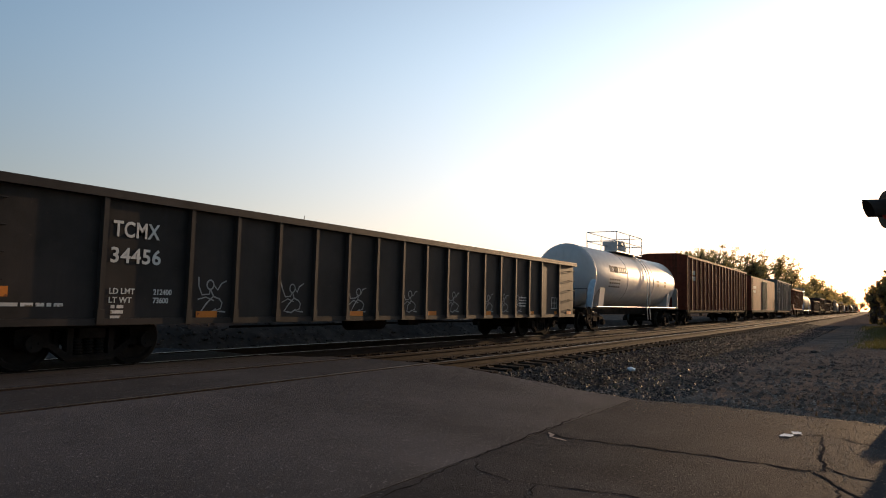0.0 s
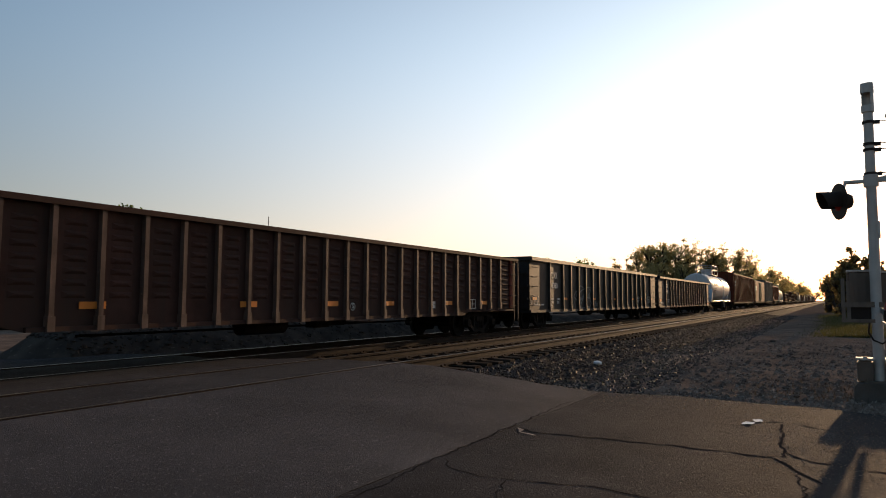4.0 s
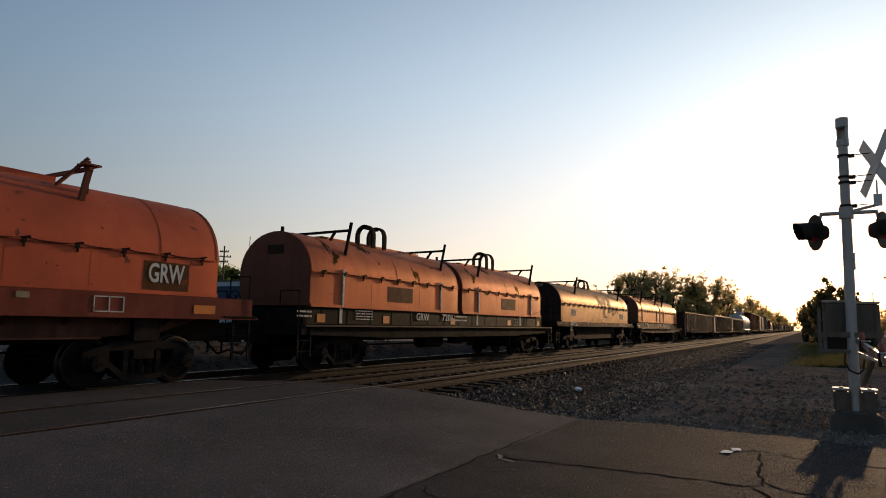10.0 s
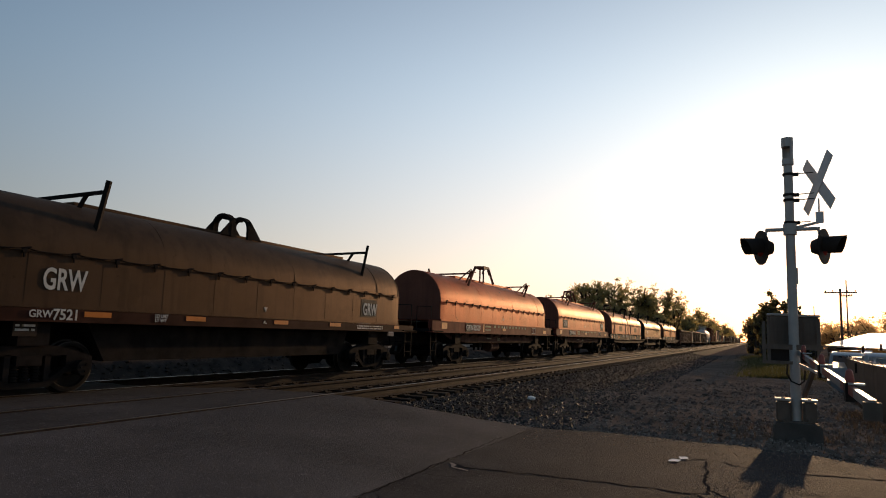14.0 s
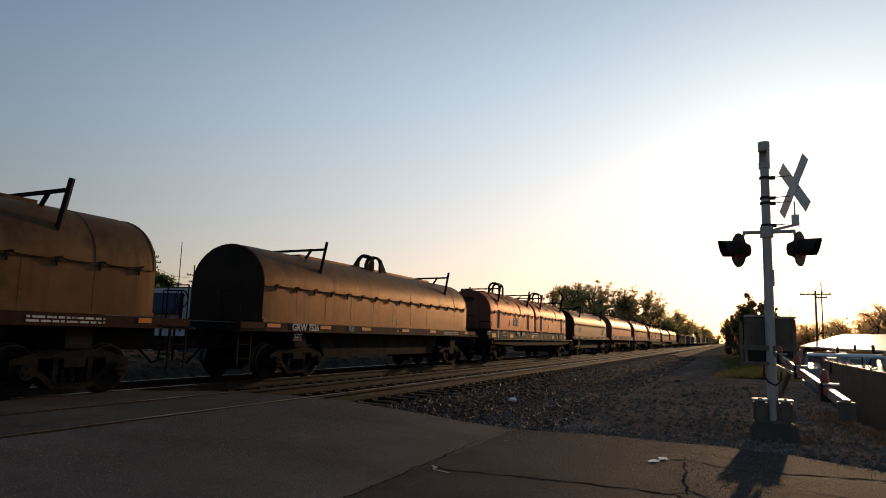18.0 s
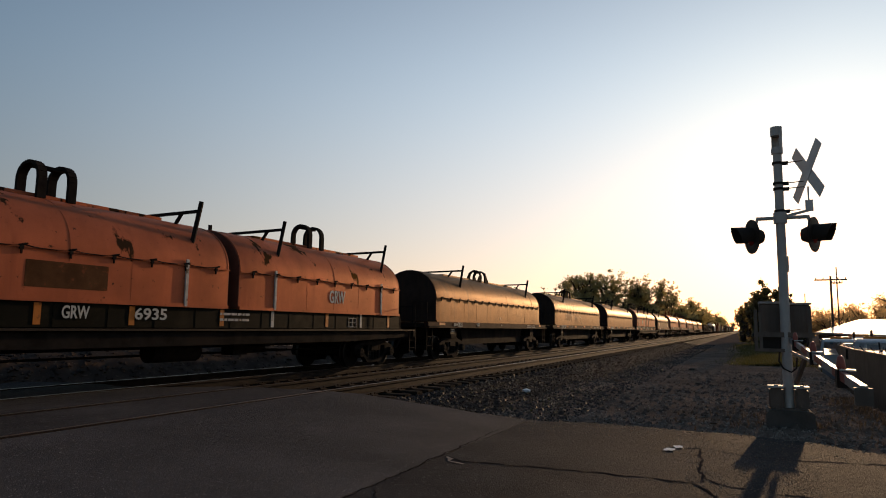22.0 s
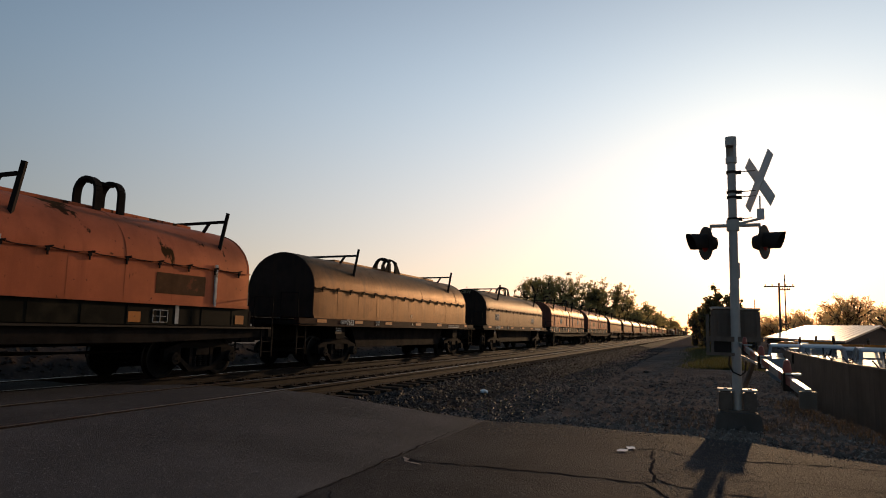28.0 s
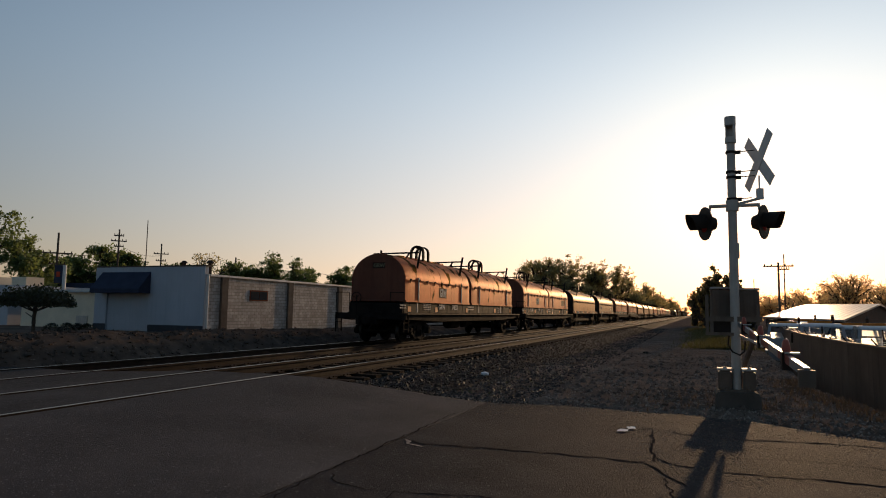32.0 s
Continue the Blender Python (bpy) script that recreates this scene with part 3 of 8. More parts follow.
def road_edge(y):
    return lerp(y, [(-6, 7.4), (-2.6, 8.5), (-1.3, 9.5), (-.3, 10.1), (2.0, 10.25), (3.4, 9.95), (5.5, 9.45), (12, 9.1), (60, 8.6)]) + 0.16 * noise.noise((y * 1.7, 0, 0)) + 0.09 * noise.noise((y * 6, 4, 0))


def road_strip(name, y0, y1, n, material, x0=-34.0, lab=""):
    ys = [y0 + (y1 - y0) * i / n for i in range(n + 1)]
    us = steps((0, 0.75, 24), (0.75, 1, 40))
    verts, faces = [], []
    for y in ys:
        e = road_edge(y)
        for u in us:
            x = x0 + (e - x0) * u
            verts.append((x, y, road_z(x, y)))
        verts.append((e + 0.05, y, road_z(e, y) - 0.14))
    k = len(us) + 1
    for j in range(n):
        for i in range(k - 1):
            faces.append((j * k + i, j * k + i + 1, (j + 1) * k + i + 1, (j + 1) * k + i))
    base = len(verts)
    for j in (0, n):          # lips down into the gaps beside the rails
        for i in range(k):
            v = verts[j * k + i]
            verts.append((v[0], v[1], v[2] - 0.12))
    for i in range(k - 1):
        faces.append((i + 1, i, base + i, base + i + 1))
        faces.append((n * k + i, n * k + i + 1, base + k + i + 1, base + k + i))
    me = bpy.data.meshes.new(name)
    me.from_pydata(verts, [], faces)
    me.polygons.foreach_set("use_smooth", [True] * len(faces))
    me.set_sharp_from_angle(angle=radians(40))
    return me


road = part("road", road_strip("road", 3.11, YN - GAUGE / 2 - 0.06, 30, M_ROAD), M_ROAD)
tagged(road, "worn grey asphalt road rising to a railway crossing", "road", kind="structure")
G2 = GAUGE / 2
for nm, a, b, n, mt in (("near_apron", -40, 3.1, 90, M_APRON), ("crossing_panel", YN - G2 + 0.09, YN + G2 - 0.09, 6, M_PANEL),
                        ("crossing_panel", YN + G2 + 0.06, YF - G2 - 0.06, 8, M_PANEL), ("crossing_panel", YF - G2 + 0.09, YF + G2 - 0.09, 6, M_PANEL),
                        ("far_apron", YF + G2 + 0.06, 60, 60, M_APRON)):
    part(nm, road_strip(nm, a, b, n, mt), mt, road)


# ---- lettering and spray paint ----
def text_mesh(s, size, spacing=1.0):
    key = "lettering:%s:%s:%s" % (s, size, spacing)
    if key not in CACHE:
        cu = bpy.data.curves.new("lettering", "FONT")
        cu.body, cu.size, cu.extrude, cu.offset = s, size, 0.003, size * 0.02
        cu.space_character = spacing
        cu.resolution_u = 3
        tmp = bpy.data.objects.new("lettering", cu)
        me = bpy.data.meshes.new_from_object(tmp)
        bpy.data.objects.remove(tmp)
        bpy.data.curves.remove(cu)
        me.materials.clear()
        me.materials.append(None)
        CACHE[key] = me
    return CACHE[key]


def letters(s, size, x, y, z, parent, material=None, label="", squeeze=1.0, spacing=1.0):
    """Lettering on the side that faces the street; size is the capitals' height."""
    return part("lettering", text_mesh(s, size / 0.69, spacing), material or M_WHITE, parent, label,
                pose(x, y - 0.006, z, 90) @ Matrix.Diagonal((squeeze, 1, 1, 1)))


def ribbon(bm, pts, width, yf, off=0.008):
    """A painted stroke through points (x, z) on the side whose depth is yf(x, z)."""
    prev = None
    fine = []
    for (xa, za), (xb, zb) in zip(pts, pts[1:]):
        n = max(1, int(math.hypot(xb - xa, zb - za) / 0.09))
        fine += [(xa + (xb - xa) * j / n, za + (zb - za) * j / n) for j in range(n)]
    pts = fine + [pts[-1]]
    for i, (x, z) in enumerate(pts):
        x2, z2 = pts[min(i + 1, len(pts) - 1)]
        x1, z1 = pts[max(i - 1, 0)]
        d = Vector((x2 - x1, z2 - z1))
        d = d.normalized() if d.length else Vector((1, 0))
        nx, nz = -d.y * width / 2, d.x * width / 2
        a = bm.verts.new((x + nx, yf(x + nx, z + nz) - off, z + nz))
        b = bm.verts.new((x - nx, yf(x - nx, z - nz) - off, z - nz))
        if prev:
            bm.faces.new((prev[0], a, b, prev[1]))
        prev = (a, b)


def scribble(bm, rnd, x0, x1, z0, z1, n, width, yf):
    """A tag of looping strokes, one for each of n sprayed signs."""
    w = (x1 - x0) / n
    for k in range(n):
        cx, cz = x0 + (k + 0.5) * w, (z0 + z1) / 2
        hx, hz = w * 0.52, (z1 - z0) / 2
        for _ in range(2):
            p = [rnd.uniform(-1, 1) for _ in range(8)]
            pts = []
            for i in range(22):
                t = i / 21
                u = p[0] * math.sin(3.1 * t + p[1] * 3) + 0.6 * math.sin(7 * t + p[2] * 3) + 0.25 * math.sin(13 * t + p[5] * 3)
                v = (2 * t - 1) * (0.9 if p[3] > 0 else -0.9) * 0.7 + 0.55 * math.sin(6 * t + p[4] * 3)
                pts.append((cx + hx * max(-1, min(1, u * 0.75)), cz + hz * max(-1, min(1, v))))
            ribbon(bm, pts, width, yf)


def looped_tag(bm, rnd, x, z0, z1, width, yf):
    """A quick sprayed tag: a ring in a knot of sweeping strokes."""
    h = z1 - z0
    j = lambda a: rnd.uniform(-a, a)
    cx, cz, r = x + j(.05), z0 + h * (.72 + j(.05)), h * .11
    ribbon(bm, [(cx + r * math.cos(a), cz + r * 1.15 * math.sin(a)) for a in (6.5 * i / 14 for i in range(15))], width, yf)
    ribbon(bm, [(x - .30 + j(.04), z1 + j(.06)), (x - .27, z0 + h * .72), (x - .20 + j(.03), z0 + h * .48), (x - .05, z0 + h * .50), (cx, cz - r)], width, yf)
    ribbon(bm, [(cx + r, cz), (x + .12, z0 + h * .62), (x + .20 + j(.05), z0 + h * .80), (x + .30, z0 + h * (.86 + j(.06)))], width, yf)
    bend = [(cx, cz - r), (x + .02 + j(.03), z0 + h * .45), (x - .10, z0 + h * .25), (x - .16 + j(.05), z0 + h * .04), (x - .02, z0), (x + .10, z0 + h * .10)]
    ribbon(bm, bend, width * 1.1, yf)
    ribbon(bm, [(x + .02, z0 + h * .45), (x + .16, z0 + h * .38), (x + .26 + j(.04), z0 + h * .28), (x + .20, z0 + h * .12), (x + .08, z0 + h * .05), (x + .30, z0 + h * .02)], width, yf)
    ribbon(bm, [(x - .28, z0 + h * (.30 + j(.08))), (x - .12, z0 + h * .42), (x + .05, z0 + h * .33)], width * .8, yf)


STROKES = ([(.9, 1), (.1, .95), (.15, .5), (.7, .55), (.15, .5), (.1, .05), (.9, 0)], [(.05, .95), (.9, 1), (.15, .1), (.95, 0)], [(.9, .85), (.4, 1), (.1, .6), (.2, .1), (.6, 0), (.95, .2)],
           [(.1, 0), (.15, 1), (.8, .05), (.9, .95)], [(.1, .5), (.85, .55), (.7, .95), (.2, .9), (.1, .4), (.4, 0), (.9, .15)], [(.1, .9), (.45, .45), (.9, 1), (.45, .45), (.3, -.2)],
           [(.2, 0), (.15, 1), (.85, .9), (.2, .55), (.7, .5)], [(.05, .9), (.3, 0), (.5, .6), (.7, 0), (.95, .9)], [(.5, 1), (.15, .7), (.2, .15), (.6, .05), (.9, .4), (.75, .9), (.45, .95)])


def angular_tag(bm, kinds, x0, x1, z0, z1, drop, width, yf, wild=.17):
    """A row of angular sprayed signs between x0 and x1 that sinks by drop along the way."""
    w = (x1 - x0) / len(kinds)
    rnd = random.Random(int(x0 * 100))
    for k, kind in enumerate(kinds):
        xa, za = x0 + k * w, z0 - drop * k / len(kinds)
        knots = [(u + rnd.uniform(-wild, wild) + .12 * v, v + rnd.uniform(-wild, wild)) for u, v in STROKES[kind]]
        if len(knots) > 3:
            del knots[rnd.randrange(len(knots))]
        pts = []
        for i, (p, q) in enumerate(zip(knots, knots[1:])):
            o, r = knots[max(i - 1, 0)], knots[min(i + 2, len(knots) - 1)]
            for j in range(5):
                t = j / 5
                pts.append(tuple(.5 * (2 * p[c] + (q[c] - o[c]) * t + (2 * o[c] - 5 * p[c] + 4 * q[c] - r[c]) * t * t + (3 * p[c] - o[c] - 3 * q[c] + r[c]) * t ** 3) for c in (0, 1)))
        pts.append(knots[-1])
        pts = [(xa + u * w * .9, za + v * (z1 - z0)) for u, v in pts]
        ribbon(bm, pts, width * (1 + .2 * (k % 2)), yf)


def small_lines(bm, x, z, w, n, h, gap, y):
    """Rows of tiny stencilled bars."""
    for i in range(n):
        zz = z - i * (h + gap)
        k = 0
        xx = x
        while xx < x + w - 0.02:
            ww = 0.06 + 0.05 * ((k * 7 + i * 3) % 4)
            box(bm, xx, min(xx + ww, x + w), y - 0.006, y, zz - h, zz)
            xx += ww + 0.035
            k += 1


# ---- trucks (bogies) ----
def wheelset_build(bm):
    for s in (-1, 1):
        y = s * 0.755
        prof = [(y - s * 0.07, 0.30), (y - s * 0.07, 0.445), (y - s * 0.045, 0.45), (y - s * 0.035, 0.425), (y + s * 0.06, 0.415), (y + s * 0.066, 0.40),
                (y + s * 0.066, 0.345), (y + s * 0.02, 0.32), (y + s * 0.0, 0.15), (y + s * 0.07, 0.12), (y + s * 0.07, 0.02)]
        lathe(bm, prof, (0, 0, 0), 28)
    tube(bm, (0, -1.05, 0), (0, 1.05, 0), 0.075, n=12)
    for s in (-1, 1):
        tube(bm, (0, s * 1.0, 0), (0, s * 1.19, 0), 0.125, n=14)
        for i in range(3):
            a = 2.1 * i
            tube(bm, (0.06 * math.cos(a), s * 1.19, 0.06 * math.sin(a)), (0.06 * math.cos(a), s * 1.21, 0.06 * math.sin(a)), 0.022, n=6)


def side_frame_build(bm):
    # cast frame: pedestals over the axles, a deep window with the spring seat in the middle
    top = [(-1.08, 0.36), (-1.08, 0.60), (-0.90, 0.66), (-0.45, 0.76), (0.45, 0.76), (0.90, 0.66), (1.08, 0.60), (1.08, 0.36)]
    low = [(0.98, 0.36), (0.98, 0.50), (0.76, 0.50), (0.76, 0.36), (0.62, 0.32), (0.36, 0.14), (-0.36, 0.14), (-0.62, 0.32), (-0.76, 0.36), (-0.76, 0.50), (-0.98, 0.50), (-0.98, 0.36)]
    # the plate is built as strips round the window
    def slab(pts):
        prism(bm, pts, "y", -0.07, 0.07)
    slab([(-1.08, 0.36), (-0.98, 0.36), (-0.98, 0.50), (-0.76, 0.50), (-0.76, 0.36), (-0.62, 0.34), (-0.62, 0.73), (-0.90, 0.66), (-1.08, 0.60)])
    slab([(1.08, 0.36), (1.08, 0.60), (0.90, 0.66), (0.62, 0.73), (0.62, 0.34), (0.76, 0.36), (0.76, 0.50), (0.98, 0.50), (0.98, 0.36)])
    slab([(-0.62, 0.62), (-0.62, 0.73), (-0.45, 0.77), (0.45, 0.77), (0.62, 0.73), (0.62, 0.62)])
    slab([(-0.62, 0.34), (-0.62, 0.44), (-0.30, 0.22), (0.30, 0.22), (0.62, 0.44), (0.62, 0.34), (0.36, 0.13), (-0.36, 0.13)])
    slab([(-0.36, 0.24), (-0.36, 0.64), (-0.27, 0.64), (-0.27, 0.22)])
    slab([(0.27, 0.22), (0.27, 0.64), (0.36, 0.64), (0.36, 0.24)])


def spring_build(bm):
    prof = [(0.22, 0.03)]
    for i in range(6):
        z = 0.225 + i * 0.045
        prof += [(z, 0.05), (z + 0.008, 0.07), (z + 0.022, 0.07), (z + 0.03, 0.05)]
    lathe(bm, prof + [(0.5, 0.03)], (0, 0, 0), 10, "z")


def bolster_build(bm):
    box(bm, -0.2, 0.2, -1.1, 1.1, 0.47, 0.62)
    tube(bm, (0, 0, 0.62), (0, 0, 0.72), 0.18, n=14)
    for s in (-1, 1):
        box(bm, s * 0.45 - 0.04, s * 0.45 + 0.04, -0.95, 0.95, 0.30, 0.38)
        box(bm, s * 0.42 - 0.03, s * 0.42 + 0.03, -0.86, -0.66, 0.25, 0.55)
        box(bm, s * 0.42 - 0.03, s * 0.42 + 0.03, 0.66, 0.86, 0.25, 0.55)


def two_tone(me, test, second):
    me.materials.clear()
    me.materials.append(M_WHEEL)
    me.materials.append(second)
    for p in me.polygons:
        if test(p):
            p.material_index = 1


WHEELSET = cached("wheelset", wheelset_build)
two_tone(WHEELSET, lambda p: 0.40 < math.hypot(p.center.x, p.center.z) < 0.44 and abs(p.center.y) > 0.7, M_TREAD)
SIDEFRAME = cached("side_frame", side_frame_build)
SPRING = cached("spring", spring_build)
BOLSTER = cached("truck", bolster_build)
AXLES = []


def truck(parent, x, rolls=True):
    t = part("truck", BOLSTER, M_BLACK, parent, at=pose(x, 0, 0))
    for s in (-1, 1):
        part("side_frame", SIDEFRAME, M_BLACK, t, at=pose(0, s * 1.0, 0))
        for x3 in (-0.17, 0.0, 0.17) if rolls else ():
            part("spring", SPRING, M_WHEEL, t, at=pose(x3, s * 1.0, 0))
    for dx in (-0.865, 0.865):
        w = part("wheelset", WHEELSET, None, t, "steel wheels with bright rims", pose(dx, 0, 0.42))
        if rolls:
            AXLES.append((w, parent, dx))
    return t


def coupler_build(bm):
    box(bm, 0, 0.55, -0.11, 0.11, 0.72, 0.95)
    prism(bm, [(0.45, -0.16), (0.72, -0.18), (0.76, -0.05), (0.62, -0.02), (0.62, 0.05), (0.76, 0.12), (0.70, 0.18), (0.45, 0.14)], "z", 0.68, 0.99)
    tube(bm, (0.1, 0.16, 0.72), (0.5, 0.20, 0.42), 0.025, n=6)
    tube(bm, (0.5, 0.20, 0.42), (0.78, 0.16, 0.50), 0.025, n=6)
    tube(bm, (0.05, -0.2, 0.8), (0.05, -1.1, 0.86), 0.014, n=5)


COUPLER = cached("coupler", coupler_build)


def ladder(parent, x, y, z0, z1, w=0.42, rungs=5, material=None, along="x", name="ladder"):
    bm = bmesh.new()
    dx, dy = (w, 0) if along == "x" else (0, w)
    for k in (0, 1):
        bar(bm, (x + dx * k, y + dy * k, z0), (x + dx * k, y + dy * k, z1), 0.045, 0.03)
    for i in range(rungs):
        z = z0 + (z1 - z0) * (i + 0.5) / rungs
        tube(bm, (x, y, z), (x + dx, y + dy, z), 0.013, n=6)
    return part(name, bm, material or M_BLACK, parent)


def plate_part(name, parent, x0, x1, y, z0, z1, material, label="", d=0.008):
    bm = bmesh.new()
    box(bm, x0, x1, y - d, y + 0.004, z0, z1)
    return part(name, bm, material, parent, label)


# ---- coil cars ----
def arch_y(w, zs, ht, shape=2.0):
    def yf(x, z):
        if z <= zs:
            return -w
        k = min(1.0, (z - zs) / ht)
        return -w * max(0.0, 1 - k ** shape) ** (1 / shape)
    return yf


def hood_outline(w, zb, zs, ht, n=28):
    pts = [(-w, zb), (-w, zs)]
    for i in range(1, n):
        a = math.pi * i / n
        pts.append((-w * math.cos(a), zs + ht * math.sin(a)))
    return pts + [(w, zs), (w, zb)]


def hood_mesh(key, L, w, zb, zs, ht):
    def build(bm):
        out = hood_outline(w, zb, zs, ht)
        n = max(2, int(L / 0.3))
        rings = []
        for j in range(n + 1):
            x = -L / 2 + L * j / n
            k = 1.0 - (0.012 if j in (0, n) else 0)
            ring = []
            for (y, z) in out:
                dent = 0.007 * noise.noise((x * 1.1, y * 1.3, z * 1.3 + L)) + 0.003 * noise.noise((x * 3.1, y * 2.3, z * 2.3)) if z > zs + .05 else 0.0
                ring.append(bm.verts.new((x, y * k * (1 + dent), zb + (z - zb) * (k if z > zs else 1) * (1 + dent * .5))))
            rings.append(ring)
        for a, b in zip(rings, rings[1:]):
            for i in range(len(out) - 1):
                bm.faces.new((a[i], a[i + 1], b[i + 1], b[i]))
        bm.faces.new(rings[0])
        bm.faces.new(rings[-1][::-1])
        for k in (-1, 1):       # inner lips along the bottom edges
            box(bm, -L / 2, L / 2, k * w - 0.03, k * w + 0.03, zb - 0.02, zb + 0.05)
    return cached(key, build)


def hood_seams(key, L, w, zb, zs, ht, n_panels, ribs):
    """Joint bands: along the shoulder, upright on the sides, and round the roof."""
    def build(bm):
        for s in (-1, 1):
            y0, y1 = sorted((s * (w + 0.004), s * (w + 0.03)))
            box(bm, -L / 2, L / 2, y0, y1, zs - 0.012, zs + 0.010)
            for i in range(1, n_panels):
                x = -L / 2 + L * i / n_panels
                ya, yb = sorted((s * (w - 0.01), s * (w + 0.002)))
                box(bm, x - 0.007, x + 0.007, ya, yb, zb + 0.02, zs - 0.02)
        for x in ribs:
            q = -.012 if abs(x) > L / 2 - .1 else .0
            pts = [(-(w + q) * math.cos(math.pi * i / 28), zs + (ht + q) * math.sin(math.pi * i / 28)) for i in range(29)]
            for (ya, za), (yb, zb2) in zip(pts, pts[1:]):
                bar(bm, (x, ya, za), (x, yb, zb2), 0.03 if q else 0.012, 0.016 if q else 0.008)
    return cached(key, build)


def clamp_build(bm):
    """A lever clamp that holds the hood down at its shoulder."""
    tube(bm, (-.05, -.02, .02), (.075, -.045, .05), 0.017, n=6)
    box(bm, -.04, .025, -.042, -.008, -.04, .025)
    box(bm, -.012, .012, -.03, -.004, -.11, -.03)


CLAMP = cached("clamp", clamp_build)


def cable_mesh(key, L, w, zs, n):
    """The cable that hangs from clamp to clamp along the street side."""
    def build(bm):
        pts = []
        for i in range(n):
            x = -L / 2 + L * (i + 0.5) / n
            pts.append((x, -w - .036, zs + .03))
            if i < n - 1:
                pts += [(x + L / n * .3, -w - .03, zs + .002), (x + L / n * .7, -w - .03, zs + .0)]
        path_tube(bm, pts, 0.011, 5)
    return cached(key, build)


def guide_post_mesh(w, zs, ht, red, side):
    """A guide post that leans out over the roof's shoulder, with its brace."""
    def build(bm):
        zt, s = zs + ht, side
        if red:
            k = .27 if s < 0 else .06
            bar(bm, (0, s * 0.80, zt - 0.36), (0, s * 0.99, zt + k - .06), 0.09, 0.07)
            bar(bm, (-0.25, s * 0.50, zt - 0.12), (0.0, s * 0.93, zt + k + .06), 0.05, 0.05)
            bar(bm, (0.2, s * 0.62, zt - 0.2), (0.0, s * 0.95, zt + k), 0.05, 0.05)
            box(bm, -0.14, 0.14, s * 0.96 - .12, s * 0.96 + .12, zt + k - .08, zt + k - .05)
        else:
            # the street side carries the tall post, the other side a short one under the bar
            bar(bm, (-.02, s * 0.93, zt - 0.58), (.06 if s < 0 else 0, s * (1.06 if s < 0 else 0.93), zt + (0.36 if s < 0 else .14)), 0.085, 0.075)
            bar(bm, (0, s * 0.42, zt - 0.10), (0, s * 0.60, zt + 0.14), 0.06, 0.05)
    return cached("guide_post:%s:%s:%s" % (zs + ht, red, side), build)


def guide_bar_mesh(zt):
    return cached("guide_bar:%s" % zt, lambda bm: bar(bm, (0, -1.02, zt + 0.15), (0, 0.93, zt + 0.12), 0.065, 0.06))


def lift_mesh(zs, ht, style):
    def build(bm):
        zt = zs + ht
        if style == "frame":
            top = zt + 0.72
            box(bm, -0.35, 0.35, -0.24, 0.24, top - 0.10, top)
            for sx in (-1, 1):
                for sy in (-1, 1):
                    bar(bm, (sx * 0.62, sy * 0.34, zt - 0.05), (sx * 0.30, sy * 0.2, top - 0.05), 0.07, 0.08)
                prism(bm, [(sx * 0.29, top - 0.1), (sx * 0.46, top - 0.36), (sx * 0.39, top - 0.36), (sx * 0.16, top - 0.1)], "y", -0.24, -0.18)
        else:
            r, rise = 0.28, 0.62 if style == "hoop" else 0.50
            for x in (-0.30, 0.26):
                pts = [(x, -r, zt - 0.03)] + [(x, -r * math.cos(math.pi * i / 10), zt + rise - r + r * math.sin(math.pi * i / 10)) for i in range(11)] + [(x, r, zt - 0.03)]
                for a, b in zip(pts, pts[1:]):
                    bar(bm, a, b, 0.16, 0.06)
            box(bm, -0.30, 0.26, -0.07, 0.07, zt + rise - 0.09, zt + rise - 0.03)
            if style == "gusset":
                for s in (-1, 1):
                    x = -0.30 if s < 0 else 0.26
                    for y in (-r, r):
                        prism(bm, [(x, zt), (x + s * 0.42, zt - 0.02), (x, zt + 0.42)], "y", y - 0.02, y + 0.02)
    return cached("lifting_frame:%s:%s" % (zs + ht, style), build)


TRAIN = []
GROUP = "cars of the freight train"


def end_panel_mesh(key, w, zb, zs, ht):
    def build(bm):
        prism(bm, [(y * .985, zb + .01 + (z - zb) * .985) for y, z in hood_outline(w, zb, zs, ht)], "x", -.01, .01)
    return cached("end_panel:" + key, build)


# End walls take a darker, mottled colour than the hood's own paint.
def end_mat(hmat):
    return M_ENDDARK if hmat in (M_BROWN, M_DKBROWN) else M_ENDRED


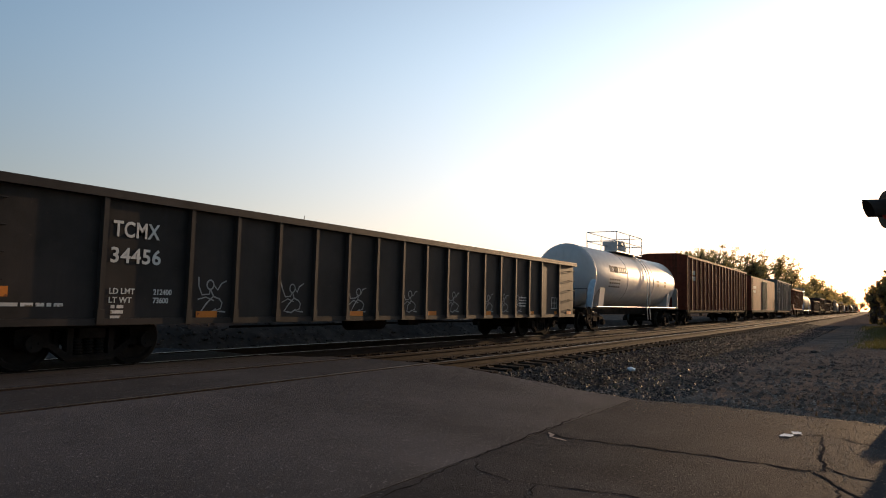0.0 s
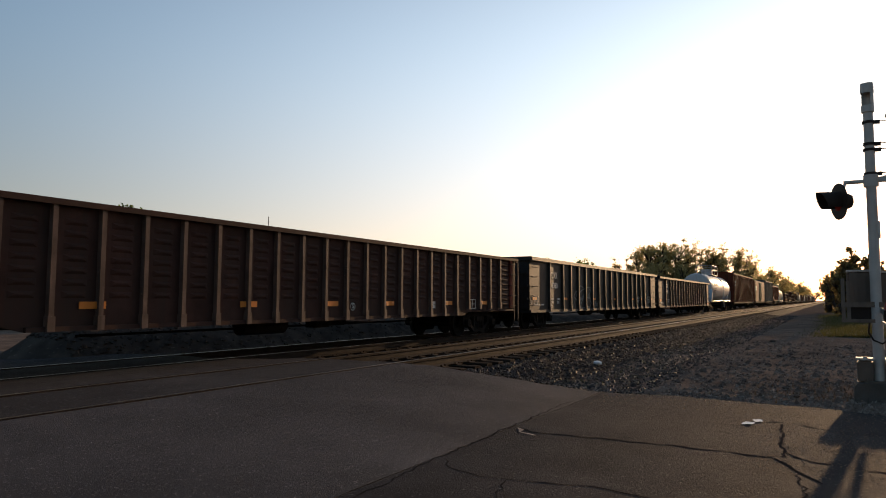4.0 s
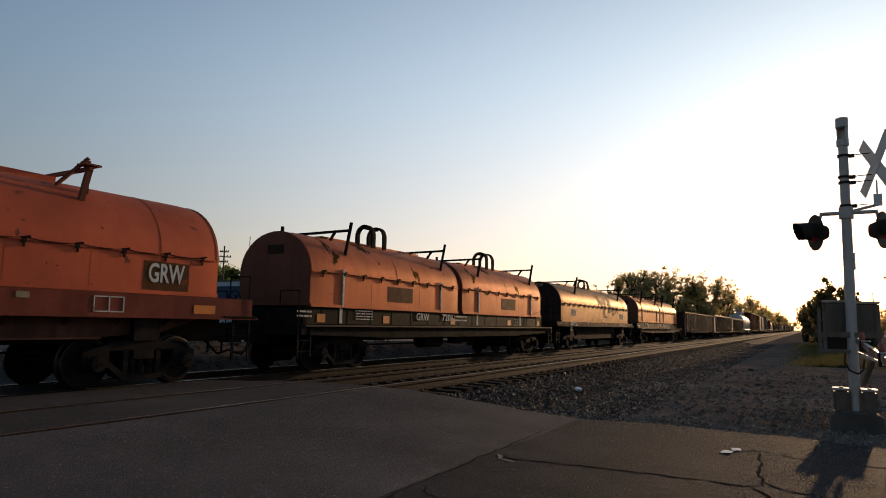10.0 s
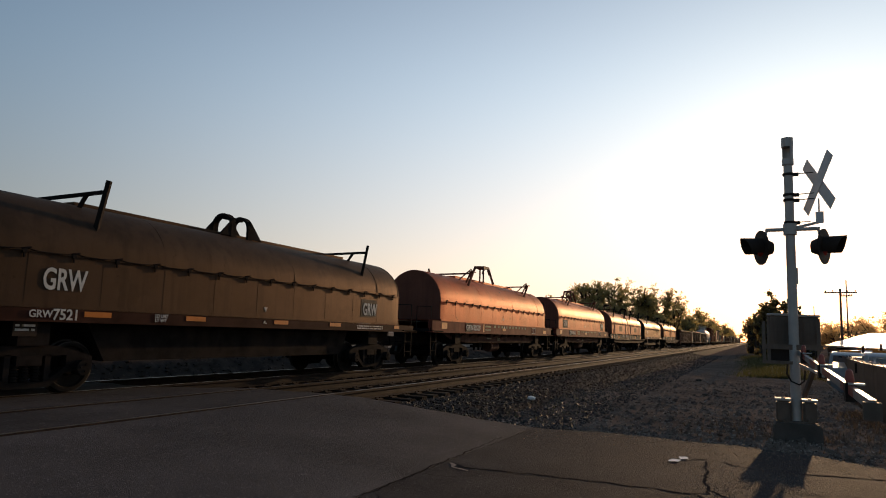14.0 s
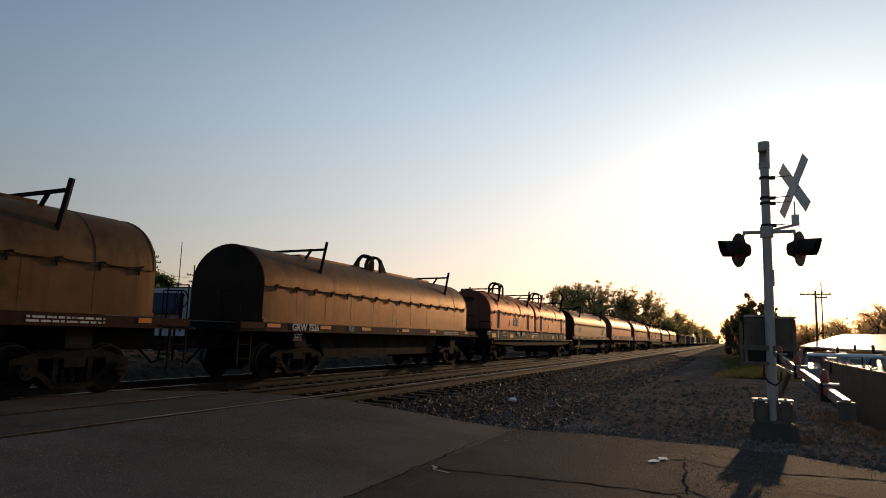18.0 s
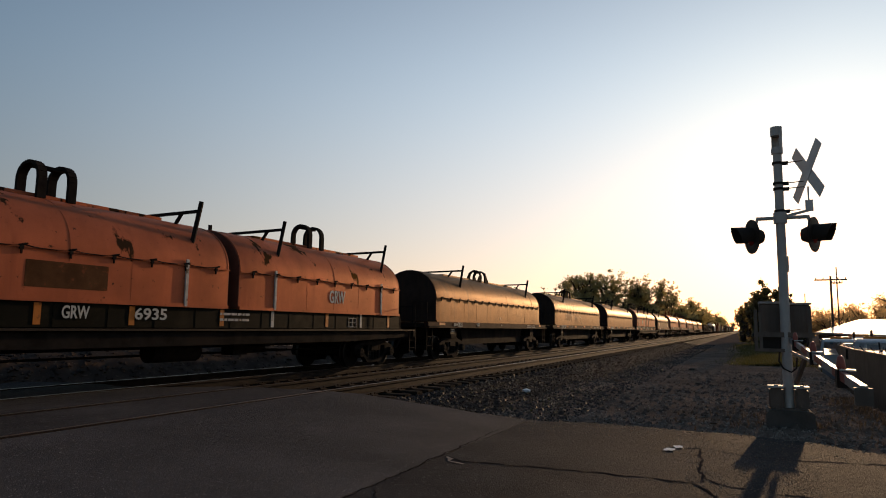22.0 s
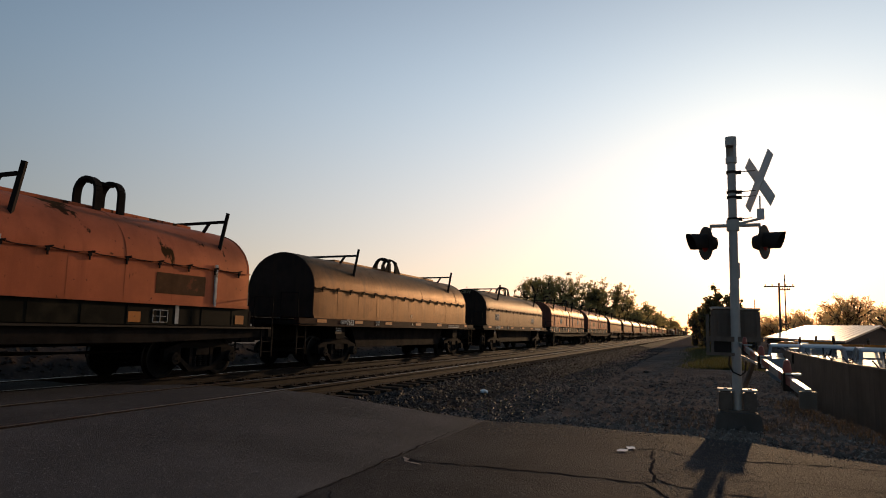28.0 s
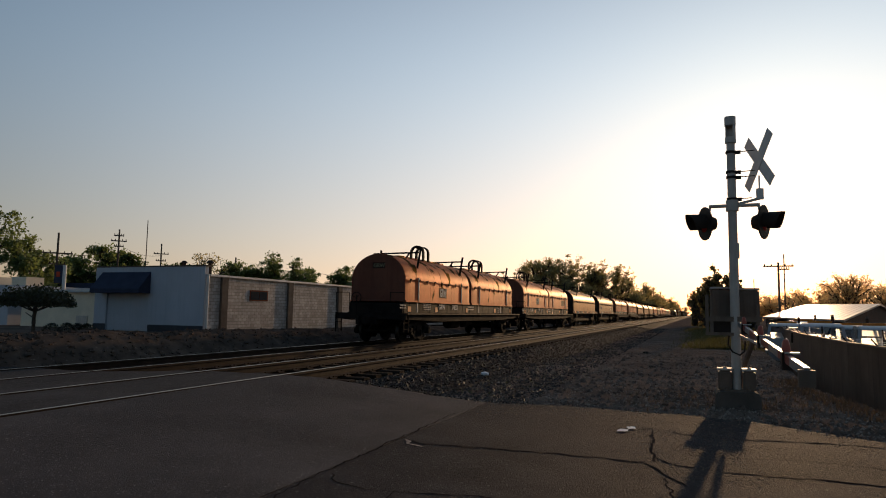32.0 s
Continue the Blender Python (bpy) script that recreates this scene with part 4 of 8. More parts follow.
def hood(parent, x, L, dims, hmat, style, n_panels, post_x, key, red=False, strap=False, dark=None):
    w, zb, zs, ht = dims
    h = part("hood", hood_mesh("hood:" + key, L, *dims), hmat, parent, at=pose(x, 0, 0))
    for k in (-1, 1):
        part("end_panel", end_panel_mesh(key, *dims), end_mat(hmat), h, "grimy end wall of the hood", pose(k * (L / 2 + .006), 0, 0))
    part("ridge_plank", cached("ridge_plank:%s:%s" % (L, zs + ht), lambda bm: box(bm, -L * (.25 if red else .30), L * (.29 if red else .36), -.19, .19, zs + ht - .03, zs + ht + (.07 if red else .045))), hmat, h)
    if strap:
        part("roof_lug", cached("roof_lug:%s" % (zs + ht), lambda bm: box(bm, -.03, .03, -.03, .03, zs + ht - .03, zs + ht + .13)), dark or M_BLACK, h, at=pose(-L / 2 + .2, 0, 0))
    elif red:
        part("roof_lug", cached("roof_lug:red", lambda bm: (bar(bm, (-.1, 0, zs + ht - .03), (0, 0, zs + ht + .15), .03, .05), bar(bm, (.12, 0, zs + ht - .03), (0, 0, zs + ht + .15), .03, .05))), dark, h, at=pose(-L / 2 + 1.2, 0, 0))
    part("seam_trim", hood_seams("seams:" + key, L, w, zb, zs, ht, n_panels, [-L / 2 + .03] + [-L / 2 + L * i / n_panels for i in range(3, n_panels, 3)] + [L / 2 - .03]), hmat, h)
    n_cl = int(L / 0.8)
    for i in range(n_cl):
        part("clamp", CLAMP, M_BLACK, h, at=pose(-L / 2 + L * (i + 0.5) / n_cl, -w, zs))
    part("cable", cable_mesh("cable:" + key, L, w, zs, n_cl), M_BLACK, h)
    for p in (-post_x + .33, post_x + .28) if not red else (-3.33, 3.85):
        for s in (-1, 1):
            part("guide_post", guide_post_mesh(w, zs, ht, red, s), dark or M_BLACK, h, at=pose(p, 0, 0))
        part("guide_bar", guide_bar_mesh(zs + ht), dark or M_BLACK, h, at=pose(p, 0, 0))
        if strap:
            for s in (-1, 1):
                bm = bmesh.new()
                y0, y1 = sorted((s * (w + 0.005), s * (w + 0.035)))
                box(bm, p - 0.335, p - 0.265, y0, y1, zb, zs + 0.12)
                part("strap", bm, M_WORNWHITE, h, "white painted upright strap")
    part("lifting_frame", lift_mesh(zs, ht, style), dark or M_BLACK, h, at=pose(.28 if not red else .1, 0, .06 if red else 0))
    return h


def end_gear(car, half, z_deck, w, ladders=True):
    for s in (-1, 1):
        part("coupler", COUPLER, M_BLACK, car, at=pose(s * (half - 0.78), 0, 0, 0, 0, 0 if s > 0 else 180))
        if ladders:
            for sy in (-1, 1):
                ladder(car, s * (half - 0.95) - 0.2, sy * w, 0.38, z_deck + 0.02, rungs=3, name="step_ladder")
                bm = bmesh.new()
                x = s * (half - 0.75)
                tube(bm, (x, sy * w, z_deck), (x, sy * w, z_deck + 0.75), 0.014, n=6)
                tube(bm, (x, sy * w, z_deck + 0.75), (x, sy * (w - 0.55), z_deck + 0.75), 0.014, n=6)
                tube(bm, (x, sy * (w - 0.55), z_deck), (x, sy * (w - 0.55), z_deck + 0.75), 0.014, n=6)
                part("grab_rail", bm, M_BLACK, car)
    bm = bmesh.new()
    x = -(half - 0.7)
    tube(bm, (x, 0.5, z_deck - 0.2), (x, 0.5, z_deck + 0.65), 0.02, n=6)
    path_tube(bm, [(x - .04, .5 + .2 * math.cos(a), z_deck + .55 + .2 * math.sin(a)) for a in (2 * math.pi * i / 16 for i in range(17))], .014, 5)
    for a in (.4, 2.5, 4.6):
        tube(bm, (x - .04, .5, z_deck + .55), (x - .04, .5 + .2 * math.cos(a), z_deck + .55 + .2 * math.sin(a)), .01, n=5)
    part("brake_wheel", bm, M_BLACK, car)


def under_gear(car, dz=0.0):
    bm = bmesh.new()
    tube(bm, (-1.7, -0.6, 0.62), (-0.5, -0.6, 0.62), 0.21, n=14)
    part("air_reservoir", bm, M_BLACK, car)
    bm = bmesh.new()
    box(bm, 0.5, 0.95, -0.75, -0.4, 0.5, 0.78)
    tube(bm, (0.95, -0.55, 0.62), (1.7, -0.55, 0.62), 0.10, n=10)
    tube(bm, (-5.0, -0.42, 0.55), (5.0, -0.42, 0.55), 0.025, n=6)
    tube(bm, (1.6, -0.5, 0.60), (4.2, -0.3, 0.52), 0.02, n=6)
    part("brake_gear", bm, M_BLACK, car)


def triangle_marks(car, upper, lower):
    """Two small white triangles, one on the hood pointing down, one on the sill pointing up."""
    for (x, z, y), h in ((upper, -.11), (lower, .09)):
        bm = bmesh.new()
        prism(bm, [(x - .06, z), (x, z + h), (x + .06, z)], "y", y - .007, y + .002)
        part("triangle_mark", bm, M_WORNWHITE, car, "small white painted triangle")


def red_underside(car, z0):
    """Web of the side sill under the ledge, its gussets, the air tank and pipes."""
    for sy in (-1, 1):
        bm = bmesh.new()
        prism(bm, [(-6.2, z0 - .03), (-5.4, .93), (-4.2, .84), (4.2, .84), (5.4, .93), (6.2, z0 - .03)], "y", *sorted((sy * 1.0, sy * 1.025)))
        box(bm, -4.2, 4.2, *sorted((sy * .96, sy * 1.09)), .815, .84)
        part("sill_web", bm, M_WEB, car, "grimy brown sill web")
        for i in range(13):
            x = -5.4 + .9 * i
            bm = bmesh.new()
            v = [bm.verts.new(c) for dx in (-.012, .012) for c in ((x + dx, sy * 1.02, z0 - .035), (x + dx, sy * 1.28, z0 - .035), (x + dx, sy * 1.02, z0 - .17))]
            for f in ((0, 1, 2), (5, 4, 3), (0, 3, 4, 1), (1, 4, 5, 2), (2, 5, 3, 0)):
                bm.faces.new([v[k] for k in f])
            bmesh.ops.recalc_face_normals(bm, faces=bm.faces)
            part("gusset", bm, M_WEB, car)
    bm = bmesh.new()
    small_lines(bm, -1.7, 1.0, .55, 1, .05, .03, -1.03)
    small_lines(bm, -.42, 1.01, .32, 2, .05, .02, -1.03)
    tagged(part("stencil", bm, M_TAGFADE, car), kind="stuff")
    bm = bmesh.new()
    tube(bm, (-.85, -0.72, 0.62), (.1, -0.72, 0.62), 0.21, n=18)
    for x in (-.6, -.15):
        tube(bm, (x - .02, -0.72, 0.62), (x + .02, -0.72, 0.62), 0.222, n=18)
    box(bm, -.88, -.85, -.78, -.66, .56, .84)
    box(bm, .1, .13, -.78, -.66, .56, .84)
    part("air_reservoir", bm, M_WEB, car, "brown air tank slung under the sill")
    bm = bmesh.new()
    tube(bm, (.12, -0.72, 0.74), (2.6, -0.60, 0.74), 0.022, n=6)
    tube(bm, (-5.0, -0.42, 0.60), (5.0, -0.42, 0.60), 0.02, n=6)
    box(bm, -1.85, -1.55, -.75, -.45, .6, .84)
    tube(bm, (-2.4, -0.6, 0.66), (-1.2, -0.6, 0.66), 0.05, n=8)
    for x in (-2.2, -1.7, -1.3):
        box(bm, x - .02, x + .02, -.7, -.62, .48, .84)
    part("brake_gear", bm, M_BLACK, car)


def single_coil_car(s, number, hmat, red=False, label="", graffiti=0, big=True, sill=None, end_text=True):
    car = tagged(new("coil_car"), label, "rail car", GROUP)
    half, L = 8.08, 13.0
    zs_ht = (1.12, 1.38, 2.22, 1.02) if not red else (1.12, 1.60, 2.28, 1.13)
    w, zb, zs, ht = zs_ht
    sill = sill or (M_SILLRED if red else M_SILLBROWN)
    yf = arch_y(w, zs, ht)
    h = hood(car, 0, L, zs_ht, hmat, "frame" if red else "gusset", 10, 4.3, "single_red" if red else "single", red, dark=M_ENDRED if red else None)
    z0 = 1.18 if not red else 1.20
    for sy in (-1, 1):
        bm = bmesh.new()
        y0, y1 = sorted((sy * 1.05, sy * 1.22))
        box(bm, -7.35, 7.35, y0, y1, z0, zb - 0.03)
        y0, y1 = sorted((sy * 1.0, sy * 1.30))
        box(bm, -7.45, 7.45, y0, y1, z0 - 0.035, z0)
        part("side_sill", bm, sill, car)
    bm = bmesh.new()
    box(bm, -7.45, 7.45, -1.1, 1.1, z0 - 0.02, z0 + 0.1)
    for sx in (-1, 1):
        box(bm, sx * 7.0 - 0.4, sx * 7.0 + 0.4, -1.3, 1.3, z0 - 0.02, z0 + 0.03)
    part("deck", bm, M_BLACK, car)
    bm = bmesh.new()
    # deep trough between the trucks
    prism(bm, [(-4.0, z0), (-3.6, 0.72 if red else 0.5), (3.6, 0.72 if red else 0.5), (4.0, z0)], "y", -0.42 if red else -0.95, 0.42 if red else 0.95)
    part("trough", bm, M_BLACK, car)
    bm = bmesh.new()
    box(bm, -7.4, 7.4, -0.25, 0.25, 0.72, z0)
    part("centre_sill", bm, M_BLACK, car)
    for x in (-5, 5):
        bm = bmesh.new()
        box(bm, x - 0.25, x + 0.25, -1.15, 1.15, 0.78, z0)
        part("body_bolster", bm, M_BLACK, car)
    for x in (-5.0, 5.0):
        truck(car, x)
    end_gear(car, half, z0 + 0.1, 1.15)
    if red:
        red_underside(car, z0)
        plate_part("reflector", car, -6.6, -6.15, -1.22, z0 + .1, zb - .08, M_OREFLECT)
        for x in [-1.29 + .45 * i for i in range(3)] + [.18 + .444 * i for i in range(7)]:
            plate_part("tally_plate", car, x - .095, x + .095, -1.22, zb - .17, zb - .08, M_TAGFADE)
        plate_part("reflector", car, -2.63, -2.52, -1.22, z0 + .03, zb - .05, M_OREFLECT)
        plate_part("number_patch", car, -4.47, -3.78, -1.22, z0 + .02, zb - .04, M_PATCHDARK)
        triangle_marks(car, (.03, 1.86, -w), (-.09, zb - .17, -1.22))
        bm = bmesh.new()
        small_lines(bm, -2.42, zb - .1, .62, 2, .07, .06, -1.222)
        tagged(part("stencil", bm, M_TAGFADE, car), kind="stuff")
        letters("GRW", 0.20, -4.42, -1.23, z0 + .09, car)
        letters(number, 0.20, -3.7, -1.23, z0 + .09, car)
        if number == "80646":
            plate_part("name_patch", car, -5.65, -4.5, -w, 1.66, 2.14, M_PATCHDARK, d=0.004)
            letters("GRW", 0.31, -5.45, -w - 0.004, 1.77, car, squeeze=.7)
            plate_part("name_patch", car, 4.86, 5.82, -w, 1.62, 2.16, M_PATCHOLIVE, d=0.004)
            letters("GRW", 0.32, 4.95, -w - 0.004, 1.80, car, squeeze=0.68)
        bm = bmesh.new()
        for qx in ((3.93, 4.47, 1.49, 1.51), (3.93, 4.47, 1.25, 1.27), (3.93, 3.95, 1.25, 1.51), (4.45, 4.47, 1.25, 1.51), (4.19, 4.21, 1.25, 1.51)):
            box(bm, qx[0], qx[1], -1.23, -1.22, qx[2], qx[3])
        part("stencil_frame", bm, M_WORNWHITE, car)
        plate_part("reflector", car, -.33, .11, -1.22, z0 + .12, z0 + .22, M_OREFLECT)
        plate_part("reflector", car, 5.89, 6.39, -1.22, z0 + .06, z0 + .22, M_OREFLECT)
    else:
        triangle_marks(car, (.30, 1.62, -w), (.18, z0 + .06, -1.22))
        for x in (-6.45, -4.25, -2.1, .5, 2.7, 6.1) if number != "7621" else (-6.45, 6.1):
            plate_part("reflector", car, x, x + (.3 if x > 6 else .5), -1.22, z0 + .06, z0 + .15, M_OREFLECT if number != "7566" else M_SILLRED, "worn orange reflector" if number != "7566" else "faded red reflector")
        if number in ("7566", "7507", "7526"):
            letters("GRW", 0.165, -5.5, -1.23, z0 + .005, car, squeeze=1.1)
        else:
            letters("GRW", 0.11, -5.18, -1.23, z0 + .035, car)
        letters(number, 0.165, -4.8, -1.23, z0 + .005, car, squeeze=.95)
        pl = plate_part("inspection_plate", car, -5.35, -4.98, -1.16, 0.92, 1.14, M_DECK, "small hanging stencilled plate", d=.012)
        bm = bmesh.new()
        small_lines(bm, -5.32, 1.1, .3, 2, .035, .03, -1.174)
        tagged(part("stencil", bm, M_WORNWHITE, pl), kind="stuff")
        letters("LD LMT", 0.06, -2.84, -1.225, z0 + .1, car)
        letters("LT WT", 0.06, -2.84, -1.225, z0 + .02, car)
        bm = bmesh.new()
        small_lines(bm, 4.0, zb - .08, 1.4, 2, 0.035, 0.03, -1.222)
        tagged(part("stencil", bm, M_WORNWHITE, car), kind="stuff")
        if big:
            letters("GRW", 0.33, -4.95, -w - 0.002, 1.66, car, squeeze=.66)
            if number == "7521":
                plate_part("name_patch", car, 4.33, 5.19, -w, 1.54, 2.04, M_PATCHGREY, "grey worn name patch", d=0.004)
            letters("GRW", 0.33, 4.42 if number != "7548" else 3.25, -w - 0.004, 1.60, car, squeeze=.66)
    if end_text and number != "80529":
        bm = bmesh.new()
        box(bm, -L / 2 - .022, -L / 2, -0.24, 0.24, zs + ht * .5, zs + ht * .5 + .22)
        if red:
            part("end_patch", bm, M_PATCHDARK, car)
        else:
            bm.free()
        part("lettering", text_mesh("GRW", 0.17 if red else 0.22), M_TAGFADE, car, at=pose(-L / 2 - .03, 0.2 if red else 0.28, zs + ht * (.54 if red else .76), 90, 0, -90))
    if graffiti:
        rnd = random.Random(graffiti)
        bm = bmesh.new()
        if graffiti == 1:      # big sprayed word, dark letters with a pale outline, the end of it faded
            arc = lambda x, z, r, h, a0, a1: [(x + r * math.cos(radians(a0 + (a1 - a0) * i / 10)), z + h * math.sin(radians(a0 + (a1 - a0) * i / 10))) for i in range(11)]
            tall = [([(-.22, 2.92), (-.04, 2.36)], .15), ([(-.12, 2.64), (.2, 2.57)], .11), ([(.1, 2.84), (.3, 2.34)], .14), ([(.46, 2.36), (.72, 2.44)] + arc(.64, 2.4, .2, .22, 20, 320), .11),
                    ([(.98, 2.72), (1.10, 2.36)], .12), ([(1.42, 2.72), (1.16, 2.3), (.88, 1.84)], .15),
                    ([(1.84, 2.84), (1.96, 2.0)], .18), ([(1.8, 2.76)] + arc(1.98, 2.58, .3, .17, 80, -80), .17), ([(1.95, 2.4)] + arc(2.12, 2.2, .36, .18, 80, -80) + [(1.92, 2.02)], .17)]
            for k, (pts, wd) in enumerate(tall):
                ribbon(bm, pts, wd + .055, yf, 0.007 + .0006 * k)
            tagged(part("spray_outline", bm, M_TAGFADE, car, "pale sprayed outline of letters"), kind="stuff")
            bm = bmesh.new()
            for k, (pts, wd) in enumerate(tall):
                ribbon(bm, pts, wd, yf, 0.012 + .0006 * k)
            tagged(part("spray_fill", bm, M_SPRAYDARK, car, "dark blue sprayed letters"), kind="stuff")
            bm = bmesh.new()
            for k, (pts, wd) in enumerate((([(2.75, 2.3), (2.72, 1.95), (2.9, 1.84), (3.08, 1.95), (3.1, 2.3)], .14), ([(3.52, 2.28), (3.36, 2.2), (3.52, 2.06), (3.36, 1.9)], .13),
                                           ([(3.92, 2.36), (3.95, 1.92)], .16))):
                ribbon(bm, pts, wd, yf, 0.007 + .0006 * k)
            tagged(part("spray_fill", bm, M_SPRAYBLUE, car, "faded blue sprayed letters"), kind="stuff")
            bm = bmesh.new()
            ribbon(bm, arc(5.55, 2.60, .15, .2, 0, 360), .045, yf, .012)
            ribbon(bm, [(5.22, 2.36), (5.24, 2.0), (5.22, 1.6)], .035, yf, .012)
            small_lines(bm, .85, 1.78, .8, 2, .05, .04, -w - .004)
            tagged(part("spray_tag", bm, M_TAGFADE, car), kind="stuff")
        elif graffiti == 2:
            angular_tag(bm, (1, 4, 7, 0), -6.3, -4.9, 2.42, 2.80, .1, 0.022, yf)
            angular_tag(bm, (0, 1, 1, 2, 3, 0, 8), -3.8, -.5, 2.42, 2.86, .1, 0.026, yf)
            angular_tag(bm, (4, 8, 8, 5), -3.95, -2.2, 1.72, 2.12, .1, 0.036, yf)
            angular_tag(bm, (6, 4, 7, 3), -1.75, -.55, 1.62, 2.0, .08, 0.034, yf)
            ribbon(bm, [(-.4, 2.0), (.1, 1.92), (.3, 1.82)], .05, yf)
            tagged(part("spray_tag", bm, M_SPRAY, car, "white sprayed tags"), kind="stuff")
        else:
            scribble(bm, rnd, 0.6, 4.2, 1.9, 2.6, 5, 0.04, yf)
            tagged(part("spray_tag", bm, M_SPRAYDARK, car, "faded dark sprayed tags"), kind="stuff")
    TRAIN.append((car, s))
    return car


def double_coil_car(s, number, hmat, label="", graffiti=0, patches=(), stripes=True, gx=-3.4, nx=-2.5):
    car = tagged(new("coil_car"), label, "rail car", GROUP)
    half, Lh = 8.9, 7.32
    dims = (1.13, 1.52, 2.32, 0.99)
    w = dims[0]
    hs = []
    for x in (-3.83, 3.83):
        hs.append(hood(car, x, Lh, dims, hmat, "hoop", 6, 2.5, "double", strap=True))
    for sy in (-1, 1):
        bm = bmesh.new()
        y0, y1 = sorted((sy * 1.02, sy * 1.10))
        box(bm, -7.6, 7.6, y0, y1, 1.10, 1.51)
        for x in range(-7, 8):
            ya, yb = sorted((sy * 1.10, sy * 1.106))
            box(bm, x - 0.03, x + 0.03, ya, yb, 1.10, 1.51)
        part("side_panel", bm, M_GREEN, car, "dull green side panel")
        bm = bmesh.new()
        y0, y1 = sorted((sy * 1.0, sy * 1.46))
        box(bm, -8.0, 8.0, y0, y1, 1.045, 1.08)
        part("walkway", bm, M_DECK, car, "worn steel walkway plank")
        bm = bmesh.new()
        y0, y1 = sorted((sy * 1.28, sy * 1.36))
        prism(bm, [(-7.9, 1.03), (-7.9, 0.86), (-4.4, 0.76), (4.4, 0.76), (7.9, 0.86), (7.9, 1.03)], "y", y0, y1)
        for x in range(-7, 8, 2):
            box(bm, x - 0.04, x + 0.04, *sorted((sy * 0.3, sy * 1.3)), 0.84, 1.03)
        part("side_sill", bm, M_BLACK, car)
    bm = bmesh.new()
    box(bm, -7.9, 7.9, -1.05, 1.05, 1.0, 1.10)
    for k in (-1, 1):
        box(bm, k * 7.62 - .05, k * 7.62 + .05, -1.1, 1.1, 1.1, 1.46)
    part("deck", bm, M_BLACK, car)
    bm = bmesh.new()
    box(bm, -8.1, 8.1, -0.27, 0.27, 0.66, 1.0)
    part("centre_sill", bm, M_BLACK, car)
    for x in (-6.1, 6.1):
        bm = bmesh.new()
        box(bm, x - 0.25, x + 0.25, -1.2, 1.2, 0.76, 1.0)
        part("body_bolster", bm, M_BLACK, car)
    for k in (-1, 1):
        bm = bmesh.new()
        box(bm, k * 8.02 - .06, k * 8.02 + .06, -1.42, 1.42, 0.86, 1.08)
        part("end_sill", bm, M_BLACK, car)
    for x in (-6.1, 6.1):
        truck(car, x)
    end_gear(car, half, 1.08, 1.38)
    under_gear(car)
    tall = number == "6935"
    for x in (-7.2, -4.35, -2.6, -0.35, 3.5, 6.8) if tall else (-7.2, -4.45, -0.6, 4.0, 7.1):
        plate_part("reflector", car, x, x + (0.12 if tall else 0.30 if stripes else .5), -1.10, 1.14, 1.48 if tall else 1.34 if stripes else 1.32, M_OREFLECT)
    for x in (-6.35, 1.3, 5.2):
        plate_part("stripe", car, x, x + .1, -1.10, 1.12, 1.50, M_WORNWHITE)
    wide = number in ("7201", "6935", "7433")
    letters("GRW", 0.20, gx, -1.115, 1.25, car, squeeze=1.08 if wide and not tall else 0.72)
    letters(number, 0.20, nx, -1.115, 1.25, car, squeeze=1.3 if wide else 0.85)
    bm = bmesh.new()
    small_lines(bm, -0.35, 1.42, 0.9, 2, 0.05, 0.07, -1.108)
    if gx > -5:
        small_lines(bm, -5.7, 1.46, 0.75, 4, 0.03, 0.04, -1.108)
    small_lines(bm, -7.9, 1.4, 0.5, 2, 0.04, 0.06, -1.108)
    tagged(part("stencil", bm, M_WORNWHITE, car), kind="stuff")
    bm = bmesh.new()
    for q in ((4.6, 5.0, 1.38, 1.395), (4.6, 5.0, 1.14, 1.155), (4.6, 4.615, 1.14, 1.39), (4.985, 5.0, 1.14, 1.39), (4.79, 4.805, 1.14, 1.39), (4.6, 5.0, 1.26, 1.27)):
        box(bm, q[0], q[1], -1.11, -1.10, q[2], q[3])
    part("stencil_frame", bm, M_WORNWHITE, car)
    for kind, x0, x1 in patches:
        if kind != "bare":
            plate_part("name_patch", car, (x0 + x1) / 2 - (.44 if kind == "name" else (x1 - x0) / 2), (x0 + x1) / 2 + (.44 if kind == "name" else (x1 - x0) / 2), -w, 1.72, 2.14, M_PATCHOLIVE, d=0.004)
        if kind != "plain":
            letters("GRW", 0.32, (x0 + x1) / 2 - 0.36, -w - 0.002, 1.78, car, squeeze=0.68)
    bm = bmesh.new()
    xe = -3.83 - Lh / 2
    box(bm, xe - .022, xe, *((-0.46, 0.42, 2.70, 2.97) if number == "7491" else (-0.28, 0.24, 2.75, 2.97)))
    part("end_patch", bm, M_PATCHDARK, car)
    if number in ("6915", "7433", "6967"):
        part("lettering", text_mesh("GRW", 0.2), M_TAGFADE, car, at=pose(xe - .03, 0.2, 2.79, 90, 0, -90))
    if graffiti:
        rnd = random.Random(graffiti)
        bm = bmesh.new()
        flat = lambda x, z: -1.105
        scribble(bm, rnd, 0.9, 2.9, 1.14, 1.41, 6, 0.03, flat)
        scribble(bm, rnd, 4.0, 6.4, 1.14, 1.41, 7, 0.03, flat)
        low = lambda x, z: -1.365
        scribble(bm, rnd, 1.5, 6.5, 0.82, 1.0, 14, 0.02, low)
        scribble(bm, rnd, -2.9, -2.0, 0.82, 1.0, 3, 0.02, low)
        tagged(part("spray_tag", bm, M_SPRAY, car, "pale sprayed tags along the sill"), kind="stuff")
    TRAIN.append((car, s))
    return car


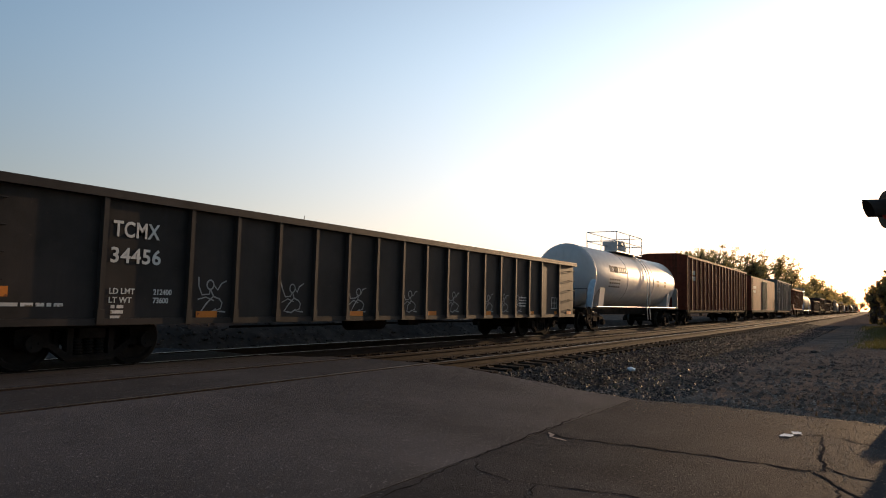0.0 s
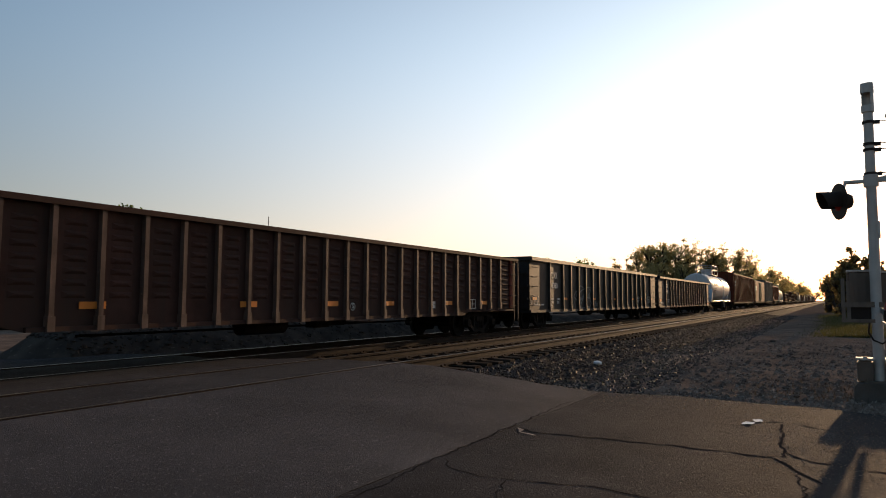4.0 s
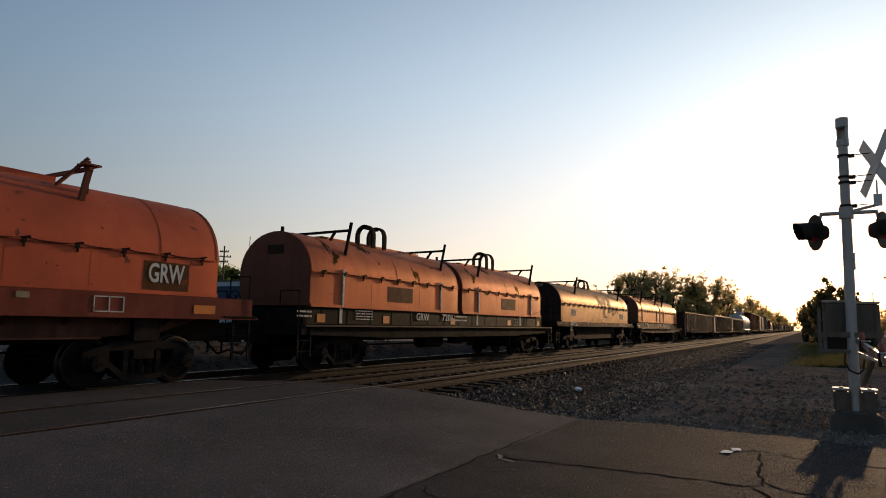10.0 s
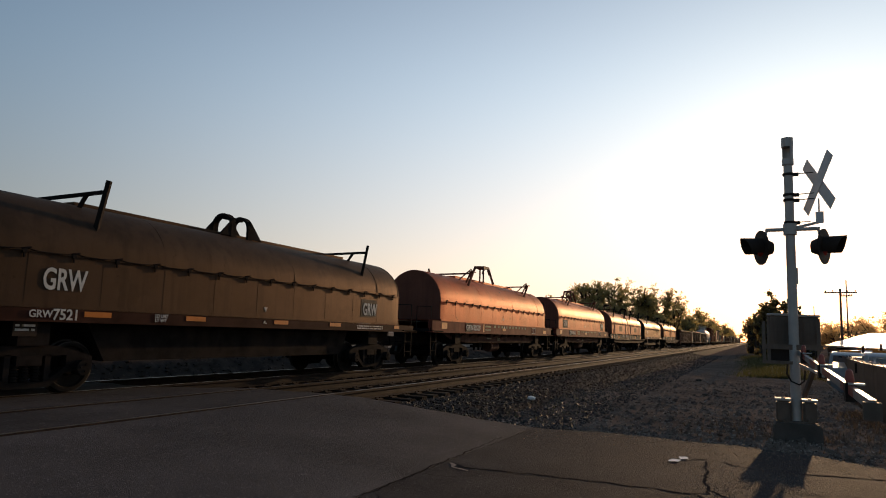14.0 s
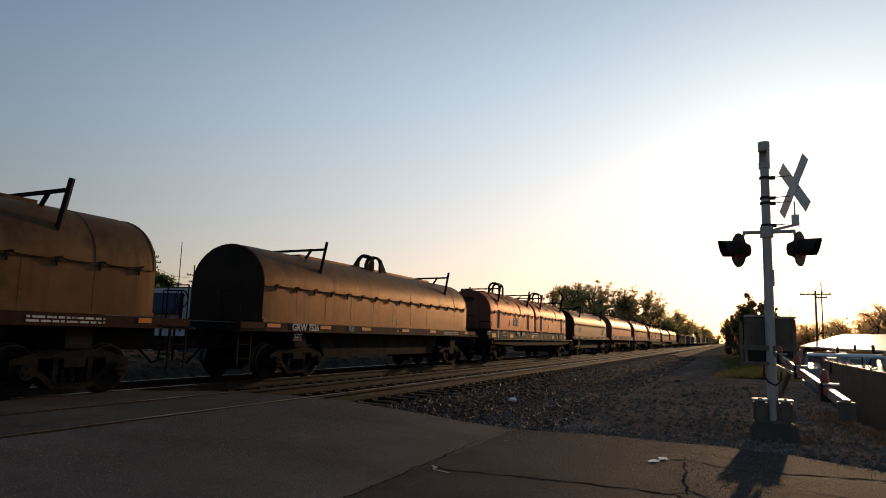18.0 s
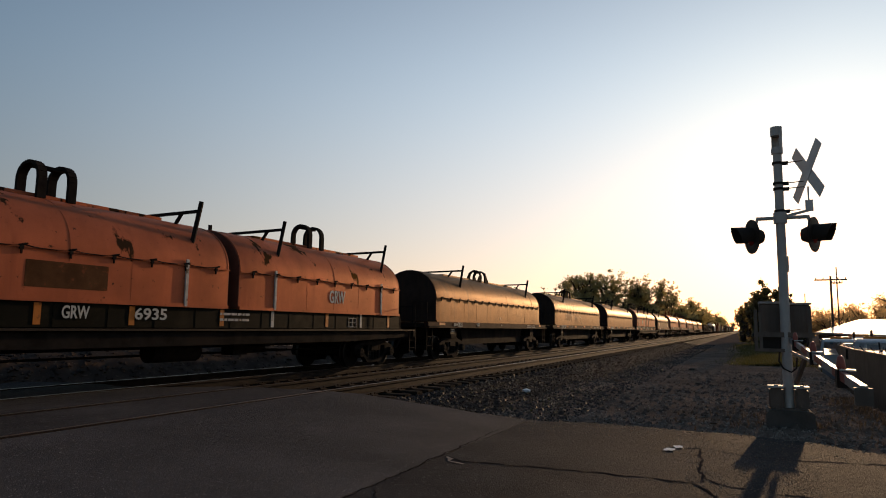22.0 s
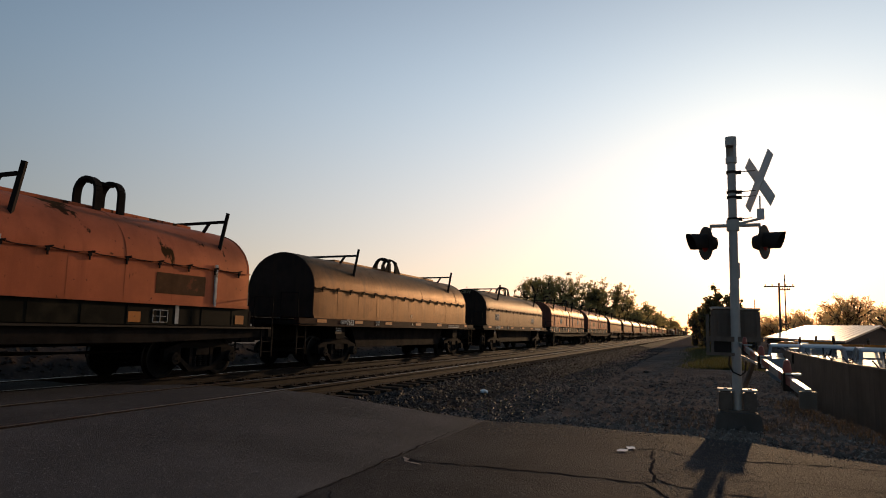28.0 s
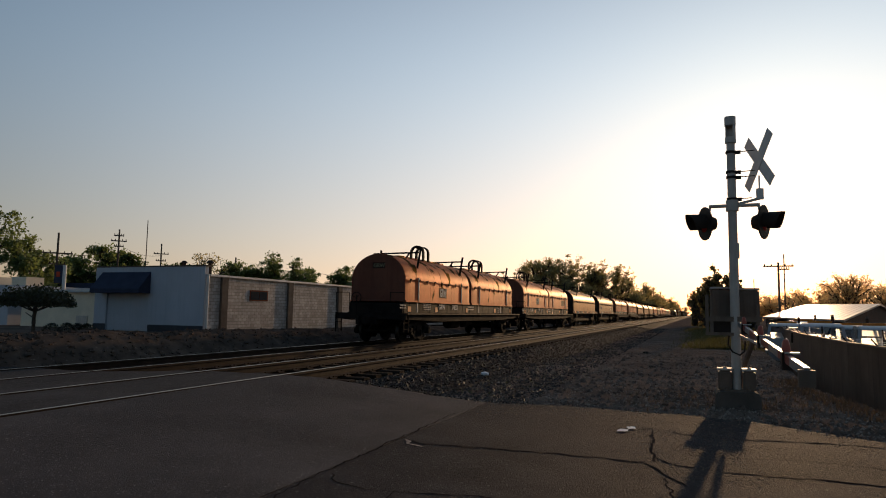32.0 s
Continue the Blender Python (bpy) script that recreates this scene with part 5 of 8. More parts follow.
# ---- gondolas ----
def dimple(bm, x, z, hw, hh, d, sy, w):
    """A pressed bump on a car's side, ridged along its length."""
    v = [bm.verts.new((x + a, sy * (w + c), z + b)) for a, b, c in
         ((-hw, -hh, 0), (hw, -hh, 0), (hw, hh, 0), (-hw, hh, 0), (-hw * .55, -.01, d), (hw * .55, -.01, d), (hw * .55, .012, d), (-hw * .55, .012, d))]
    for f in ((0, 1, 5, 4), (1, 2, 6, 5), (2, 3, 7, 6), (3, 0, 4, 7), (4, 5, 6, 7)):
        bm.faces.new([v[i] for i in (f if sy < 0 else f[::-1])])


def gondola(s, number, body, label, tags=0, corrugated=False):
    car = tagged(new("gondola_car"), label, "rail car", GROUP)
    half, hl = 10.75, 10.15
    zt, zb, w = (2.72, 0.68, 1.44) if tags == 1 else (2.61, 0.68, 1.44) if corrugated else (2.77, 0.68, 1.47)
    mid = 0.69 if corrugated else zb
    for sy in (-1, 1):
        bm = bmesh.new()
        y0, y1 = sorted((sy * (w - 0.012), sy * w))
        out = [(-hl, zb + .18), (-hl + 3.2, zb + .18), (-hl + 3.8, mid), (hl - 3.8, mid), (hl - 3.2, zb + .18), (hl, zb + .18), (hl, zt), (-hl, zt)] if corrugated else [(-hl, zb), (hl, zb), (hl, zt), (-hl, zt)]
        prism(bm, out, "y", y0, y1)
        if corrugated:
            for i in range(24):
                for k in range(7):
                    dimple(bm, -8.627 + .742 * i, 1.22 + k * .18, .19, .05, .03, sy, w)
            for x, hw in ((9.25, .34), (-9.45, .34)):
                for k in range(9):
                    dimple(bm, x, 1.02 + k * .165, hw, .055, .04, sy, w)
        part("side", bm, body, car)
        bm = bmesh.new()
        y0, y1 = sorted((sy * (w - .02), sy * (w + .13)))
        box(bm, -hl - .05, hl + .05, y0, y1, zt - (.09 if corrugated else .13), zt)
        part("top_chord", bm, body if corrugated else M_GONPOST, car)
        bm = bmesh.new()
        y0, y1 = sorted((sy * (w + .002), sy * (w + .07)))
        if corrugated:
            prism(bm, [(-hl + 3.8, mid), (hl - 3.8, mid), (hl - 3.8, mid + .07), (-hl + 3.8, mid + .07)], "y", y0, y1)
        else:
            box(bm, -hl, hl, y0, y1, zb, zb + .10)
        part("bottom_chord", bm, body, car)
        xs = [-hl + 1.9, -hl + 3.4] + [-hl + 4.36 + 0.998 * i for i in range(13)] + [hl - 3.0, hl - 1.5]
        if corrugated:
            xs = [-8.998 + .742 * i for i in range(25)]
        for x in xs:
            bm = bmesh.new()
            y0, y1 = sorted((sy * (w + .001), sy * (w + .115)))
            lo = zb + .02 if not corrugated else (mid if abs(x) < hl - 3.8 else zb + .19)
            q = -1 if sy < 0 else 1
            # hat section, flared at the foot
            for (ya, yb, za, zc, hw) in ((w + .001, w + .10, lo + .22, zt - .085 if corrugated else zt - .12, .038), (w + .001, w + .115, lo, lo + .22, .055)):
                box(bm, x - hw, x + hw, *sorted((q * ya, q * yb)), za, zc)
            part("side_post", bm, M_POSTBROWN if corrugated else M_GONPOST, car)
    for sx in (-1, 1):
        bm = bmesh.new()
        x0, x1 = sorted((sx * (hl - .02), sx * hl))
        box(bm, x0, x1, -w + .02, w - .02, zb, zt)
        for z in (1.2, 1.7, 2.2):
            xa, xb = sorted((sx * hl, sx * (hl + .08)))
            box(bm, xa, xb, -w + .05, w - .05, z - .05, z + .05)
        xa, xb = sorted((sx * (hl - .06), sx * (hl + .10)))
        box(bm, xa, xb, -w - .1, w + .1, zt - .14, zt + .01)
        part("end", bm, body, car)
        for sy in (-1, 1):
            for i in range(5):
                y = sy * .10
                xx = sx * .45
                part("grab_iron", cached("grab_iron:%s:%s" % (sx, sy), lambda bm: path_tube(bm, [(-xx, 0, 0), (-xx, y, 0), (0, y, 0), (0, 0, 0)], 0.014, 5)), body, car,
                     at=pose(sx * (hl - .1), sy * w, 0.95 + i * 0.36))
    bm = bmesh.new()
    box(bm, -hl, hl, -w + .02, w - .02, zb + .1, zb + .16)
    part("floor", bm, body, car)
    bm = bmesh.new()
    box(bm, -10.1, 10.1, -0.3, 0.3, 0.68, 0.86)
    for x in (-8.1, 8.1):
        box(bm, x - .25, x + .25, -1.3, 1.3, 0.76, 0.88)
    part("centre_sill", bm, M_BLACK, car)
    for x in (-8.1, 8.1):
        truck(car, x)
    end_gear(car, half, 0.9, w, ladders=False)
    under_gear(car)
    for i, x in enumerate((-hl + .25, -6.55, -2.62, 0.35, 3.3, 6.25, 8.4, 9.5) if tags != 2 else (-hl + .25, -6.55, -2.62, 0.9, 4.4, 6.3, 8.7)) if not corrugated else enumerate((-7.9, -5.6, -2.5, -.05, 2.17, 5.17, 7.45)):
        plate_part("reflector", car, x, x + .42, -w - (.01 if not corrugated else .04), *((zb + .10, zb + .21) if tags == 1 and i else ((zb + .48, zb + .58) if tags == 2 else (zb + .33, zb + .44) if corrugated else (zb + .4, zb + .54))), M_OREFLECT)
    yl = -w - 0.012
    if not corrugated:
        letters("TCMX", 0.235, -hl + 2.06, yl, 2.03, car, squeeze=0.78, spacing=1.06)
        letters(number, 0.225, -hl + 2.03, yl, 1.63, car, spacing=1.06)
        for r, (a, b) in enumerate((("LD LMT", "212400"), ("LT WT", "73600")) if number == "34456" else (("LD LMT", "212500"), ("LT WT", "73500"))):
            letters(a, 0.085, -hl + 2.05, yl, 1.15 - .135 * r, car)
            letters(b, 0.085, -hl + 2.78, yl, 1.15 - .135 * r, car, squeeze=0.9)
        bm = bmesh.new()
        small_lines(bm, -hl + 2.1, 0.98, 0.2, 3, 0.05, 0.03, yl + .006)
        small_lines(bm, -hl + .5, 1.0, 0.9, 1, 0.05, 0.02, yl + .006)
        small_lines(bm, 5.6, 1.35, 0.5, 4, 0.04, 0.05, yl + .006)
        tagged(part("stencil", bm, M_WORNWHITE, car), kind="stuff")
    else:
        plate_part("tally_plate", car, 4.49, 4.66, -w - .02, 0.92, 1.11, M_WORNWHITE)
        letters("S", 0.11, .915, -w - .012, 0.955, car)
        bm = bmesh.new()
        path_tube(bm, [(.95 + .085 * math.cos(k * math.pi / 10), -w - .008, .995 + .085 * math.sin(k * math.pi / 10)) for k in range(21)], .008, 4)
        part("ring_mark", bm, M_WORNWHITE, car, "thin white painted ring")
        for sx in (-1, 1):
            # Post added at the corner; its red colour stands in for sunlight there.
            bm = bmesh.new()
            box(bm, *sorted((sx * 9.66, sx * 9.86)), -w - .06, -w - .001, zb + .2, zt - .09)
            part("corner_post", bm, M_SILLRED, car, "added corner post, its red standing for a sunlit patch")
            for x in (9.92, 10.22):
                bm = bmesh.new()
                box(bm, *sorted((sx * x, sx * (x + .03))), -w - .10, -w - .07, zb - .25, zt - .1)
                part("ladder_stile", bm, M_POSTBROWN, car)
        plate_part("bare_panel", car, -hl + 1.45, -hl + 2.35, -w - .03, 1.0, zt - .2, M_SAND, "pale repainted panel with worn stencils")
        bm = bmesh.new()
        small_lines(bm, -hl + 1.55, 2.0, 0.7, 2, 0.16, 0.1, -w - .04)
        tagged(part("stencil", bm, M_GONBROWN, car), kind="stuff")
    bm = bmesh.new()
    fx = 8.1 if not corrugated else 6.68
    fw, fh, fz = (.5, .4, .98) if not corrugated else (.43, .3, .88)
    for q in ((0, fw, fh - .02, fh), (0, fw, 0, .02), (0, .02, 0, fh), (fw - .02, fw, 0, fh), (fw / 2 - .01, fw / 2 + .01, 0, fh), (0, fw, fh / 2 - .01, fh / 2 + .01)):
        box(bm, fx + q[0], fx + q[1], yl - .008 - .01 * corrugated, yl - .01 * corrugated, fz + q[2], fz + q[3])
    part("stencil_frame", bm, M_WORNWHITE, car)
    if tags:
        rnd = random.Random(tags)
        bm = bmesh.new()
        flat = lambda x, z: -w - .002
        if tags == 1:
            for x in (-6.25, -4.35, -2.4, -0.4, 1.6, 3.55, 4.55, 5.5):
                looped_tag(bm, rnd, x, 0.86, 1.50, 0.027, flat)
        else:
            angular_tag(bm, (6, 0, 8), -5.55, -2.65, .88, 1.62, 0, .032, flat, .12)
            angular_tag(bm, (8, 6, 0), -5.6, -2.6, .80, 1.72, 0, .024, flat, .2)
            for x, hw, k in ((6.5, .26, 4), (7.65, .44, 6), (7.6, .4, 5), (9.07, .38, 5), (10.0, .1, 1)):
                scribble(bm, rnd, x - hw, x + hw, 1.15 if k != 6 else 1.38, 1.62, k, 0.018, flat)
            scribble(bm, rnd, -2.3, -1.6, 0.8, 1.1, 3, 0.02, flat)
            scribble(bm, rnd, -hl, -hl + .9, 0.95, 1.3, 3, 0.03, flat)
        tagged(part("spray_tag", bm, M_SPRAY, car, "white sprayed tags between the posts"), kind="stuff")
    TRAIN.append((car, s))
    return car


# ---- the cars ahead: tank cars, tall ribbed car, boxcars, hoppers ----
def tank_car(s, L, paint, label, lettered=True, rolls=True):
    car = tagged(new("tank_car"), label, "rail car", GROUP)
    r, zc = 1.36, 2.40
    bm = bmesh.new()
    prof = [(-L / 2 - .55 + .55 * (1 - math.cos(a)), max(.02, r * math.sin(a))) for a in (math.pi / 2 * i / 7 for i in range(8))]
    prof += [(x, r) for x in (-L / 6, L / 6)] + [(-a, b) for a, b in prof[::-1]]
    lathe(bm, prof, (0, 0, zc), 40, "x")
    part("tank_shell", bm, paint, car)
    bm = bmesh.new()
    for x in (-L / 2 + .05, -L / 6, L / 6, L / 2 - .05):
        pts = [(x, (r + .006) * math.cos(a), zc + (r + .006) * math.sin(a)) for a in (2 * math.pi * i / 32 for i in range(33))]
        for a, b in zip(pts, pts[1:]):
            bar(bm, a, b, 0.05, 0.012)
    part("weld_bands", bm, paint, car)
    zt = zc + r
    plat = part("platform", None or (lambda b: (box(b, -2.0, 2.0, -0.75, 0.75, zt - .02, zt + .03), b)[1])(bmesh.new()), M_SILVER, car)
    bm = bmesh.new()
    tube(bm, (0, 0, zt), (0, 0, zt + .42), 0.55, n=20)
    box(bm, -.5, .5, -.5, .5, zt + .40, zt + .62)
    part("dome", bm, paint, plat)
    for x in (-2, 0, 2):
        for y in (-.75, .75):
            bm = bmesh.new()
            tube(bm, (x, y, zt), (x, y, zt + .95), 0.025, n=6)
            part("rail_post", bm, M_SILVER, plat)
    for y in (-.75, .75):
        for z in (.5, .95):
            part("handrail", cached("handrail:long", lambda bm: tube(bm, (-2, 0, 0), (2, 0, 0), 0.022, n=6)), M_SILVER, plat, at=pose(0, y, zt + z))
    for x in (-2, 2):
        for z in (.5, .95):
            part("handrail", cached("handrail:short", lambda bm: tube(bm, (0, -.75, 0), (0, .75, 0), 0.022, n=6)), M_SILVER, plat, at=pose(x, 0, zt + z))
    bm = bmesh.new()
    for i in range(14):
        y, z = -(r + .1) * math.sin(math.pi * i / 26 + .02), zc + (r + .1) * math.cos(math.pi * i / 26 + .02)
        tube(bm, (.6, y, z), (1.05, y, z), 0.014, n=5)
    for x in (.6, 1.05):
        pts = [(x, -(r + .1) * math.sin(math.pi * i / 26), zc + (r + .1) * math.cos(math.pi * i / 26)) for i in range(14)] + [(x, -r - .1, 1.0), (x + .1, -r - .12, .45)]
        path_tube(bm, pts, 0.022, 5)
    part("side_ladder", bm, M_SILVER, car)
    for k in (-1, 1):
        bm = bmesh.new()
        x = k * (L / 2 - 1.0)
        prism(bm, [(-1.2, 1.0), (1.2, 1.0), (1.3, 1.9), (.9, 1.35), (-.9, 1.35), (-1.3, 1.9)], "x", x - .3, x + .3)
        part("saddle", bm, paint, car)
        bm = bmesh.new()
        bar(bm, (k * (L / 2 + .55), -1.25, 1.0), (k * (L / 2 + .2), -1.3, 2.2), .3, .04)
        part("end_brace", bm, M_SILVER, car)
        bm = bmesh.new()
        box(bm, *sorted((k * (L / 2 - 1.6), k * (L / 2 + 1.1))), -1.35, 1.35, .98, 1.03)
        part("end_platform", bm, M_BLACK, car)
        truck(car, k * (L / 2 - .6), rolls)
    bm = bmesh.new()
    box(bm, -L / 2 - 1.0, L / 2 + 1.0, -.25, .25, .7, 1.0)
    tube(bm, (-L / 2 - .8, -1.33, 1.05), (L / 2 + .8, -1.33, 1.05), 0.03, n=6)
    part("centre_sill", bm, M_BLACK, car)
    bm = bmesh.new()
    tube(bm, (-L / 2, -1.38, 1.08), (L / 2, -1.38, 1.08), 0.03, n=6)
    part("side_handrail", bm, M_SILVER, car)
    if lettered:
        bm = bmesh.new()
        yf = lambda x, z: -math.sqrt(max(0, r * r - (z - zc) ** 2))
        part("lettering", text_mesh("DOMX", .30 / .69), M_PATCHDARK, car, at=pose(-4.6, yf(0, 2.62) - .012, 2.62, 90 - 14) @ Matrix.Diagonal((.9, 1, 1, 1)))
        for i in range(5):
            ribbon(bm, [(-3.3 + .27 * i, 2.77), (-3.14 + .27 * i, 2.77)], .28, yf)
        for j in range(3):
            for i in range(5):
                ribbon(bm, [(-4.7 + .3 * i, 2.3 - .16 * j), (-4.5 + .3 * i, 2.3 - .16 * j)], .07, yf)
        tagged(part("stencil", bm, M_PATCHDARK, car), kind="stuff")
        bm = bmesh.new()
        for x, z in ((2.8, 2.35), (4.2, 2.35)):
            ribbon(bm, [(x, z), (x + .35, z)], .35, yf)
        part("placard", bm, M_SAND, car)
    end_gear(car, L / 2 + 1.6, 1.05, 1.3)
    TRAIN.append((car, s))
    return car


def box_car(s, L, h, paint, label, ribs=0, door=True, trim=None, rolls=False, name="box_car"):
    car = tagged(new(name), label, "rail car", GROUP)
    w, zb = 1.48, 0.98
    bm = bmesh.new()
    prism(bm, [(-w, zb), (w, zb), (w, h - .12), (w * .6, h), (-w * .6, h), (-w, h - .12)], "x", -L / 2, L / 2)
    part("body", bm, paint, car)
    if ribs:
        for sy in (-1, 1):
            for i in range(ribs + 1):
                x = -L / 2 + .06 + (L - .12) * i / ribs
                bm = bmesh.new()
                box(bm, x - .05, x + .05, *sorted((sy * w, sy * (w + .09))), zb, h - .15)
                part("side_post", bm, trim or paint, car)
            bm = bmesh.new()
            box(bm, -L / 2, L / 2, *sorted((sy * w, sy * (w + .11))), h - .26, h - .13)
            part("top_chord", bm, trim or paint, car)
    if door:
        for sy in (-1, 1):
            bm = bmesh.new()
            box(bm, -1.5, 1.5, *sorted((sy * w, sy * (w + .07))), zb + .1, h - .35)
            sd = part("sliding_door", bm, trim or paint, car)
            for i in range(5):
                x = -1.3 + i * .65
                bm = bmesh.new()
                box(bm, x - .04, x + .04, *sorted((sy * (w + .07), sy * (w + .12))), zb + .15, h - .4)
                part("door_rib", bm, trim or paint, sd)
    bm = bmesh.new()
    for k in (-1, 1):
        for i in range(7):
            z = zb + .3 + i * (h - zb - .6) / 6
            box(bm, *sorted((k * L / 2, k * (L / 2 + .05))), -w + .1, w - .1, z - .06, z + .06)
    part("end_ribs", bm, paint, car)
    bm = bmesh.new()
    box(bm, -L / 2 - .2, L / 2 + .2, -.3, .3, .7, zb)
    box(bm, -L / 2, L / 2, -w - .02, -w + .08, zb - .16, zb + .02)
    box(bm, -L / 2, L / 2, w - .08, w + .02, zb - .16, zb + .02)
    part("underframe", bm, M_BLACK, car)
    ladder(car, -L / 2 + .1, -w - .06, .5, h - .3, rungs=8)
    ladder(car, L / 2 - .55, -w - .06, .5, zb + 1.2, rungs=4)
    for k in (-1, 1):
        truck(car, k * (L / 2 - 1.9), rolls)
    end_gear(car, L / 2 + .85, zb, 1.35, ladders=False)
    bm = bmesh.new()
    small_lines(bm, -L / 2 + 1.2, h - 1.0, 1.6, 2, .25, .12, -w - .002)
    tagged(part("stencil", bm, M_WORNWHITE, car), kind="stuff")
    TRAIN.append((car, s))
    return car


def hopper_car(s, L, h, paint, label):
    car = tagged(new("hopper_car"), label, "rail car", GROUP)
    w = 1.5
    bm = bmesh.new()
    prism(bm, [(-L / 2, 1.9), (-L / 2 + 1.6, 1.1), (L / 2 - 1.6, 1.1), (L / 2, 1.9), (L / 2, h - .3), (L / 2 - .3, h), (-L / 2 + .3, h), (-L / 2, h - .3)], "y", -w, w)
    part("body", bm, paint, car)
    for sy in (-1, 1):
        for i in range(15):
            x = -L / 2 + .2 + (L - .4) * i / 14
            bm = bmesh.new()
            box(bm, x - .05, x + .05, *sorted((sy * w, sy * (w + .08))), 1.3 if 1 < i < 13 else 1.9, h - .25)
            part("side_post", bm, paint, car)
    for x in (-L / 4, 0, L / 4):
        bm = bmesh.new()
        prism(bm, [(x - 1.3, 1.1), (x + 1.3, 1.1), (x + .35, .4), (x - .35, .4)], "y", -1.1, 1.1)
        part("discharge_bay", bm, M_BLACK, car)
    bm = bmesh.new()
    box(bm, -L / 2 - .6, L / 2 + .6, -.3, .3, .75, 1.05)
    for k in (-1, 1):
        for y in (-1.3, 1.3):
            bar(bm, (k * (L / 2 + .4), y, 1.0), (k * (L / 2 - .1), y, 1.95), .08, .08)
    part("centre_sill", bm, M_BLACK, car)
    for k in (-1, 1):
        truck(car, k * (L / 2 - .7), False)
    end_gear(car, L / 2 + .9, 1.05, 1.3, ladders=False)
    TRAIN.append((car, s))
    return car


# the train from the rear car forward; numbers are the places along the track at the start
double_coil_car(-300.38, "7433", M_ORANGE2, "orange two-hood coil car with peeling dark patches", patches=(("name", -4.4, -2.9),), gx=-4.1, nx=-2.5)
double_coil_car(-282.52, "6915", M_RED2, "faded red two-hood coil car with green side panels", patches=(("name", -4.4, -2.9), ("plain", 4.6, 6.0)))
single_coil_car(-265.6, "7663", M_BROWN, label="tan-brown single-hood coil car, weathered", big=False, end_text=False)
single_coil_car(-249.3, "7548", M_DKBROWN, label="dark brown single-hood coil car with white lettering", big=True)
double_coil_car(-232.2, "6967", M_ORANGE2, "red-orange two-hood coil car with dark worn patches", patches=(("name", -4.45, -3.2), ("bare", 3.5, 4.4)), gx=-3.05, nx=-1.75)
double_coil_car(-214.5, "6935", M_RED2, "faded red two-hood coil car, one dark patch", patches=(("plain", -4.55, -3.1), ("bare", 3.5, 4.4)), gx=-3.9)
single_coil_car(-197.68, "7621", M_BROWN, label="tan-brown single-hood coil car with streaked roof", big=False, end_text=False)
single_coil_car(-181.4, "7507", M_BROWN, label="tan-brown single-hood coil car with white sprayed tags", graffiti=2, big=False, end_text=False)
single_coil_car(-165.19, "7526", M_BROWN, label="plain tan-brown single-hood coil car", big=False, end_text=False)
double_coil_car(-148.17, "6981", M_ORANGE2, "orange-red two-hood coil car with name patch", patches=(("name", -4.3, -3.05),), stripes=False)
single_coil_car(-131.45, "7521", M_DKBROWN, label="dark brown single-hood coil car with large white letters")
single_coil_car(-115.34, "80529", M_RED, True, "red single-hood coil car with white numbers")
single_coil_car(-99.5, "80646", M_RED, True, "red single-hood coil car with dark name patch")
double_coil_car(-82.77, "7201", M_RED2, "faded red two-hood coil car with pale walkway", patches=(("plain", -4.3, -3.0), ("plain", 3.35, 4.7)), gx=-2.75, nx=-1.2)
single_coil_car(-66.02, "7566", M_BROWN, label="tan-brown single-hood coil car with large sprayed words", graffiti=1)
double_coil_car(-49.02, "7491", M_ORANGE, "orange two-hood coil car with black peeled patches", graffiti=5, gx=-5.5, nx=-4.75)
gondola(-29.5, "", M_GONBROWN, "rusty brown corrugated gondola car", corrugated=True)
gondola(-7.92, "34360", M_GON, "dark gondola car with white sprayed tags", tags=2)
gondola(13.62, "34456", M_GON, "dark gondola car with white lettering and tags", tags=1)
tank_car(32.9, 12.9, M_TANK, "pale grey tank car with roof platform", rolls=False)
box_car(52.6, 22.0, 4.45, M_BOXBROWN, "tall dark brown ribbed freight car with open top", ribs=18, door=False, trim=M_BOXBROWN, name="high_side_car")
box_car(75.3, 16.8, 4.3, M_BOXBROWN, "brown boxcar with pale sliding door", trim=M_SAND)
box_car(93.1, 14.8, 4.7, M_BOXGREY, "tall grey boxcar with ribbed sides", ribs=10)
hopper_car(110.6, 15.4, 4.1, M_BOXBROWN, "brown ribbed hopper car")
tank_car(128.5, 13.0, M_SAND, "sand-coloured tank car behind a hopper", False, False)
x = 147.5
for i in range(22):
    k = (3, 0, 3, 0, 2, 1, 3, 0, 1, 3, 2, 0, 0, 3, 1, 2, 3, 3, 0, 1, 2, 3)[i]
    if k == 0:
        hopper_car(x, 15.0, 3.7, M_GONBROWN, "brown hopper car far along the train")
    elif k == 1:
        tank_car(x, 12.6, M_TANK, "grey tank car far along the train", False, False)
    elif k == 2:
        box_car(x, 15.4, 4.2, M_BOXGREY, "grey boxcar far along the train", ribs=8)
    else:
        box_car(x, 15.6, 3.0, M_GONBROWN, "low brown ribbed car far along the train", ribs=12, door=False, name="low_side_car")
    x += 17.6


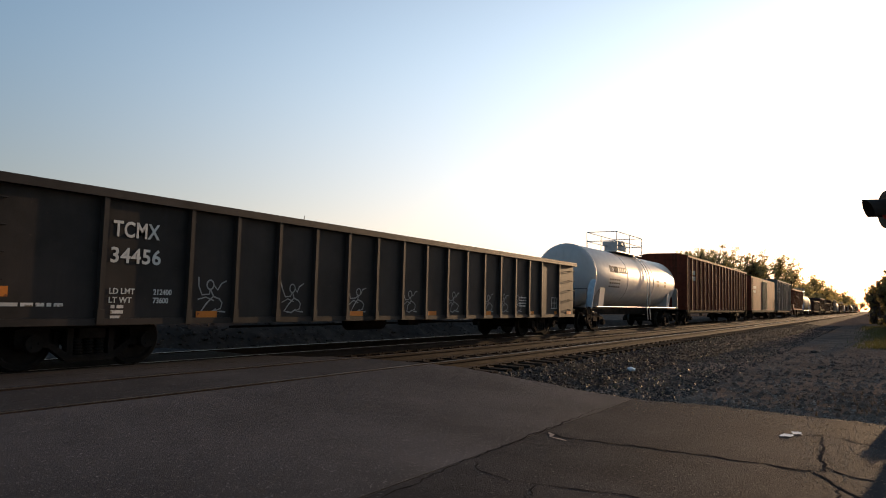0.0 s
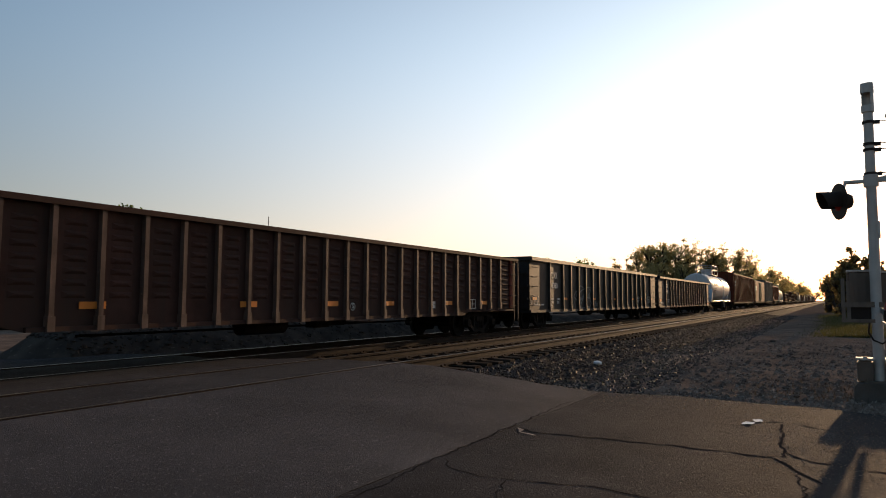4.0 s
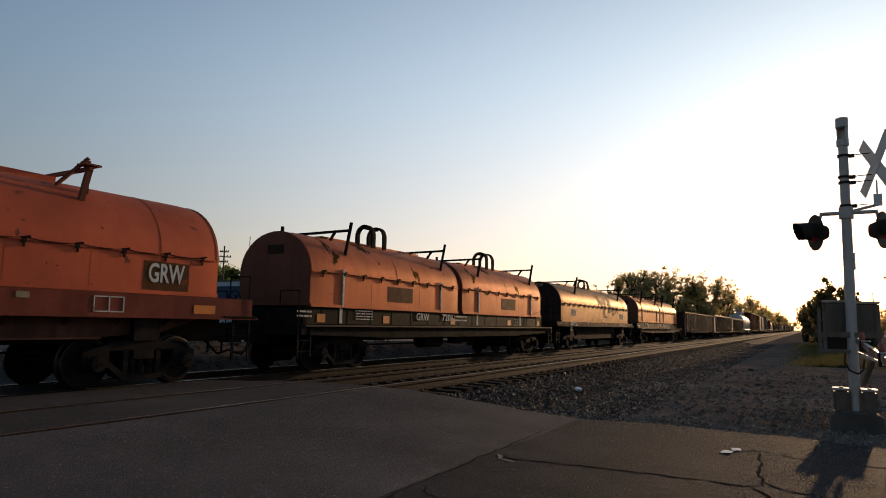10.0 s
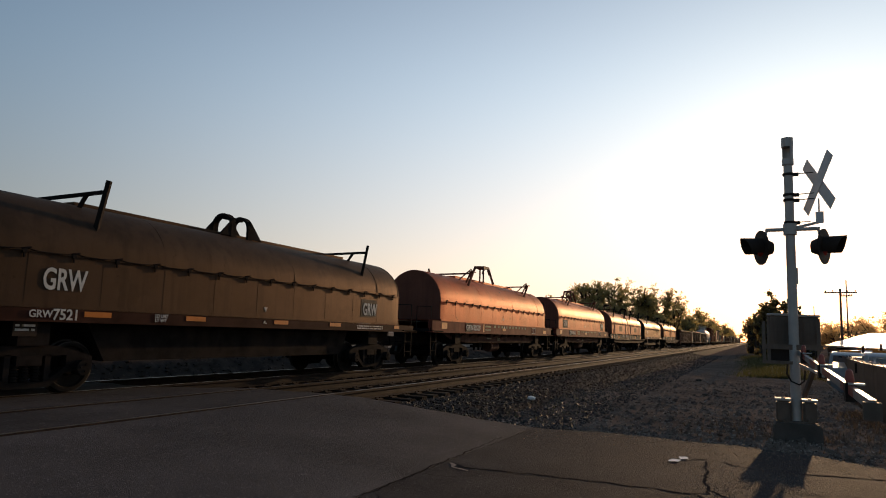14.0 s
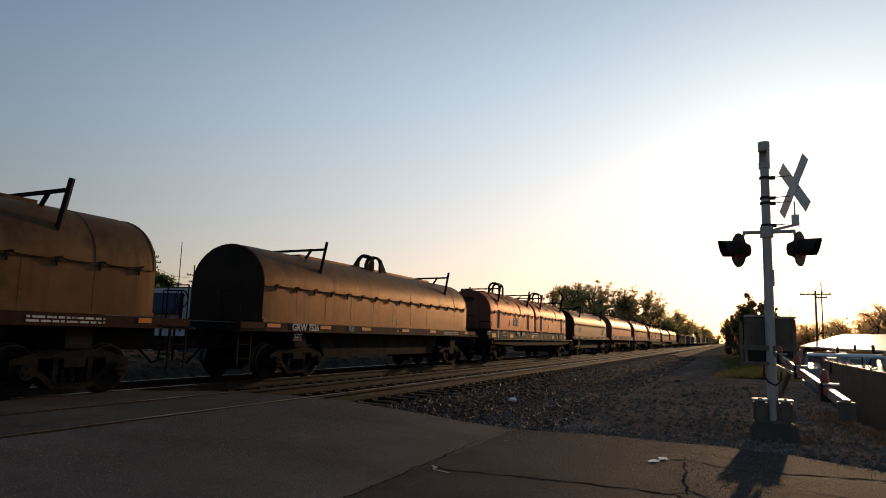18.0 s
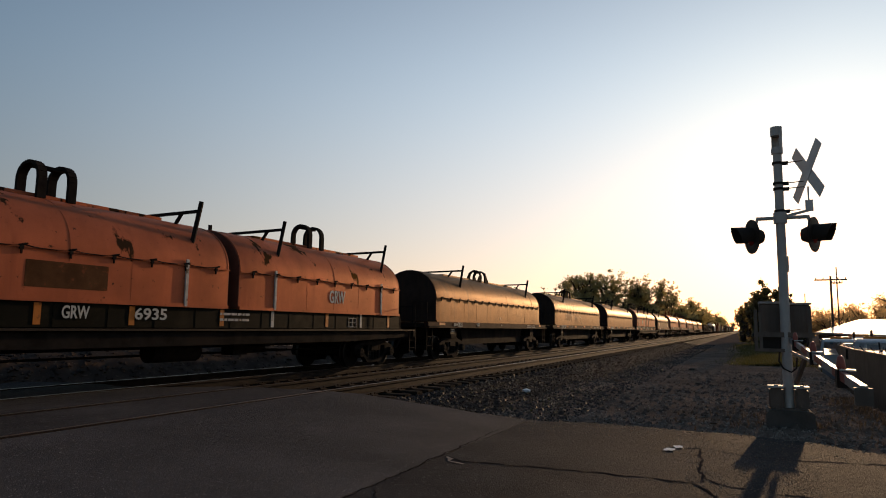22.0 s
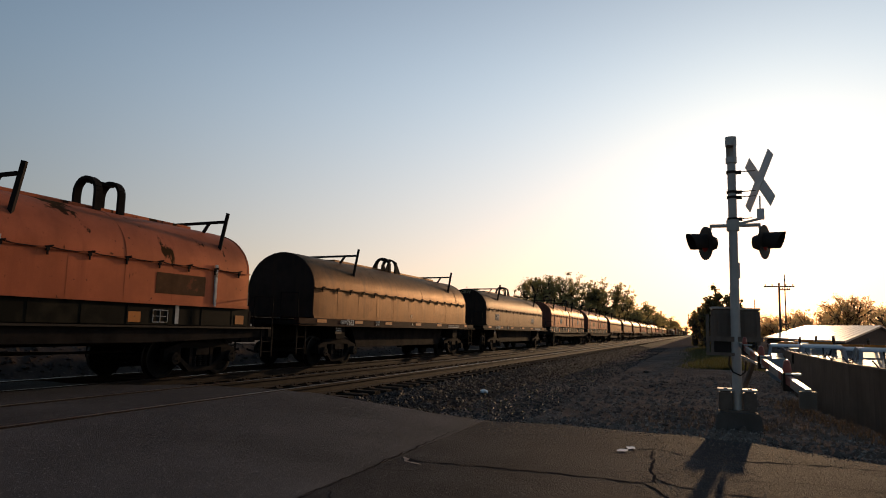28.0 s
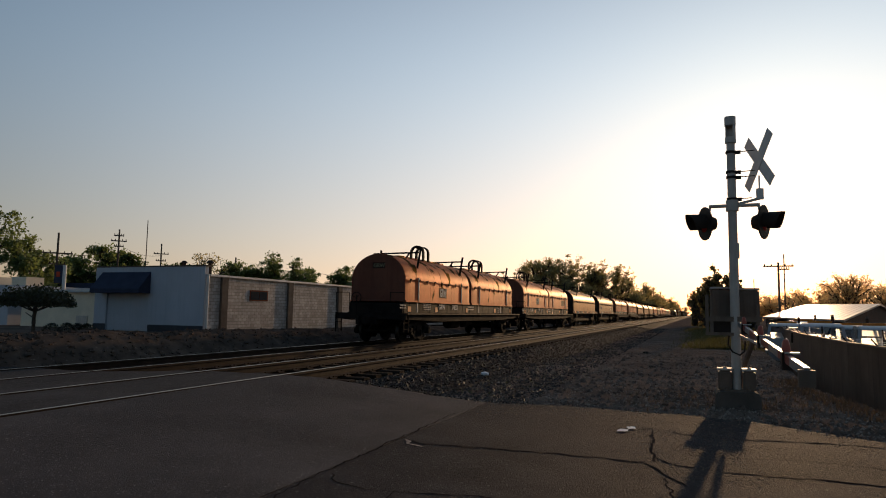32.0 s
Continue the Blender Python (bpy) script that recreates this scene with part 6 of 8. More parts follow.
# ---- loose stone, cracks and litter ----
def stones(name, n, seed, region, size, zf, material, label, category):
    rnd = random.Random(seed)
    verts, faces = [], []
    for _ in range(n):
        x, y = region(rnd)
        r = rnd.uniform(*size) * (1.0 if rnd.random() > 0.08 else 1.5)
        z = zf(x, y)
        b = len(verts)
        a0 = rnd.uniform(0, 6.28)
        for k in range(4):
            a = a0 + k * 1.5708 + rnd.uniform(-.4, .4)
            verts.append((x + r * rnd.uniform(.6, 1.1) * math.cos(a), y + r * rnd.uniform(.6, 1.1) * math.sin(a), z + r * rnd.uniform(-.1, .35)))
        verts.append((x + r * rnd.uniform(-.4, .4), y + r * rnd.uniform(-.4, .4), z + r * rnd.uniform(.5, 1.0)))
        verts.append((x, y, z - r * .6))
        for k in range(4):
            faces.append((b + k, b + (k + 1) % 4, b + 4))
            faces.append((b + (k + 1) % 4, b + k, b + 5))
    me = bpy.data.meshes.new(name)
    me.from_pydata(verts, [], faces)
    return tagged(part(name, me, material), label, category, kind="stuff")


def shoulder(rnd):
    x = ROAD_X - .1 + 62 * rnd.random() ** 2.3
    return x, YN - .95 - 3.6 * rnd.random() ** 1.35


def between(rnd):
    return ROAD_X + 20 * rnd.random() ** 1.6, rnd.uniform(YN - .7, YF + 2.4)


def verge(rnd):
    y = 5.0 - 8.2 * rnd.random()
    return road_edge(y) - .04 + 26 * rnd.random() ** 2.0, y


stones("ballast_stones", 21000, 1, shoulder, (.018, .046), lambda x, y: max(bed_z(x, y), ground_z(x, y)), M_BSTONE, "dark crushed ballast stones on the shoulder", "ballast")
stones("ballast_stones", 3500, 2, between, (.02, .045), lambda x, y: bed_z(x, y) - .01, M_BSTONE, "dark crushed stones between the ties", "ballast")
stones("gravel", 10000, 3, verge, (.008, .030), lambda x, y: ground_z(x, y) + .002, M_STONE, "scattered gravel and clods on the verge", "gravel")

stones("grit", 1500, 14, lambda r: (lambda y: (road_edge(y) - .02 - 1.1 * r.random() ** 2.4, y))(3.0 - 7.0 * r.random()), (.003, .010), lambda x, y: road_z(x, y) + .001, M_STONE, "loose grit washed onto the edge of the asphalt", "gravel")
stones("grit", 1000, 15, lambda r: (6.2 + 2.6 * r.random(), (.45, -.35, .05)[r.randrange(3)] + r.gauss(0, .16)), (.003, .007), lambda x, y: road_z(x, y) + .001, M_STONE, "pale crumbled grit along the cracked asphalt", "gravel")
stones("clods", 3400, 9, lambda r: (lambda y: (road_edge(y) + .05 + 16 * r.random() ** 1.7, y))(4.6 - 7.4 * r.random()), (.02, .075), lambda x, y: ground_z(x, y) - .012, M_GROUND, "rough dry dirt clods on the verge", "dirt")


def on_road(bm, pts, width, seed, lift=0.003):
    rnd = random.Random(seed)
    fine = []
    for (xa, ya), (xb, yb) in zip(pts, pts[1:]):
        n = max(2, int(math.hypot(xb - xa, yb - ya) / 0.09))
        for i in range(n):
            t = i / n
            j, seg = rnd.uniform(-.026, .026), math.hypot(xb - xa, yb - ya)
            fine.append((xa + (xb - xa) * t - (yb - ya) / seg * j, ya + (yb - ya) * t + (xb - xa) / seg * j))
    fine.append(pts[-1])
    prev = None
    for i, (x, y) in enumerate(fine):
        x2, y2 = fine[min(i + 1, len(fine) - 1)]
        x1, y1 = fine[max(i - 1, 0)]
        d = Vector((x2 - x1, y2 - y1)).normalized()
        w = width * rnd.uniform(.3, 1.25) * (0.3 if i in (0, len(fine) - 1) else 1)
        a = bm.verts.new((x - d.y * w, y + d.x * w, road_z(x, y) + lift))
        b = bm.verts.new((x + d.y * w, y - d.x * w, road_z(x, y) + lift))
        if prev:
            bm.faces.new((prev[0], a, b, prev[1]))
        prev = (a, b)


CRACKS = (
    ([(8.86, 3.19), (7.83, 3.15), (6.83, 3.13), (5.86, 3.09), (4.96, 3.08), (4.2, 3.0), (3.0, 2.95)], .022),
    ([(6.83, 3.13), (6.64, 2.75), (6.68, 2.4), (6.72, 2.09), (6.75, 1.4), (6.77, .88), (6.74, .47), (6.39, .31), (6.0, .1)], .042),
    ([(5.15, 3.02), (4.87, 2.75), (4.81, 2.48), (4.83, 2.25), (4.9, 1.95), (4.95, 1.6), (4.9, 1.0)], .024),
    ([(8.61, .71), (8.74, .48), (8.55, .25), (8.38, .02), (8.40, -.43), (8.6, -1.4), (8.5, -2.4)], .04),
    ([(8.59, .51), (7.9, .49), (7.0, .43), (6.74, .17), (6.65, -.32), (6.7, -1.1), (6.6, -1.9)], .04),
    ([(6.77, .88), (6.66, .62), (6.85, .42), (7.0, .43)], .03),
    ([(6.1, 3.1), (6.15, 2.8), (6.3, 2.55)], .014),
    ([(7.3, .46), (7.32, -.3), (7.5, -.9), (7.4, -1.7)], .02),
    ([(6.35, .3), (5.6, .2), (5.0, .3), (4.2, -.1)], .018),
    ([(4.83, 2.25), (4.3, 2.1), (3.9, 1.7)], .018),
    ([(5.9, 7.0), (4.6, 6.96), (3.5, 7.05), (2.2, 6.98)], .01),
    ([(7.5, 9.1), (5.5, 9.15), (3.4, 9.05)], .02))
for i, (pts, w) in enumerate(CRACKS):
    bm = bmesh.new()
    on_road(bm, pts, w * .46, i)
    part("crack", bm, M_CRACK, road, "dark crack in the asphalt")
bm = bmesh.new()
on_road(bm, [(6.78, 3.02), (6.6, 2.9), (6.5, 2.7)], .03, 40, .006)
part("crack", bm, M_STONE, road, "crumbled pale edge of a crack")

for k, (x, y, a, sx, sy) in enumerate(((8.62, .78, 10, .17, .10), (8.40, .86, -8, .20, .11))):
    bm = bmesh.new()
    rnd = random.Random(k)
    rows_ = [[bm.verts.new((sx * (i / 4 - .5) * rnd.uniform(.8, 1.1), sy * (j / 3 - .5) * rnd.uniform(.8, 1.1), rnd.uniform(.002, .012))) for i in range(5)] for j in range(4)]
    for ra, rb in zip(rows_, rows_[1:]):
        for i in range(4):
            bm.faces.new((ra[i], ra[i + 1], rb[i + 1], rb[i]))
    tagged(part("paper_scrap", bm, M_LITTER, at=pose(x, y, road_z(x, y) + .004, 0, 0, a)), "crumpled white paper scrap on the asphalt", "litter", "white scraps")
for k, (x, y, s_) in enumerate(((14.6, 4.55, .22), (19.5, 1.2, .16), (26.0, 1.8, .25), (15.2, -1.1, .12))):
    bm = bmesh.new()
    bmesh.ops.create_icosphere(bm, subdivisions=1, radius=s_ / 2)
    for v in bm.verts:
        v.co.z *= .5
        v.co *= 1 + .25 * noise.noise(v.co * 9)
    tagged(part("pale_stone", bm, M_LITTER if k < 1 else M_CONC, at=pose(x, y, max(ground_z(x, y), bed_z(x, y) if y > 4.3 else -9) + .04, 0, 0, 40 * k)), "pale broken stone lying in the gravel", "stone", "pale stones")



def bank_z(x, y):
    """A long heap of dirt and stone beyond the far track."""
    h = .80 - .012 * max(0, x - 14) + .08 * noise.noise((x * .35, 0, 5)) + .07 * noise.noise((x * 1.6, y * 1.2, 2)) + .05 * noise.noise((x * 5, y * 5, 9))
    return -.1 + max(.3, h) * smooth(13.3, 14.9, y) * (1 - smooth(15.6, 17.4, y)) * smooth(7.2, 8.6, x) * (1 - smooth(90, 110, x))


sheet("gravel_bank", steps((7.0, 9.0, 12), (9.0, 40, 170), (40, 112, 70)), steps((13.2, 17.5, 26)), bank_z, M_BANK, kind="", label="long low heap of dirt and stones beyond the tracks", category="dirt bank")
stones("rubble", 2900, 12, lambda r: (8.2 + 28 * r.random() ** 1.4, 13.4 + 2.4 * r.random()), (.02, .09), lambda x, y: bank_z(x, y) - .015, M_BANK, "broken stones on the dirt bank", "stones")


# ---- grass and weeds ----
def blades(name, n, seed, region, h, material, label):
    rnd = random.Random(seed)
    verts, faces = [], []
    for _ in range(n):
        x, y = region(rnd)
        z = ground_z(x, y) - .01
        a, hh, w = rnd.uniform(0, 6.28), rnd.uniform(*h), rnd.uniform(.008, .02)
        lx, ly = rnd.uniform(-.4, .4) * hh, rnd.uniform(-.4, .4) * hh
        b = len(verts)
        verts += [(x - w * math.cos(a), y - w * math.sin(a), z), (x + w * math.cos(a), y + w * math.sin(a), z),
                  (x + lx * .5 + w * .6, y + ly * .5, z + hh * .6), (x + lx, y + ly, z + hh)]
        faces += [(b, b + 1, b + 2), (b, b + 2, b + 3)]
    me = bpy.data.meshes.new(name)
    me.from_pydata(verts, [], faces)
    return tagged(part(name, me, material), label, "grass", kind="stuff")


blades("grass", 15000, 5, lambda r: (lambda x: (x, -1.0 + (x - 33) * .012 + r.gauss(0, .7)))(31 + 45 * r.random() ** 1.5), (.06, .26), M_GRASS, "sunlit patchy grass strip beside the track")
blades("grass", 500, 6, lambda r: (11.5 + 20 * r.random() ** 1.3, r.uniform(3.0, 4.6)), (.02, .09), M_GRASS, "sparse green weeds along the ballast")
blades("dry_weeds", 1300, 7, lambda r: (lambda x: (x, crest_y(x) + .05 + abs(r.gauss(0, .3))))(r.uniform(11.0, 17.4)), (.03, .15), M_DRYWEED, "dry weeds along the foot of the fence")
blades("dry_weeds", 900, 8, lambda r: (12.3 + r.gauss(0, .9), -.9 + r.gauss(0, 1.0)), (.02, .12), M_DRYWEED, "dry weeds round the signal base")


# ---- trees ----
def tree(x, y, h, spread, leaf, seed, n_leaves=2200, leaf_size=.2, trunk_h=.32, density=1.0, label="", z0=None, flat=.75):
    rnd = random.Random(seed)
    z0 = ground_z(x, y) if z0 is None else z0
    t = tagged(new("tree"), label or "leafy spring tree with uneven crown", "tree")
    t.location = (x, y, z0)
    bm = bmesh.new()
    tips = []
    r0 = h * .022 + .04

    def limb(p, d, length, r, depth):
        q = p + d * length
        tube(bm, p, q, r, r * .62, n=6 if depth < 2 else 4, caps=False)
        if depth >= 3:
            tips.append(q)
            return
        if depth > 0:
            tips.append(p.lerp(q, .7))
        for _ in range(3 if depth else 5):
            nd = (d + Vector((rnd.gauss(0, .62), rnd.gauss(0, .62), rnd.gauss(.05, .35)))).normalized()
            limb(q if rnd.random() > .3 else p.lerp(q, rnd.uniform(.55, .95)), nd, length * rnd.uniform(.55, .8), r * .6, depth + 1)

    limb(Vector((0, 0, -.1)), Vector((rnd.uniform(-.06, .06), rnd.uniform(-.06, .06), 1)).normalized(), h * trunk_h, r0, 0)
    # spread the limbs to the crown's width and height
    top = max(p.z for p in tips)
    wide = max(math.hypot(p.x, p.y) for p in tips) or 1
    zc = trunk_h * h * .8

    def fit(p):
        k = .9 * spread / wide if p.z > zc else 1.0
        z = zc + (p.z - zc) / (top - zc) * (h - zc) * .96 if p.z > zc else p.z
        return Vector((p.x * k, p.y * k, z))

    for v in bm.verts:
        v.co = fit(v.co)
    part("trunk", bm, M_BARK, t)
    verts, faces = [], []
    tufts = []
    for p in tips:
        for _ in range(3):
            tufts.append((fit(p) + Vector((rnd.gauss(0, .11), rnd.gauss(0, .11), rnd.gauss(0, .09))) * spread * density, rnd.uniform(.4, 1.5)))
    sig = spread * .055 * density
    for _ in range(n_leaves):
        c, k = rnd.choice(tufts)
        c = c + Vector((rnd.gauss(0, sig), rnd.gauss(0, sig), rnd.gauss(0, sig * .8))) * k
        s = leaf_size * rnd.uniform(.5, 1.2)
        u = Vector((rnd.gauss(0, 1), rnd.gauss(0, 1), rnd.gauss(0, 1))).normalized() * s
        w = u.cross(Vector((rnd.gauss(0, 1), rnd.gauss(0, 1), rnd.gauss(0, 1)))).normalized() * s * .6
        b = len(verts)
        verts += [tuple(c - u), tuple(c + w), tuple(c + u), tuple(c - w)]
        faces.append((b, b + 1, b + 2, b + 3))
    me = bpy.data.meshes.new("crown")
    me.from_pydata(verts, [], faces)
    part("crown", me, leaf, t)
    return t


def polar(az, d):
    return d * math.cos(radians(az)), d * math.sin(radians(az))


def tree_at(az, d, el_top, spread, leaf, seed, **kw):
    x, y = polar(az, d)
    z0 = ground_z(x, y)
    tree(x, y, 1.42 + d * math.tan(radians(el_top)) - z0, spread, leaf, seed, **kw)


# across the tracks, beyond the buildings
for i, (az, d, el, sp) in enumerate(((56.5, 74, 6.6, 4.6), (53.6, 70, 5.0, 3.6), (50.2, 82, 3.6, 3.4), (48.4, 84, 4.4, 3.6), (46.6, 86, 4.1, 3.2), (43.0, 95, 3.4, 3.0),
                                     (38.4, 96, 3.7, 3.4), (36.4, 98, 3.5, 3.6), (34.6, 96, 4.1, 3.8), (32.4, 100, 3.4, 3.4), (30.2, 100, 3.5, 3.6), (27.5, 104, 3.2, 3.6),
                                     (24.5, 110, 3.2, 3.6), (21.5, 112, 3.2, 3.6), (19.0, 116, 3.0, 3.6))):
    tree_at(az, d, el, sp, M_LEAFGREEN, 100 + i, n_leaves=11000, leaf_size=.15, density=1.15, label="green spring tree behind the low buildings")
tree_at(40.8, 92, 4.5, 3.0, M_LEAF, 160, n_leaves=1600, leaf_size=.12, density=.8, label="thin-leaved tree behind the brick wall")
for i, (az, d, el, sp, n) in enumerate(((15.6, 118, 3.6, 2.4, 900), (13.4, 122, 4.2, 5.2, 4200), (11.9, 120, 4.5, 5.6, 4600), (10.2, 124, 4.8, 5.2, 3200), (8.9, 126, 4.2, 4.4, 2400),
                                        (7.7, 130, 4.2, 4.4, 1900), (6.6, 134, 4.0, 4.2, 1700), (5.7, 140, 3.2, 3.4, 1500), (12.8, 114, 2.9, 4.6, 2400), (10.0, 116, 2.8, 4.6, 2400), (7.6, 124, 2.6, 4.6, 2200))):
    tree_at(az, d, el, sp, M_LEAF, 200 + i, n_leaves=int(n * 2.6), leaf_size=.15, trunk_h=.22, label="large spring tree beyond the passing train")
for i, (az, d, el, sp) in enumerate(((5.2, 170, 2.3, 4.0), (4.6, 180, 2.0, 4.2), (4.1, 190, 2.4, 4.8), (3.6, 200, 2.2, 4.6), (3.1, 230, 1.7, 4.6), (2.7, 260, 1.5, 4.8), (2.3, 300, 1.3, 5.0), (2.0, 350, 1.1, 5.5), (1.7, 420, .9, 6), (1.4, 520, .75, 6.5), (1.0, 700, .6, 8))):
    tree_at(az, d, el, sp, M_LEAF, 230 + i, n_leaves=2600, leaf_size=.25, trunk_h=.24, label="distant tree along the railway")
# this side of the tracks
for i, (az, d, el, sp) in enumerate(((-.9, 73, .9, 1.3), (-1.7, 71, 1.2, 1.6), (-2.6, 70, 1.1, 1.6), (-3.4, 75, .9, 1.6), (0, 94, .5, 1.2), (-.4, 86, .7, 1.3))):
    tree_at(az, d, el, sp, M_LEAFDARK, 280 + i, n_leaves=2600, leaf_size=.12, trunk_h=.04, label="low leafy bush under the trees by the track")
for i, (az, d, el, sp, n) in enumerate(((-.9, 74, 2.9, 1.5, 1800), (-1.7, 72, 3.9, 1.9, 2600), (-2.6, 71, 3.6, 1.8, 2600), (-3.4, 76, 2.9, 1.6, 1600), (.05, 96, 1.9, 1.6, 1200), (-.4, 88, 2.2, 1.6, 1400))):
    tree_at(az, d, el, sp, M_LEAFDARK, 260 + i, n_leaves=int(n * 2.6), leaf_size=.13, trunk_h=.1, label="dark leafy tree beside the track")
for i in range(15):
    az = -3.6 - i * .78
    el = (1.5, 1.3, 1.6, 1.5, 1.9, 1.8, 2.0, 2.3, 2.6, 3.1, 2.9, 2.2, 2.4, 2.7, 2.6)[i]
    tree_at(az, 132 + 9 * (i % 3), el, 3.9, M_LEAFGOLD, 300 + i, n_leaves=3600, leaf_size=.13, trunk_h=.24, label="sunlit tree beyond the yard")
for i, (az, el) in enumerate(((-10.4, 3.2), (-11.0, 3.0), (-14.5, 3.0), (-17, 3.0), (-20, 3.2), (-24, 3.0), (-28, 3.2))):
    tree_at(az, 120, el, 4.2, M_LEAFGOLD, 330 + i, n_leaves=2600, density=.8, leaf_size=.13, label="sunlit thin-leaved tree beyond the yard")
bm = bmesh.new()
for i in range(60):           # low far woods that close the horizon
    a0, a1 = radians(-30 + i * 2.0), radians(-30 + i * 2.0 + 2.05)
    if -0.6 < math.degrees(a0) < 1.4 or -0.6 < math.degrees(a1) < 1.4:
        continue
    r_ = 900
    hh = 9 + 3 * noise.noise((i * .7, 0, 0))
    v = [bm.verts.new(q) for q in ((r_ * math.cos(a0), r_ * math.sin(a0), -1), (r_ * math.cos(a1), r_ * math.sin(a1), -1), (r_ * math.cos(a1), r_ * math.sin(a1), hh), (r_ * math.cos(a0), r_ * math.sin(a0), hh))]
    bm.faces.new(v)
tagged(part("backdrop", bm, M_FAR), "far dark line of woods", "woods", kind="structure")


# ---- crossing signal with gate ----
def crossing_signal(x, y):
    sg = tagged(new("crossing_signal"), "grey railway crossing signal mast with lowered gate", "crossing signal")
    sg.location = (x, y, 0)
    bm = bmesh.new()
    prism(bm, [(-.34, -.1), (.34, -.1), (.33, .15), (.29, .20), (-.29, .20), (-.33, .15)], "x", -.3, .3)
    part("foundation", bm, M_CONC, sg, "concrete foundation block")
    bm = bmesh.new()
    tube(bm, (0, 0, .2), (0, 0, 4.4), .078, .066, n=18)
    part("mast", bm, M_MAST, sg)
    bm = bmesh.new()
    box(bm, -.2, .2, -.2, .2, .19, .225)
    for a in range(4):
        tube(bm, (.16 * (-1) ** a, .16 * (-1) ** (a // 2), .22), (.16 * (-1) ** a, .16 * (-1) ** (a // 2), .27), .02, n=6)
    part("base_plate", bm, M_GATEBOX, sg)
    for yy, hw in ((.18, .105), (-.18, .095)):
        bm = bmesh.new()
        box(bm, -.14, .14, yy - hw, yy + hw, .19, .53)
        bmesh.ops.bevel(bm, geom=list(bm.edges), offset=.03, segments=2, affect="EDGES")
        jb = part("junction_box", bm, M_GATEBOX, sg)
        bm = bmesh.new()
        box(bm, -.15, .15, yy - hw - .012, yy + hw + .012, .53, .56)
        tube(bm, (-.1, yy, .555), (-.1, yy, .58), .03, n=10)
        part("lid", bm, M_MAST, jb, "bare metal lid")
    # bell with an open side under its cap
    bm = bmesh.new()
    tube(bm, (0, 0, 4.62), (0, 0, 4.77), .09, n=18)
    tube(bm, (0, 0, 4.32), (0, 0, 4.42), .088, n=18)
    shell = [(r * math.cos(a), r * math.sin(a)) for r, run in ((.085, range(13)), (.072, range(12, -1, -1))) for a in (math.pi * (-.85 + k * .1) for k in run)]
    prism(bm, shell, "z", 4.40, 4.64)
    part("bell", bm, M_MAST, sg)
    # crossed boards seen from behind
    ux, uy = -.91, -.41
    for k, s_ in enumerate((1, -1)):
        bm = bmesh.new()
        q = [(-.555, -.10), (.555, -.10), (.555, .10), (-.555, .10)]
        a = radians(-47 * s_)
        pts = [(u * math.cos(a) - w * math.sin(a), u * math.sin(a) + w * math.cos(a)) for u, w in q]
        off = .012 * k
        f0 = [bm.verts.new((u * ux + off * uy, u * uy - off * ux, w)) for u, w in pts]
        f1 = [bm.verts.new((u * ux + (off + .01) * uy, u * uy - (off + .01) * ux, w)) for u, w in pts]
        bm.faces.new(f0)
        bm.faces.new(f1[::-1])
        for i in range(4):
            bm.faces.new((f0[i], f0[(i + 1) % 4], f1[(i + 1) % 4], f1[i]))
        part("crossbuck_board", bm, M_CROSSBUCK, sg, "white crossbuck board", at=pose(0, -.43, 3.985))
    for z, (a, b) in ((4.16, (0, -.36)), (3.82, (0, -.36)), (3.73, (0, -.36)), (3.36, (0, -.30))):
        bm = bmesh.new()
        tube(bm, (0, -.06, z), (-.02, b, z + .01), .008, n=6)
        tube(bm, (0, 0, z - .02), (0, 0, z + .02), .085, n=16)
        box(bm, -.03, .03, -.15, -.07, z - .03, z + .02)
        part("band_clamp", bm, M_SIGNALBLACK, sg)
    bm = bmesh.new()
    tube(bm, (0, -.42, 3.45), (0, -.42, 3.74), .014, n=6)
    box(bm, -.03, .03, -.48, -.37, 3.34, 3.52)
    part("marker_plate", bm, M_CROSSBUCK, sg, "small pale plate below the boards")
    # cross arm and two hooded lamps
    bm = bmesh.new()
    tube(bm, (0, -.42, 3.25), (0, .36, 3.25), .03, n=10)
    tube(bm, (0, 0, 3.16), (0, 0, 3.34), .10, n=16)
    bar(bm, (0, -.1, 3.28), (0, -.44, 3.36), .03, .04)
    bar(bm, (0, .34, 3.25), (0, .38, 3.05), .04, .04)
    bar(bm, (0, -.40, 3.25), (0, -.43, 3.08), .04, .04)
    part("cross_arm", bm, M_MAST, sg)
    for yy, dx, dy in ((.42, -.38, .92), (-.46, -.38, -.92)):
        d = Vector((dx, dy, -.03)).normalized()
        q = d.to_track_quat("Z", "Y")
        m = Matrix.Translation((0, yy, 2.96)) @ q.to_matrix().to_4x4()
        bm = bmesh.new()
        tube(bm, (0, 0, -.16), (0, 0, -.02), .10, .16, n=18)
        hd = part("lamp_head", bm, M_SIGNALBLACK, sg, "black flasher head with hood", m)
        bm = bmesh.new()
        lathe(bm, [(0, .01), (0, .28), (.02, .285), (.025, .01)], (0, 0, 0), 28, "z")
        part("target_disc", bm, M_SIGNALBLACK, hd)
        bm = bmesh.new()
        n = 16
        up = q.inverted() @ Vector((0, 0, 1))
        a_up = math.atan2(up.y, up.x)
